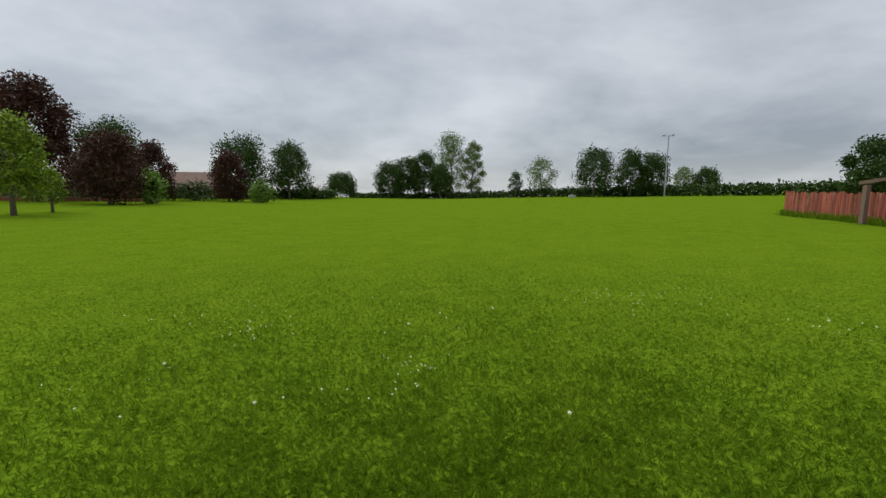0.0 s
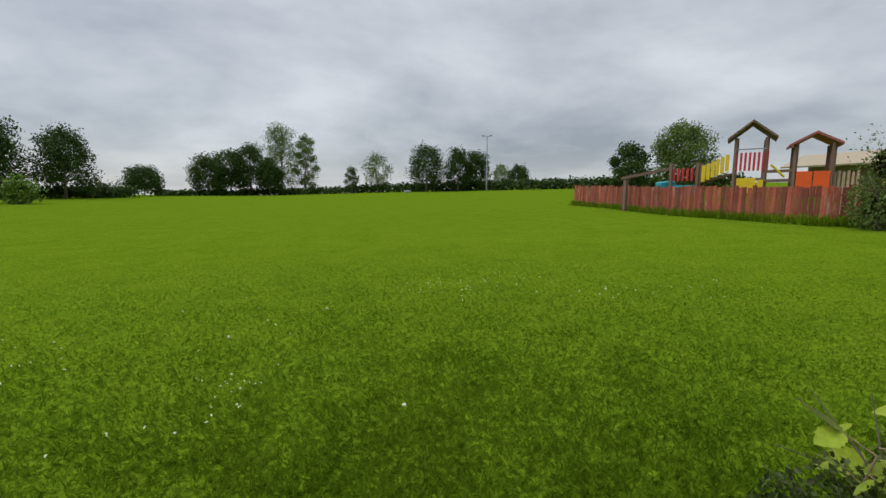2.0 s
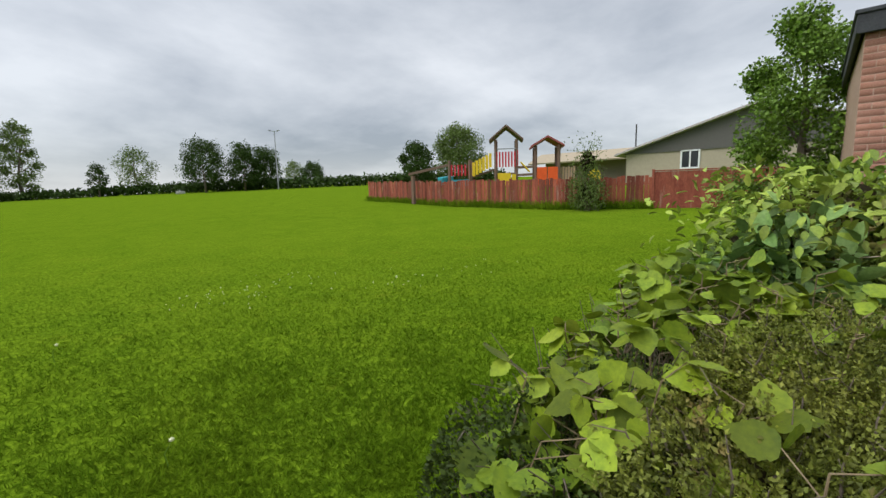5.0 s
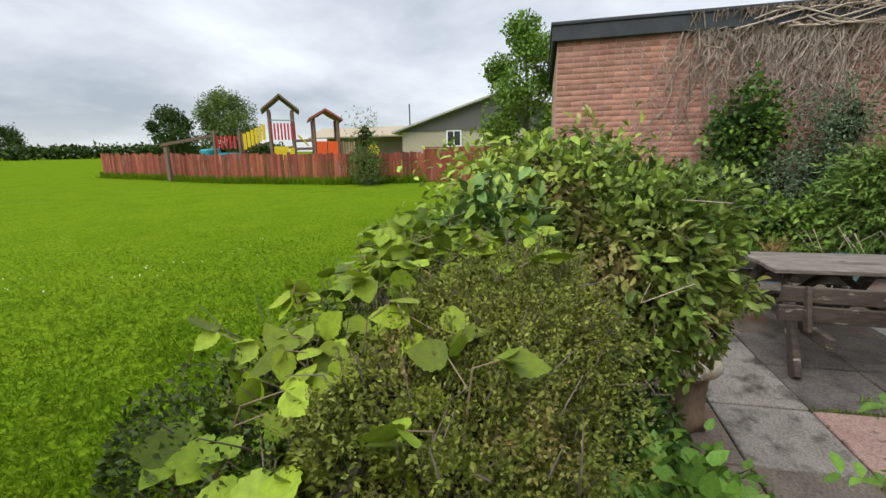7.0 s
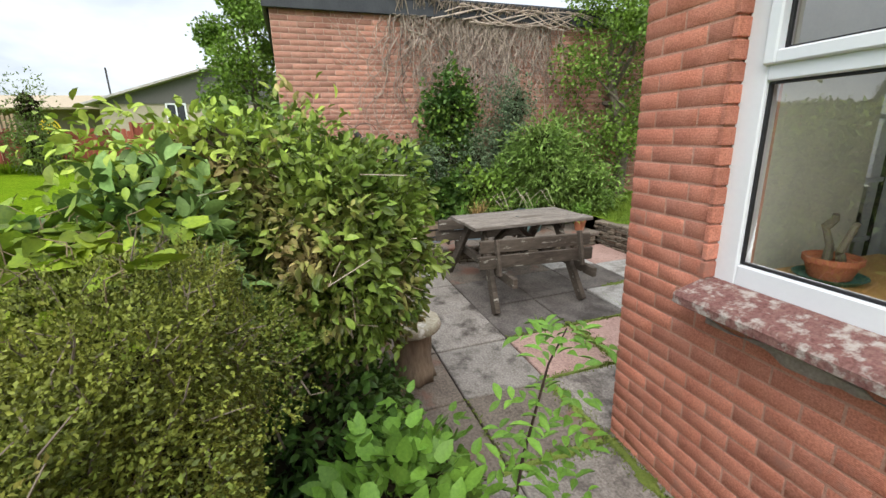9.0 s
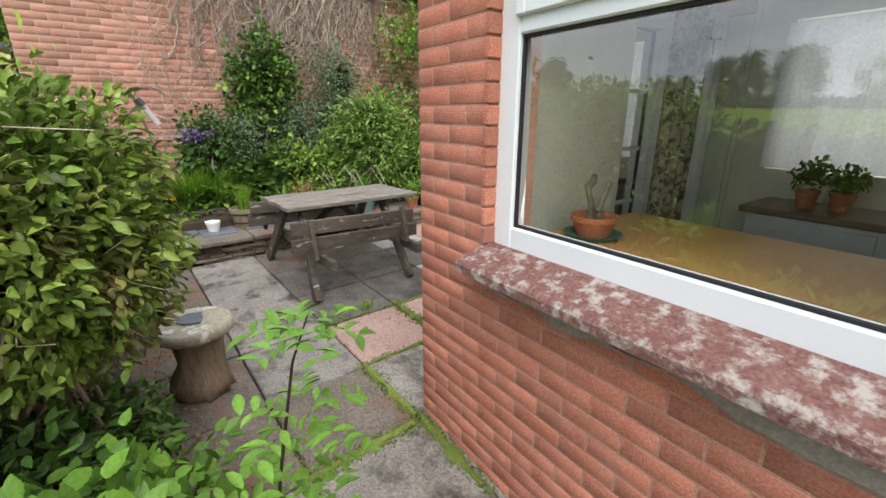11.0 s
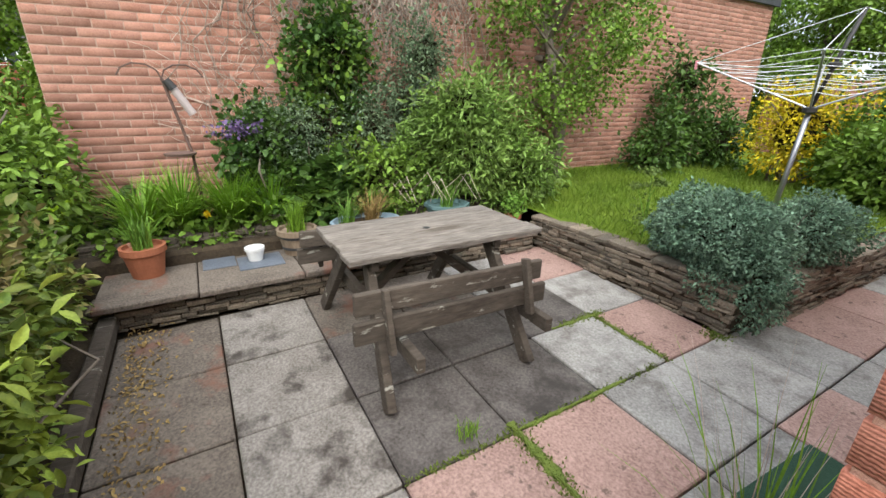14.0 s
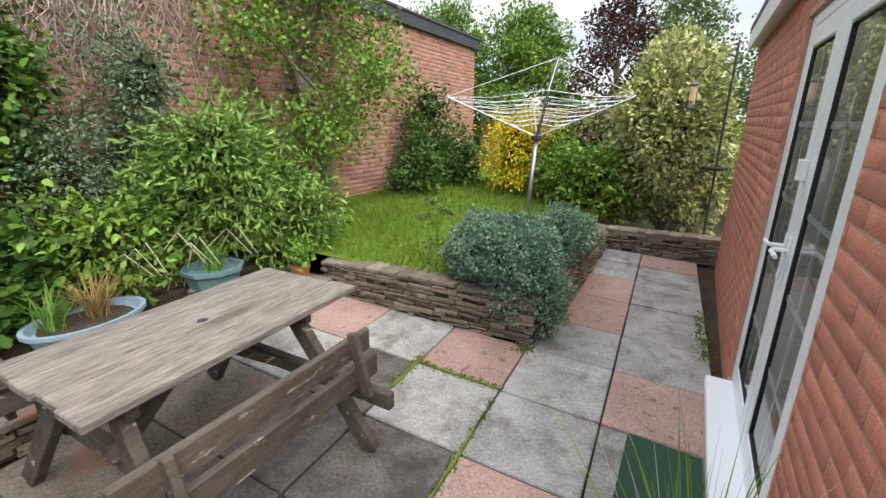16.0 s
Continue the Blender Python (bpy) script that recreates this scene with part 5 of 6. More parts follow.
def tree(name, x, y, h, w, material, label, n=3200, leaf=0.32, bare=0.22, group="", sparse=0.5):
    """A tapered trunk with limbs, and a crown of many clumped leaves with gaps."""
    z = fz(x, y)
    t = thing(name, (x, y, z), label, "tree", group)
    tr, r = B(), 0.03 * h * 0.6 + 0.05
    top = Vector((x + rng.normal() * 0.04 * h, y, z + h * 0.62))
    tube(tr, [(x, y, z - 0.1), (x + 0.02 * h * rng.normal(), y, z + h * 0.25), top], [r, r * 0.72, r * 0.3], 8)
    part("trunk", tr, BARK, t, smooth=True)
    cl, lim = [], []
    k = 15
    for i in range(k):
        a, u = 2.4 * i + rng.uniform(-0.4, 0.4), (i + 0.5) / k
        zz2 = z + h * (bare + (0.93 - bare) * u)
        prof = math.sin(math.pi * min(0.97, max(0.12, 0.18 + 0.82 * u))) ** 0.6
        rr = 0.5 * w * prof * rng.uniform(0.45, 0.78)
        c = Vector((x + rr * math.cos(a), y + rr * math.sin(a), zz2))
        lim.append((Vector((x, y, z)).lerp(top, min(1, 0.3 + 0.7 * u)), c))
        s = w * rng.uniform(0.16, 0.25)
        cl.append(blob(c, (s, s, s * 0.8), int(n * 3.4) // k, 0.8, 0.3))
    pts, out = join_pts(*cl)
    part("limb", stems(lim, r * 0.35, r * 0.06, 5), BARK, t)
    part("crown", leaves("crown_leaves", pts, leaf * 0.68, KITE, 0.8, out * 0.4, 0.35), material, t)
    return t


ROW = "field boundary trees"
tree("copper_beech", -40.6, 44.1, 12.3, 8.5, L_COPPER, "large dark purple copper beech", 5200, 0.4, 0.12)
tree("lime_tree", -23.5, 24.4, 5.6, 4.0, L_BRAMBLE, "young light yellow-green tree at the field edge", 2600, 0.22, 0.25)
tree("sapling", -24.1, 27.5, 2.8, 1.6, L_BRAMBLE, "thin sapling with light green leaves", 700, 0.16, 0.3)
tree("purple_tree", -30.0, 40.0, 6.4, 6.6, L_COPPER, "rounded dark red-leaved tree", 3600, 0.3, 0.14)
tree("oak", -46.7, 62.4, 10.6, 11.5, L_TREE, "broad dark green tree", 4200, 0.4, 0.1, ROW)
tree("purple_tree", -33.8, 52.0, 7.0, 5.0, L_COPPER, "dark red-leaved tree among green shrubs", 2600, 0.3, 0.1)
tree("purple_tree", -25.9, 54.2, 6.2, 5.2, L_COPPER, "rounded dark red-leaved tree", 2600, 0.3, 0.08)
tree("oak", -31.2, 69.4, 9.6, 9.8, L_TREE, "broad dark green tree", 3800, 0.38, 0.1, ROW)
tree("oak", -24.6, 72.0, 9.2, 8.2, L_TREE, "dark green tree with a clear trunk", 3200, 0.36, 0.2, ROW)
tree("small_tree", -19.8, 90.0, 4.9, 7.2, L_TREE, "small spreading field tree", 2200, 0.36, 0.25, ROW)
tree("oak", -10.7, 97.6, 7.8, 8.2, L_TREE, "dark green boundary tree", 2600, 0.4, 0.15, ROW)
tree("oak", -6.8, 100.0, 9.3, 8.4, L_TREE, "dark green boundary tree", 2800, 0.4, 0.18, ROW)
tree("oak", -2.9, 100.2, 10.8, 8.0, L_TREE, "dark green boundary tree", 2800, 0.4, 0.2, ROW)
tree("oak", 0.8, 96.2, 7.4, 6.8, L_TREE, "dark green boundary tree", 2200, 0.4, 0.2, ROW)
tree("poplar", 3.1, 104.2, 16.0, 9.5, L_TREE2, "tall thin-leaved pale tree", 3000, 0.36, 0.15, ROW)
tree("poplar", 8.4, 101.9, 13.6, 6.0, L_TREE2, "tall thin-leaved pale tree", 2200, 0.36, 0.12, ROW)
tree("small_tree", 17.2, 93.7, 5.8, 3.4, L_TREE, "small thin field tree", 600, 0.34, 0.2, ROW)
tree("small_tree", 22.6, 92.6, 8.4, 7.4, L_TREE2, "open thin-leaved field tree", 1100, 0.34, 0.2, ROW)
tree("oak", 29.5, 80.1, 9.0, 8.2, L_TREE, "dark green boundary tree", 2800, 0.36, 0.2, ROW)
tree("oak", 34.9, 76.8, 8.2, 6.8, L_TREE, "dark green boundary tree", 2400, 0.36, 0.12, ROW)
tree("oak", 38.9, 77.1, 7.6, 6.8, L_TREE, "dark green boundary tree", 2400, 0.36, 0.1, ROW)
tree("small_tree", 52.7, 91.2, 5.6, 5.0, L_TREE2, "pale half-bare field tree", 700, 0.36, 0.2, ROW)
tree("small_tree", 52.6, 83.1, 5.0, 5.6, L_TREE, "small rounded field tree", 1700, 0.36, 0.15, ROW)
tree("oak", 44.8, 43.7, 6.2, 5.4, L_TREE, "dark green tree behind the play area", 2400, 0.34, 0.1, ROW)
tree("oak", 52.0, 41.7, 8.6, 9.0, L_TREE2, "broad light green tree behind the play area", 3600, 0.36, 0.2, ROW)

# boundary hedge far across the field
for i, (a, b, h) in enumerate((((-19, 95), (-3, 100), 1.0), ((-3, 101), (20, 95), 1.4), ((20, 95), (40, 76), 1.8), ((40, 76), (56, 58), 1.9), ((56, 58), (62, 40), 1.8), ((-45, 60), (-19, 80), 1.6), ((-45, 60), (-60, 40), 1.8))):
    n = int(math.dist(a, b) * 130)
    t = rng.uniform(0, 1, n)
    xs, ys = a[0] + (b[0] - a[0]) * t + rng.normal(size=n) * 0.8, a[1] + (b[1] - a[1]) * t + rng.normal(size=n) * 0.8
    zs = np.array([fz(x, y) for x, y in zip(xs, ys)]) + rng.uniform(0, 1, n) ** 0.7 * h * (0.85 + 0.25 * np.sin(t * 23) * np.sin(t * 57))
    tagged(part("boundary_hedge", leaves("far_hedge", np.stack([xs, ys, zs], 1), 0.5, KITE, 0.8, None, 0.4), L_TREE), "long dark green hedge at the field edge", "hedge", "field boundary hedges")

# ---- beyond the field: buildings, fence and play area ----
DV, RV = Vector((0.838, 0.5456, 0)), Vector((0.5456, -0.838, 0))   # away from the path, and across
T1 = Vector((20.8, 13.2, 0))


def play(r, d, z):
    return T1 + RV * r + DV * d + Vector((0, 0, z))


PW = plain("play_timber", (0.19, 0.125, 0.09), 0.85, bump=0.3)
P_RED, P_YEL, P_ORG, P_TEAL = plain("red_panel", (0.55, 0.03, 0.04)), plain("yellow_panel", (0.80, 0.58, 0.02)), plain("orange_panel", (0.85, 0.12, 0.02)), plain("teal_panel", (0.03, 0.33, 0.38))
PG = fz(T1.x, T1.y)


def tower(c, w, top, label, roof_mat, eave, apex, ow, along):
    t = thing("play_tower", play(c, 0, PG), label, "play tower", "climbing frame towers")
    for a in (-w, w):
        for b in (-w, w):
            part("post", beam(B(), play(c + a, b, PG), play(c + a, b, top), 0.13, 0.13, 0.01), PW, t)
    part("deck", beam(B(), play(c - w, 0, 2.55), play(c + w, 0, 2.55), 2 * w, 0.08, 0.01), PW, t)
    for s in (-1, 1):
        rb = B()
        if along:
            q = [play(c + s * ow, -w - 0.25, eave), play(c, -w - 0.25, apex), play(c, w + 0.25, apex), play(c + s * ow, w + 0.25, eave)]
        else:
            q = [play(c - ow, s * (w + 0.25), eave), play(c - ow, 0, apex), play(c + ow, 0, apex), play(c + ow, s * (w + 0.25), eave)]
        lo = [rb.verts.new(p) for p in q]
        hi = [rb.verts.new(p + Vector((0, 0, 0.10))) for p in q]
        rb.faces.new(lo)
        rb.faces.new(hi[::-1])
        for k in range(4):
            rb.faces.new((lo[k], hi[k], hi[(k + 1) % 4], lo[(k + 1) % 4]))
        bmesh.ops.recalc_face_normals(rb, faces=rb.faces)
        part("roof", rb, roof_mat, t)
    return t


t1 = tower(0, 0.55, 4.35, "wooden play tower with a gabled roof and red rails", PW, 4.25, 5.0, 0.9, True)
for k in range(7):
    part("rail_slat", beam(B(), play(-0.5 + k * 0.16, -0.6, 2.9), play(-0.5 + k * 0.16, -0.6, 3.7), 0.09, 0.03, 0.005), P_RED, t1, "red slat")
part("side_panel", beam(B(), play(0.62, -0.6, 3.3), play(0.62, 0.5, 3.3), 0.05, 0.9, 0.01), P_RED, t1, "red side panel")
part("rail", beam(B(), play(-0.55, -0.6, 3.85), play(0.55, -0.6, 3.85), 0.05, 0.05), METAL, t1)
part("lower_panel", beam(B(), play(-0.45, -0.6, 2.2), play(0.25, -0.6, 2.2), 0.04, 0.75, 0.01), P_YEL, t1, "yellow panel")
t2 = tower(2.15, 0.6, 3.95, "wooden play tower with a red roof and orange panel", plain("red_roof", (0.36, 0.10, 0.09), 0.7), 3.85, 4.35, 0.85, True)
for k in range(2):
    part("lower_panel", beam(B(), play(1.62 + k * 0.56, -0.66, 2.35), play(2.14 + k * 0.56, -0.66, 2.35), 0.04, 0.95, 0.01), P_ORG, t2, "orange panel")
br = thing("play_bridge", play(-1.3, 0, PG), "sloping yellow slatted bridge between play towers", "play bridge")
for k in range(6):
    r = -1.75 + k * 0.18
    part("slat", beam(B(), play(r, -0.55, 2.45 + k * 0.09), play(r, -0.55, 3.2 + k * 0.09), 0.15, 0.03, 0.005, tuple(DV)), P_YEL, br)
part("walkway", beam(B(), play(-1.85, 0, 2.42), play(-0.6, 0, 2.8), 0.9, 0.08), PW, br)
part("post", beam(B(), play(-1.88, 0, PG), play(-1.88, 0, 3.3), 0.12, 0.12), PW, br)
lp = thing("play_platform", play(-2.5, 0, PG), "low play platform with red rails and a teal panel", "play platform")
for r in (-3.1, -1.98):
    part("post", beam(B(), play(r, -0.4, PG), play(r, -0.4, 3.35), 0.12, 0.12), PW, lp)
for k in range(6):
    part("rail_slat", beam(B(), play(-2.98 + k * 0.19, -0.42, 2.5), play(-2.98 + k * 0.19, -0.42, 3.1), 0.11, 0.03), P_RED, lp, "red slat")
part("side_panel", beam(B(), play(-3.0, -0.42, 2.05), play(-2.05, -0.42, 2.05), 0.05, 0.5), P_TEAL, lp, "teal panel")
part("slide", beam(B(), play(-3.6, -0.6, 2.2), play(-3.1, 0.3, 2.3), 0.4, 0.5, 0.05), P_TEAL, lp, "teal plastic slide")
wk = thing("play_walkway", play(1.1, 0, PG), "timber walkway with rails between the play towers", "play walkway")
for zr in (2.12, 2.45, 2.85):
    part("rail", beam(B(), play(0.58, -0.6, zr), play(1.58, -0.6, zr + 0.02), 0.07, 0.13, 0.01), PW, wk)
part("slide", beam(B(), play(0.75, -0.5, 3.15), play(1.25, -0.5, 2.6), 0.35, 0.07, 0.02), P_YEL, wk, "yellow plastic slide")
part("small_panel", beam(B(), play(0.30, -0.62, 2.28), play(0.52, -0.62, 2.28), 0.04, 0.45, 0.01), P_YEL, wk, "small yellow panel")
pk = thing("paling_screen", play(3.1, 0, PG), "pale timber palings beside the orange panels", "play screen")
PALE = plain("pale_timber", (0.46, 0.33, 0.22), 0.85, bump=0.3)
for k in range(6):
    part("paling", beam(B(), play(2.86 + k * 0.14, -0.5, PG), play(2.86 + k * 0.14, -0.5, 2.78 + 0.05 * (k % 2)), 0.09, 0.03, 0.004), PALE, pk)
yp = thing("spring_rider", play(4.6, -0.4, PG), "rounded yellow play panel on a post", "play panel")
part("panel", tube(B(), [play(4.6, -0.46, 2.32), play(4.6, -0.38, 2.32)], 0.33, 18), P_YEL, yp)
part("post", beam(B(), play(4.6, -0.36, PG), play(4.6, -0.36, 2.4), 0.09, 0.09, 0.01), PW, yp)
sw = thing("swing_beam", play(-4.2, 0, PG), "leaning timber beam on a post", "play beam")
part("post", beam(B(), play(-5.25, 0, PG), play(-5.25, 0, 2.6), 0.18, 0.18), PW, sw)
part("beam", beam(B(), play(-5.5, 0, 2.68), play(-3.1, 0, 3.15), 0.14, 0.14), PW, sw)

fence = thing("board_fence", (17.7, 10.5, fz(17.7, 10.5)), "weathered red-stained vertical board fence", "fence")
line_f = [(20.2, 24.4), (17.75, 14.2), (17.6, 8.6), (19.2, 5.2)]
for a, b in zip(line_f, line_f[1:]):
    a, b = Vector((*a, 0)), Vector((*b, 0))
    L, d = (b - a).length, (b - a).normalized()
    k = int(L / 0.17)
    for i in range(k):
        p = a + d * (L * (i + 0.5) / k)
        z = fz(p.x, p.y)
        h = 1.28 + rng.uniform(-0.05, 0.07)
        part("board", beam(B(), p + Vector((0, 0, z - 0.02)), p + Vector((rng.normal() * 0.012, rng.normal() * 0.012, z + h)), 0.022, 0.155, 0.004, tuple(d)), FENCE_RED, fence)
    for zr in (0.35, 1.0):
        part("rail", beam(B(), a + d.cross(Vector((0, 0, 1))) * -0.04 + Vector((0, 0, fz(a.x, a.y) + zr)), b + d.cross(Vector((0, 0, 1))) * -0.04 + Vector((0, 0, fz(b.x, b.y) + zr)), 0.04, 0.08), FENCE_RED, fence)
pf = thing("panel_fence", (21.5, 2, fz(21.5, 2)), "smooth dark red panel fence with a rail", "fence")
line_p = [(19.2, 5.2), (19.9, 2.6), (20.6, 0.0), (21.4, -3.0)]
for a, b in zip(line_p, line_p[1:]):
    a, b = Vector((*a, 0)), Vector((*b, 0))
    z = fz(a.x, a.y)
    part("panel", beam(B(), a + Vector((0, 0, z + 0.72)), b + Vector((0, 0, z + 0.72)), 0.03, 1.45, 0.01), FENCE_RED, pf)
    part("cap_rail", beam(B(), a + Vector((0, 0, z + 1.49)), b + Vector((0, 0, z + 1.49)), 0.08, 0.05, 0.01), FENCE_RED, pf)
    part("post", beam(B(), a + Vector((0, 0, z)), a + Vector((0, 0, z + 1.55)), 0.1, 0.1, 0.01), FENCE_RED, pf)
fs = shrub("airy_shrub", (17.4, 7.2, fz(17.4, 7.2)), "airy grey-green shrub standing before the fence", [blob((17.4, 7.2, 1.5), (0.75, 0.75, 0.95), 3200, 0.8), blob((17.4, 7.2, 2.7), (0.6, 0.6, 1.0), 900, 0.95, 0.5)], 0.10, L_TREE2, KITE, 0.45, 0.3, 0.02, k_stems=26)
gn = 4200
tt = rng.uniform(0, 1, gn)
seg = rng.integers(0, 3, gn)
pa, pb = np.array(line_f)[seg], np.array(line_f + [(21.4, -3.0)])[seg + 1]
gxy = pa + (pb - pa) * tt[:, None] + np.stack([-0.15 - np.abs(rng.normal(size=gn)) * 0.12, rng.normal(size=gn) * 0.1], 1)
tagged(part("fence_grass", leaves("tall_grass", np.array([(x, y, fz(x, y)) for x, y in gxy]), 0.32, BLADE, 0.10, np.array((0, 0, 1.2)), 0.3, 0.5), BLADES), "tall unmown grass along the foot of the fence", "grass", kind="stuff")

barn = thing("barn", (40, 4, fz(40, 4)), "long barn with a grey sheet roof and cream wall", "building")
bz = fz(40, 4) - 0.5
CREAM, DGREY = plain("cream_render", (0.42, 0.37, 0.28), 0.9, bump=0.2), plain("dark_grey_cladding", (0.12, 0.115, 0.11), 0.8, bump=0.2)
part("wall", box(B(), (39.9, -6.5, bz), (70, 13.0, 4.5)), CREAM, barn)
gb3 = B()
for q in ((39.8, 13.6), (39.9, 13.6)):
    gb3.verts.new((q[0], 13.3, 4.45))
    gb3.verts.new((q[0], 3.6, 7.45))
    gb3.verts.new((q[0], -6.3, 4.45))
gb3.verts.ensure_lookup_table()
gb3.faces.new(gb3.verts[:3])
gb3.faces.new(gb3.verts[3:][::-1])
part("gable", gb3, DGREY, barn, "dark grey gable cladding")
ROOFS = mat("sheet_roof", (0.36, 0.33, 0.32), (0.44, 0.41, 0.40), scale=0.6, rough=0.7, bump=0.2, bscale=4)
for s in (1, -1):
    rb = beam(B(), (39.2, 3.6 + s * 5.0, 6.02), (70, 3.6 + s * 5.0, 6.02), 11.0, 0.16, 0.01)
    bmesh.ops.rotate(rb, verts=rb.verts, cent=(50, 3.6 + s * 5.0, 6.02), matrix=Matrix.Rotation(-s * math.atan2(3.0, 9.7), 3, "X"))
    part("roof", rb, ROOFS, barn)
bw = part("window", rect_frame(B(), 7.35, 8.75, 3.0, 4.5, 0.12, 39.80, 39.9, Matrix(((0, 1, 0, 0), (1, 0, 0, 0), (0, 0, 1, 0), (0, 0, 0, 1)))), UPVC, barn, "white window")
box_w = box(B(), (39.8, 8.0, 3.1), (39.88, 8.1, 4.4))
part("mullion", box_w, UPVC, bw)
part("pane", box(B(), (39.87, 7.45, 3.1), (39.895, 8.65, 4.4)), plain("dark_glass", (0.03, 0.035, 0.04), 0.1), bw)
low_b = thing("low_building", (46, 18, fz(46, 18)), "long low building with a tan sheet roof", "building")
part("wall", box(B(), (46, 13.5, 1.0), (54, 24, 4.5)), plain("dull_render", (0.26, 0.22, 0.17), 0.85), low_b)
rf = beam(B(), (45.3, 13.0, 5.0), (45.3, 25.0, 5.0), 3.4, 0.15)
bmesh.ops.rotate(rf, verts=rf.verts, cent=(45.3, 19, 5.0), matrix=Matrix.Rotation(radians(-20), 3, "Y"))
part("roof", rf, plain("tan_roof", (0.42, 0.35, 0.25), 0.8), low_b)
pm = thing("mast", (58, 17.8, fz(58, 17.8)), "thin dark mast behind the barn", "mast")
part("pole", tube(B(), [(58, 17.8, fz(58, 17.8)), (58, 17.8, 9.4)], 0.09, 6), BLACK, pm)

fl = thing("floodlight", (38.4, 71.7, fz(38.4, 71.7)), "tall thin floodlight column at the field edge", "floodlight")
part("column", tube(B(), [(38.4, 71.7, fz(38.4, 71.7)), (38.4, 71.7, 12.7)], [0.12, 0.08], 8), METAL, fl)
part("crossarm", beam(B(), (37.7, 72.1, 12.7), (39.0, 71.4, 12.7), 0.08, 0.08), METAL, fl)
for q in (-0.62, 0.62):
    part("lamp", beam(B(), Vector((38.35, 71.75, 12.82)) + Vector((q - 0.2, -q * 0.54, 0)), Vector((38.35, 71.75, 12.82)) + Vector((q + 0.2, -q * 0.54, 0.06)), 0.35, 0.16, 0.03), METAL, fl)
gl = thing("football_goal", (-11.6, 99.5, fz(-11.6, 99.5)), "white football goal at the far field edge", "goal")
for q in (-12.7, -10.4):
    part("post", tube(B(), [(q, 99.5, fz(q, 99.5)), (q, 99.5, fz(q, 99.5) + 2.0)], 0.07, 6), UPVC, gl)
part("crossbar", tube(B(), [(-12.7, 99.5, fz(-12.7, 99.5) + 2.0), (-10.4, 99.5, fz(-10.4, 99.5) + 2.0)], 0.07, 6), UPVC, gl)
sg = thing("field_bench", (25.8, 81.3, fz(25.8, 81.3)), "small pale bench at the field edge", "bench")
part("seat", box(B(), (25.2, 81.2, fz(25.8, 81.3)), (26.6, 81.5, fz(25.8, 81.3) + 0.45), 0.04), plain("pale_bench", (0.5, 0.5, 0.48)), sg)
hs = thing("far_house", (-39, 68, fz(-39, 68)), "house with a brown tiled roof among trees", "house")
part("wall", box(B(), (-43, 66.5, -0.5), (-34.5, 73, 2.6)), CREAM, hs)
rf = beam(B(), (-43.5, 67.4, 3.7), (-34, 67.4, 3.7), 3.6, 0.2)
bmesh.ops.rotate(rf, verts=rf.verts, cent=(-39, 67.4, 3.7), matrix=Matrix.Rotation(radians(48), 3, "X"))
part("roof", rf, mat("brown_tiles", (0.20, 0.13, 0.10), (0.26, 0.17, 0.13), scale=1.2, bump=0.5, bscale=6), hs)
rfn = thing("rail_fence", (-35, 43, fz(-35, 43)), "low brown post and rail fence with boards", "fence")
for k in range(3):
    part("rail", beam(B(), (-52, 41, fz(-52, 41) + 0.4 + 0.4 * k), (-33, 49, fz(-33, 49) + 0.4 + 0.4 * k), 0.05, 0.16), LOG, rfn)
part("board", beam(B(), (-52, 41.2, fz(-52, 41) + 0.2), (-33, 49.2, fz(-33, 49) + 0.2), 0.05, 0.6), TERRA, rfn)
for k in range(11):
    f = k / 10
    part("post", beam(B(), (-52 + 19 * f, 40.9 + 8 * f, fz(-40, 45)), (-52 + 19 * f, 40.9 + 8 * f, fz(-40, 45) + 1.5), 0.12, 0.12), LOG, rfn)
for x, y, h, w in ((-28.5, 43.5, 3.2, 2.6), (-21.0, 52.0, 2.4, 2.6), (-22.0, 77.0, 2.2, 6.0), (-38, 50, 2.4, 7.0), (-31, 56, 2.4, 8.0)):
    z = fz(x, y)
    shrub("field_shrub", (x, y, z), "rounded green shrub at the field edge", [blob((x, y, z + h * 0.5), (w / 2, w / 2, h * 0.55), 1500, 0.6)], 0.26, L_TREE if w > 5 else L_MID, KITE, 0.7, 0.4, 0.05, group="field edge shrubs")

# trees close behind the outbuilding and the far end of the garden
tree("ivy_tree", 11.3, 0.5, 4.6, 2.5, L_MID, "ivy-grown tree behind the outbuilding corner", 7500, 0.10, 0.03)
tree("garden_tree", 7.0, -5.5, 4.5, 2.7, L_MID, "leafy garden tree against the brick wall", 6500, 0.075, 0.25)
for x, y, h, w, m, lb in ((6.8, -13.5, 4.6, 3.4, L_MID, "leafy green tree past the garden end"), (4.6, -15.0, 5.2, 3.2, L_COPPER, "thin purple-leaved tree past the garden end"), (3.0, -16.0, 5.6, 3.6, L_TREE2, "thin pale tree past the garden end"), (9.5, -14, 5.0, 4.0, L_MID, "leafy green tree past the garden end"), (0.5, -15, 4.2, 4.0, L_TREE2, "thin pale tree past the garden end")):
    tree("back_tree", x, y, h, w, m, lb, 4200 if m != L_MID else 8000, 0.12, 0.05, "trees past the garden end")
gw = box(B(), (2.0, -12.4, -0.2), (7.5, -12.15, 1.95))
setting("garden_wall", gw, BRICK_FAR, "old red brick wall at the garden end", "wall")
sl = thing("sleeper_edge", (4.5, -9.3, 0.3), "grey timber rail behind the shrubs", "edging")
part("rail", beam(B(), (3.3, -9.35, 1.0), (5.6, -9.3, 1.05), 0.1, 0.16, 0.01), WOOD, sl)
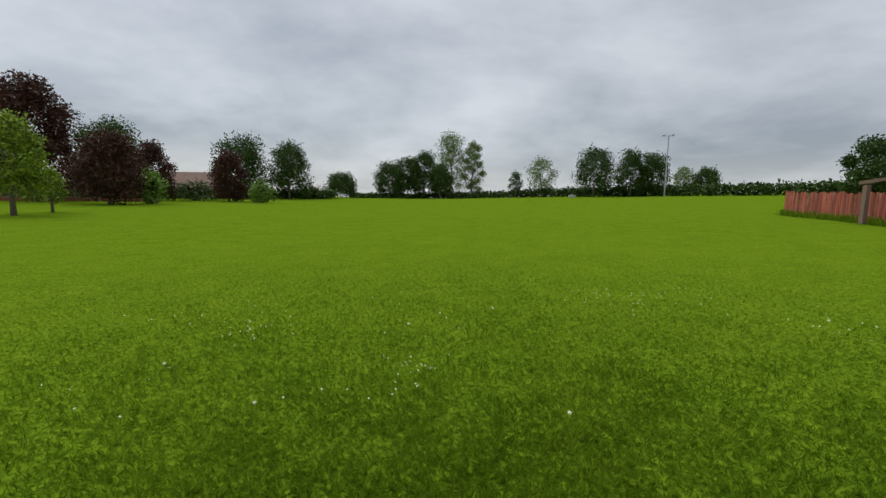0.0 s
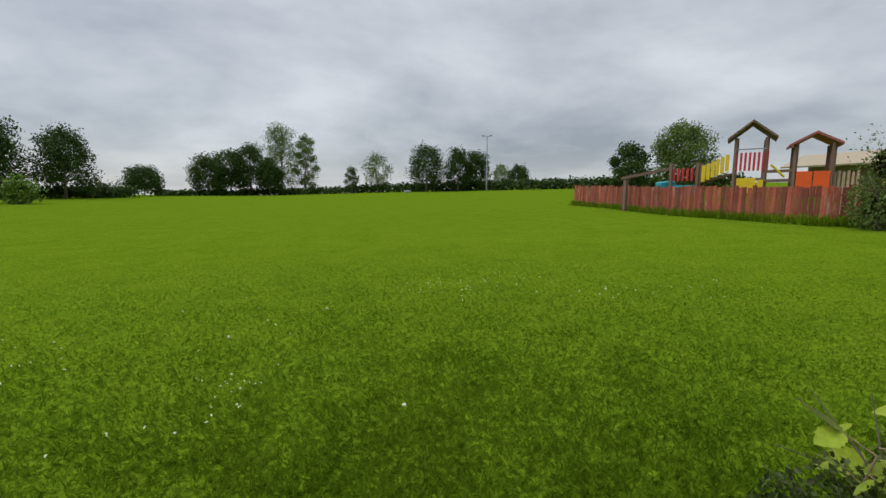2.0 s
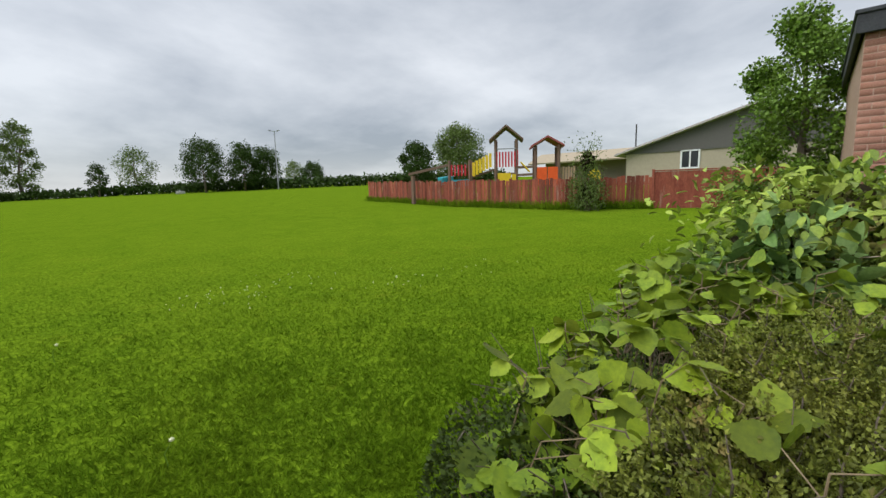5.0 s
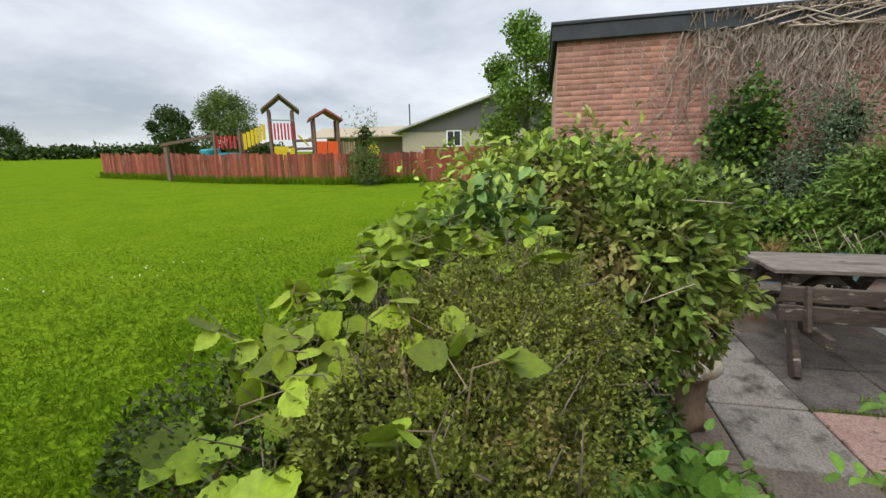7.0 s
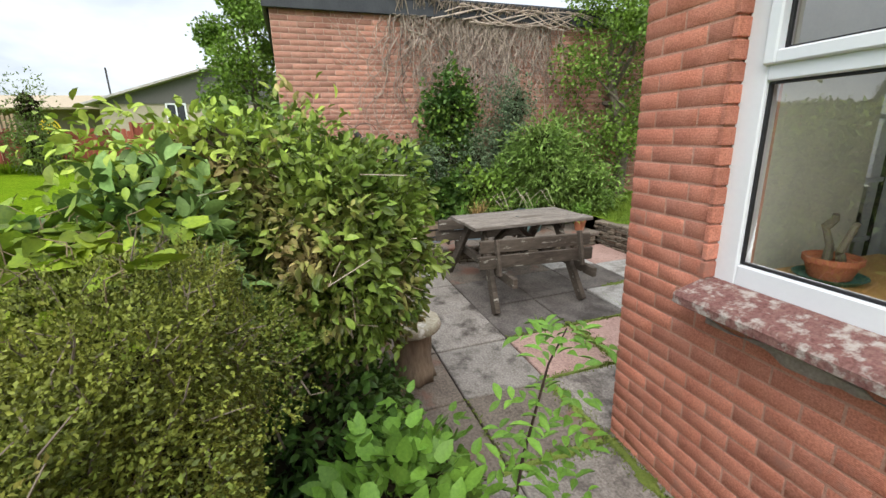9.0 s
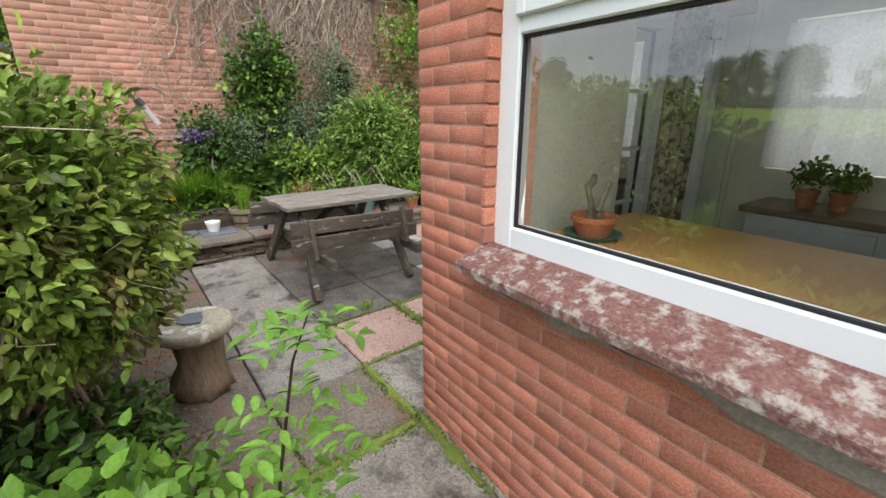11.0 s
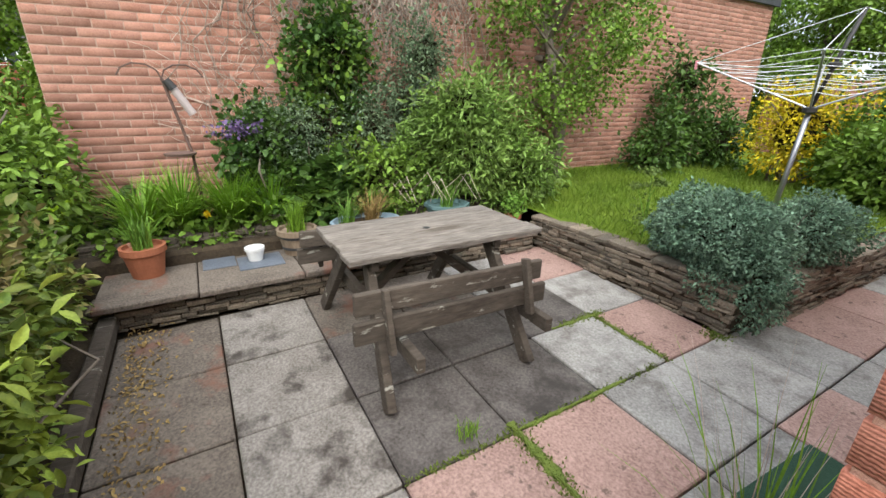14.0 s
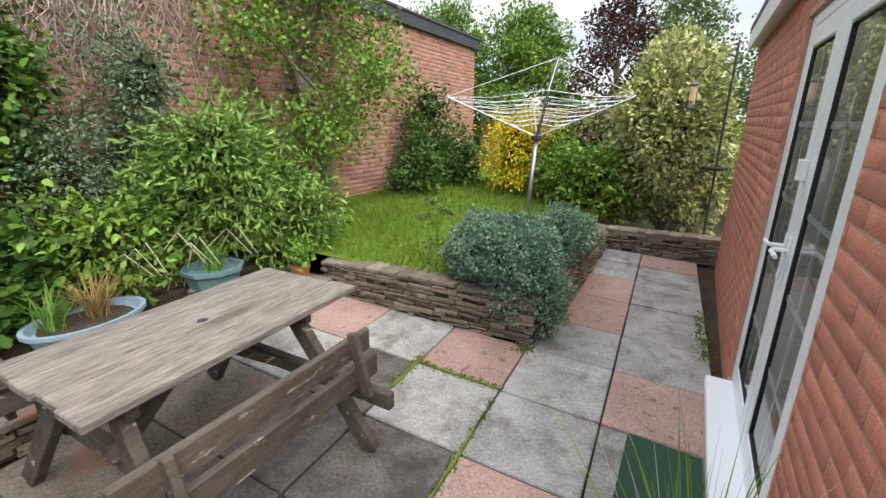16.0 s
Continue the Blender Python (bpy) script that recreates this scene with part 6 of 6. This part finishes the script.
for x in (3.4, 5.5):
    part("post", beam(B(), (x, -9.32, 0.3), (x, -9.32, 1.05), 0.1, 0.1, 0.01), WOOD, sl)
shrub("side_hedge", (0.2, -10.0, -0.1), "green hedge past the house end", [blob((0.8, -9.8, 0.9), (1.3, 0.8, 1.1), 4000, 0.6), blob((4.6, -10.5, 1.0), (1.6, 0.8, 1.2), 4500, 0.6)], 0.1, L_DARK, OVAL, 0.5, 0.4, 0.03)
# ---- creeper on the outbuilding ----
cr = thing("dead_creeper", (7.37, -3.2, 0.4), "bare brown creeper stems spreading over the brick wall", "creeper")
cb2 = B()
rr2 = random.Random(11)
for k in range(420):
    y = rr2.triangular(-4.7, -1.5, -3.0)
    z = 3.3 + (0.2 if rr2.random() < 0.35 else 0)
    x = OX - 0.03 - rr2.random() * 0.07 - (0.07 if z > 3.35 else 0)
    pts3 = [(x, y, z)]
    steps = rr2.randint(4, 13)
    dy = rr2.gauss(0, 0.05)
    for q in range(steps):
        dy = dy * 0.3 + rr2.gauss(0, 0.085)
        y += dy
        z -= rr2.uniform(0.04, 0.24)
        pts3.append((OX - 0.025 - rr2.random() * 0.05, y, z))
    r0 = rr2.uniform(0.004, 0.010)
    tube(cb2, pts3, [r0 * (1 - 0.6 * i / steps) for i in range(steps + 1)], 4, False)
part("hanging_stem", cb2, TWIG_DARK, cr)["kind"] = "stuff"
cb2 = B()
for k in range(190):
    y, z = rr2.uniform(-2.9, -1.0), rr2.uniform(1.0, 3.0)
    pts3 = [(OX - 0.02, y, z)]
    for q in range(5):
        y += rr2.gauss(0.03, 0.07)
        z += rr2.uniform(0.0, 0.14)
        pts3.append((OX - 0.018 - rr2.random() * 0.01, y, z))
    tube(cb2, pts3, [0.004 * (1 - 0.12 * i) for i in range(6)], 4, False)
part("tendril", cb2, TWIG, cr)["kind"] = "stuff"
for k in range(26):
    y = rr2.uniform(-4.6, -2.0)
    L = rr2.uniform(0.5, 1.3)
    pts3 = [(OX - 0.10 - rr2.random() * 0.04, y - L * f, 3.36 + 0.12 * math.sin(3 * f + k) - 0.05 * f) for f in (0, 0.25, 0.5, 0.75, 1)]
    part("branch", tube(B(), pts3, [0.010, 0.009, 0.007, 0.006, 0.003], 5, False), TWIG, cr)

# ---- bed plants, tubs and small things ----
def strap_tuft(bm_pts, at, n, length, spread, material, parent, width=0.012):
    """Arching strap leaves from one crown."""
    bm = B()
    for k in range(n):
        a, s = rng.uniform(0, 6.283), rng.uniform(0.25, 1.0) * spread
        L = length * rng.uniform(0.65, 1.1)
        d, sd = Vector((math.cos(a), math.sin(a), 0)), Vector((-math.sin(a), math.cos(a), 0))
        b0 = Vector(at) + Vector((rng.normal() * 0.03, rng.normal() * 0.03, 0))
        prev = None
        for i in range(5):
            f = i / 4
            p = b0 + d * (s * L * f ** 1.4) + Vector((0, 0, L * (f - 0.55 * s * f ** 2.4)))
            w = width * (1 - f ** 2 * 0.93)
            cur2 = (bm.verts.new(p - sd * w), bm.verts.new(p + sd * w))
            if prev:
                bm.faces.new((prev[0], prev[1], cur2[1], cur2[0]))
            prev = cur2
    return part("leaves", bm, material, parent)


for x, y, n in ((6.56, -1.30, 260), (6.65, -0.90, 220), (6.55, -0.62, 160), (6.5, -1.62, 240)):
    tl = thing("day_lily", (x, y, 0.39), "clump of arching green strap leaves", "plant", "lily clumps")
    strap_tuft(None, (x, y, 0.38), n, 0.78, 0.95, L_FLAX, tl, 0.010)
gt = thing("chives", (6.08, -1.75, LZ + 0.18), "upright green chives growing in the half barrel", "plant")
strap_tuft(None, (6.08, -1.75, LZ + 0.17), 170, 0.33, 0.35, L_FLAX, gt, 0.004)
pl = thing("pot_plant", (6.09, -0.64, LZ + 0.205), "straggly green plant in the terracotta pot", "plant")
strap_tuft(None, (6.09, -0.64, LZ + 0.195), 60, 0.34, 0.7, L_FRESH, pl, 0.006)
df = thing("yellow_flower", (6.42, -1.12, 0.4), "single bright yellow poppy flower", "flower")
part("stalk", stems([((6.42, -1.12, 0.4), (6.35, -1.10, 0.62))], 0.003, 0.002, 4), L_FLAX, df)
part("bloom", leaves("petals", np.tile(np.array((6.35, -1.10, 0.62)), (9, 1)), 0.045, OVAL, 0.9, np.array((0, 0, 0.6)), 0.3), L_YELLOW, df)
pfl = thing("purple_blooms", (6.65, -1.45, 1.22), "small purple flowers on the shrub", "flower")
part("petals", leaves("petals", blob((6.62, -1.45, 1.30), (0.12, 0.22, 0.08), 260, 0.9)[0], 0.03, OVAL, 0.7), L_PURPLE, pfl)["kind"] = "stuff"
for sx, sy, sw2, sh in ((5.98, -1.42, 0.34, 0.30), (6.02, -1.85, 0.28, 0.26), (6.12, -1.12, 0.24, 0.3)):
    tagged(part("roof_slate", box(B(), (sx - sh / 2, sy - sw2 / 2, LZ + 0.001), (sx + sh / 2, sy + sw2 / 2, LZ + 0.010), 0.002), SLATE), "blue-grey roof slate lying on the ledge", "slate", "loose slates")
for ob in [o for o in scene.objects if o.name.split(".")[0] == "white_pot"]:
    ob.location.z += 0.011
POND = plain("pale_blue_tub", (0.25, 0.34, 0.40), 0.5)
tubs = thing("blue_pond_tub", (5.98, -2.35, LZ), "pale blue plastic tub with dry grasses", "tub")
tb = lathe(B(), (0, 0, 0), [(0.26, 0), (0.33, 0.20), (0.36, 0.21), (0.36, 0.235), (0.33, 0.235), (0.30, 0.19)], 28)
bmesh.ops.transform(tb, matrix=Matrix.Translation((6.0, -2.35, LZ)) @ Matrix.Diagonal((0.66, 0.9, 1, 1)), verts=tb.verts)
part("tub", tb, POND, tubs)
part("soil", lathe(B(), (6.0, -2.35, LZ + 0.19), [(0.245, 0), (0.245, 0.006), (0.1, 0.012)], 20), SOIL, tubs)
dg = thing("dry_grass", (6.0, -2.35, LZ + 0.19), "straw-brown dry grass in the tub", "plant")
strap_tuft(None, (6.02, -2.42, LZ + 0.18), 130, 0.42, 0.9, L_DRY, dg, 0.003)
strap_tuft(None, (6.05, -2.2, LZ + 0.18), 60, 0.4, 0.9, L_FRESH, dg, 0.004)
GT = plain("grey_green_tub", (0.13, 0.22, 0.22), 0.5)
g2 = thing("green_trough", (6.05, -3.2, LZ), "grey-green plastic trough planter", "planter")
gb4 = lathe(B(), (0, 0, 0), [(0.15, 0), (0.21, 0.26), (0.235, 0.26), (0.235, 0.29), (0.21, 0.29), (0.20, 0.25)], 8)
bmesh.ops.transform(gb4, matrix=Matrix.Translation((6.02, -3.22, LZ)) @ Matrix.Rotation(radians(22.5), 4, "Z"), verts=gb4.verts)
part("trough", gb4, GT, g2)
gp2 = thing("trough_plant", (6.05, -3.2, LZ + 0.25), "green grassy plant in the trough", "plant")
strap_tuft(None, (6.02, -3.22, LZ + 0.25), 70, 0.32, 0.8, L_FRESH, gp2, 0.004)
pot("terracotta_pot", (5.75, -3.86, LZ), 0.085, 0.15, TERRA, "small terracotta pot on the ledge")
sp2 = thing("pot_plant", (5.75, -3.86, LZ + 0.13), "small green plant in a terracotta pot", "plant")
part("foliage", leaves("pot_leaves", blob((5.75, -3.86, LZ + 0.26), (0.14, 0.14, 0.14), 260, 0.9)[0], 0.045, OVAL, 0.5), L_FRESH, sp2)
shrub("low_green_plant", (6.5, -2.75, 0.38), "bushy fresh green plant in the bed", [blob((6.42, -2.75, 0.78), (0.34, 0.45, 0.42), 2600, 0.8, 0.4)], 0.06, L_MID, OVAL, 0.5, 0.5, 0.008, k_stems=16)
dt = thing("dry_branch", (6.3, -2.9, 0.4), "bleached bare arching branch lying in the bed", "branch")
for k in range(8):
    q = Vector((6.4 - 0.03 * k, -2.55 - 0.11 * k, 0.4))
    part("stem", tube(B(), [q, q + Vector((-0.10, -0.05, 0.30)), q + Vector((-0.25, -0.14 + 0.05 * (k % 3), 0.40 + 0.03 * (k % 4))), q + Vector((-0.42, -0.22 + 0.08 * (k % 3), 0.24))], [0.006, 0.005, 0.004, 0.002], 5), TWIG, dt)

# shepherd hook with feeder on the bed
hk = thing("garden_hook", (6.78, -1.05, 0.38), "rusty garden hook stand with a hanging plastic feeder", "garden hook")
RUST = plain("rusty_iron", (0.17, 0.11, 0.09), 0.8, 0.3, 0.3)
part("pole", tube(B(), [(6.75, -1.09, 0.35), (6.75, -1.07, 1.1), (6.76, -0.95, 1.70)], 0.012, 6), RUST, hk)
for s in (-1, 1):
    part("hook", tube(B(), [Vector((6.76, -0.95, 1.70)) + Vector((0, s * 0.30 * (1 - math.cos(a)) / 2, 0.11 * math.sin(a))) for a in (0, 0.6, 1.2, 1.8, 2.4, 3.0)], 0.007, 5), RUST, hk)
part("dish", lathe(B(), (6.70, -0.98, 1.08), [(0.02, 0), (0.12, 0.012), (0.125, 0.03), (0.118, 0.03)], 16), RUST, hk)
part("feeder", tube(B(), [(6.74, -1.00, 1.66), (6.74, -1.02, 1.62), (6.72, -1.13, 1.42)], [0.02, 0.032, 0.034], 10), plain("clear_plastic", (0.45, 0.38, 0.36), 0.3), hk, "cloudy plastic feeder tube")
part("feeder_cap", tube(B(), [(6.74, -0.975, 1.69), (6.74, -1.02, 1.62)], [0.03, 0.04], 10), BLACK, hk, "black feeder cap")

# bird feeder pole at the garden end
bp2 = thing("bird_feeder_pole", (2.50, -7.5, 0.3), "black bird-feeder pole with a hanging seed tube", "bird feeder")
part("pole", tube(B(), [(2.40, -7.52, 0.2), (2.40, -7.53, 2.5), (2.40, -7.53, 2.6)], [0.015, 0.015, 0.004], 6), BLACK, bp2)
part("arm", tube(B(), [(2.40, -7.53, 2.2), (2.62, -7.54, 2.36), (2.78, -7.55, 2.18)], 0.007, 5), BLACK, bp2)
part("seed_tube", tube(B(), [(2.78, -7.55, 1.84), (2.78, -7.55, 2.08)], 0.04, 10), plain("seed", (0.62, 0.42, 0.28), 0.6), bp2, "clear tube full of seed")
for z in (1.82, 2.09):
    part("cap", lathe(B(), (2.78, -7.55, z), [(0.05, 0), (0.055, 0.02), (0.03, 0.05)], 12), plain("blue_grey_cap", (0.10, 0.14, 0.17)), bp2)
part("tray", lathe(B(), (2.42, -7.45, 1.10), [(0.03, 0), (0.14, 0.01), (0.15, 0.04), (0.14, 0.04)], 16), BLACK, bp2, "black wire tray")

# door mat and sedge by the doors
dm = box(B(), (0.14, -1.74, 0.0), (0.50, -1.10, 0.014), 0.004, HM @ pose(0, 0, gz(2.75, -3.3) + 0.004, 0, -2.0, 0))
tagged(part("door_mat", dm, mat("green_mat", (0.02, 0.06, 0.035), (0.035, 0.085, 0.05), scale=30, rough=0.9, bump=0.8, bscale=150)), "dark green ribbed door mat on the slabs", "door mat")
sd2 = thing("sedge_plant", (2.72, -2.35, gz(2.7, -2.3)), "drooping sedge with thin nodding stalks by the wall", "plant")
strap_tuft(None, (2.70, -2.38, gz(2.7, -2.3)), 60, 0.95, 0.65, L_FLAX, sd2, 0.004)
strap_tuft(None, (2.74, -2.30, gz(2.7, -2.3)), 26, 1.15, 0.5, TWIG, sd2, 0.002)

# ash seedling
ash = thing("ash_seedling", (1.92, -0.74, -0.02), "young ash seedling with compound leaves", "seedling")
part("stalk", tube(B(), [(1.93, -0.73, -0.05), (1.91, -0.80, 0.55), (1.87, -0.86, 0.92), (1.84, -0.90, 1.05)], [0.007, 0.006, 0.004, 0.002], 6), plain("dark_stalk", (0.05, 0.03, 0.025)), ash)
ap, ao = [], []
for zc, m2 in ((1.03, 6), (0.80, 5), (0.62, 6), (0.45, 6)):
    for k in range(m2):
        a = 6.283 * k / m2 + zc * 9
        base_p = np.array((1.90 - 0.05 * zc, -0.76 - 0.13 * zc, zc))
        d = np.array((math.cos(a), math.sin(a), 0.15))
        L = 0.13 + 0.13 * (1.05 - zc)
        for q in range(1, 5):
            p = base_p + d * L * q / 4 + np.array((0, 0, -0.10 * L * q))
            for s in (-1, 1):
                ap.append(p)
                ao.append(np.array((-math.sin(a), math.cos(a), -0.1)) * s + d * 0.5)
part("leaves", leaves("leaflets", np.array(ap), 0.06, OVAL, 0.42, np.array(ao) * 2.5, 0.75), L_FRESH, ash)

# grass tuft, fallen leaves, daisies
tf = thing("grass_tuft", (3.78, -2.22, gz(3.8, -2.2)), "small bright green grass tuft in a joint", "grass tuft")
strap_tuft(None, (3.80, -2.06, gz(3.8, -2.06) - 0.01), 60, 0.10, 0.6, L_FLAX, tf, 0.003)
n = 950
lx, ly2 = np.concatenate([rng.normal(4.9, 0.5, n // 2), rng.uniform(2.6, 5.6, n - n // 2)]), np.concatenate([-0.62 + np.abs(rng.normal(0, 0.12, n // 2)) * -1 + 0.1, rng.uniform(-0.75, -0.48, n - n // 2)])
tagged(part("fallen_leaves", leaves("litter", np.stack([lx, ly2, gz(lx, ly2) + 0.006], 1), 0.024, OVAL, 0.5, None, 0.9, 0.5, 0.6), L_DRY), "dry brown fallen leaves along the edging", "leaves", kind="stuff")
dp = []
for cx, cy, k, s in ((-1.9, 5.2, 26, 0.35), (0.1, 4.1, 16, 0.25), (3.7, 6.6, 40, 0.6), (2.9, 6.3, 14, 0.4), (-3.0, 5.6, 12, 0.5), (5.0, 5.2, 10, 0.6), (6.3, 4.6, 14, 0.6), (-0.4, 3.6, 10, 0.3), (0.6, 6.0, 12, 1.2), (-2.5, 3.6, 8, 0.6)):
    dp.append(np.stack([rng.normal(cx, s, k), rng.normal(cy, s * 0.6, k)], 1))
dp = np.concatenate(dp)
dz = np.array([fz(x, y) + 0.05 + 0.05 * rng.uniform() for x, y in dp])
tagged(part("daisies", leaves("daisy_petals", np.repeat(np.column_stack([dp, dz]), 5, 0), 0.013, OVAL, 0.8, None, 0.8), L_WHITE), "small white daisies scattered in the grass", "flowers", kind="stuff")
for x, y in ((0.0, 5.0), (1.05, 5.6), (4.9, 5.0), (-2.1, 3.9), (-1.0, 3.2), (1.25, 3.0)):
    dc = thing("dandelion_stalk", (x, y, fz(x, y)), "pale dandelion stalk standing in the grass", "flower", "dandelion stalks")
    part("stalk", stems([((x, y, fz(x, y) - 0.01), (x + 0.03, y, fz(x, y) + 0.16))], 0.004, 0.003, 4), L_FLAX, dc)
    part("head", lathe(B(), (x + 0.03, y, fz(x, y) + 0.155), [(0.004, 0), (0.014, 0.008), (0.014, 0.018), (0.004, 0.026)], 8), L_WHITE, dc)
um = thing("umbel_plant", (4.69, -4.5, lawn_z(4.69, -4.5)), "pale green umbel plant on the lawn edge", "plant")
part("stalk", stems([((4.69, -4.5, 0.36), (4.70, -4.5, 1.0)), ((4.69, -4.5, 0.6), (4.60, -4.48, 0.92)), ((4.69, -4.5, 0.55), (4.82, -4.5, 0.85))], 0.006, 0.003, 5, 0.05), L_FRESH, um)
part("umbel", leaves("umbels", np.concatenate([blob(c, (0.09, 0.09, 0.03), 120, 0.9)[0] for c in ((4.70, -4.5, 1.0), (4.60, -4.48, 0.92), (4.82, -4.5, 0.85))] + [blob((4.7, -4.45, 0.6), (0.15, 0.12, 0.2), 140, 0.9)[0]]), 0.028, OVAL, 0.6), L_TREE2, um)["kind"] = "stuff"

# old fence rail inside the hedge
rl = thing("old_rail", (1.3, 0.4, 0.1), "weathered grey timber rail inside the hedge", "rail")
part("rail", beam(B(), (1.10, 0.36, 1.215), (1.60, 0.42, 1.285), 0.020, 0.035, 0.005), WOOD, rl)
part("post", beam(B(), (1.60, 0.42, 0.1), (1.61, 0.42, 1.30), 0.035, 0.03, 0.006), WOOD, rl)

# ---- brick pieces, last ----
FN = HM @ pose(0.012, 0, 0, 0, 0, 180)
brick_face(wall_window, FN, 6.0, -0.09, 2.385, BRICK, ((-WIN[1] + 0.012, -WIN[0] + 0.012, 0.905, WIN[3]), (-WIN[1] - 0.02, -WIN[0] + 0.06, 0.905, 0.98)), (0.7, 1.0), 300, 0.010, 0.0022, 0.035, 0.0008, 0.10, 0.0018)
FE = HM @ pose(0, -5.25, 0, 0, 0, 90)
brick_face(wall_door, FE, 5.25, -0.09, 2.385, BRICK, ((DOOR[0] + 5.25, DOOR[1] + 5.25, DOOR[2] - 0.06, DOOR[3]),), (5.0, 1.1), 300, 0.010, 0.0022, 0.035, 0.0008, 0.10, 0.0018)
FO = pose(OX, OY0, 0, 0, 0, -90)
brick_face(wall_out, FO, OY0 - OY1, 0.30, OTOP, BRICK_FAR, (), (2.0, 2.2), 300, proud=0.0045, depth=0.03, jitter=0.0015, tilt=0.2, ch=0.003)
# window reveal bricks: ends showing in the jambs
for side, xx in ((1, WIN[1]), (-1, WIN[0])):
    for r in range(17):
        zc = -0.09 + (14 + r + 0.5) * 0.075
        if WIN[2] < zc < WIN[3]:
            ob = part("brick", box(B(), (xx - side * 0.012 if side < 0 else xx - 0.012, -0.05, zc - 0.0325), (xx + 0.012, 0.012, zc + 0.0325), 0.003, HM), BRICK, wall_window)
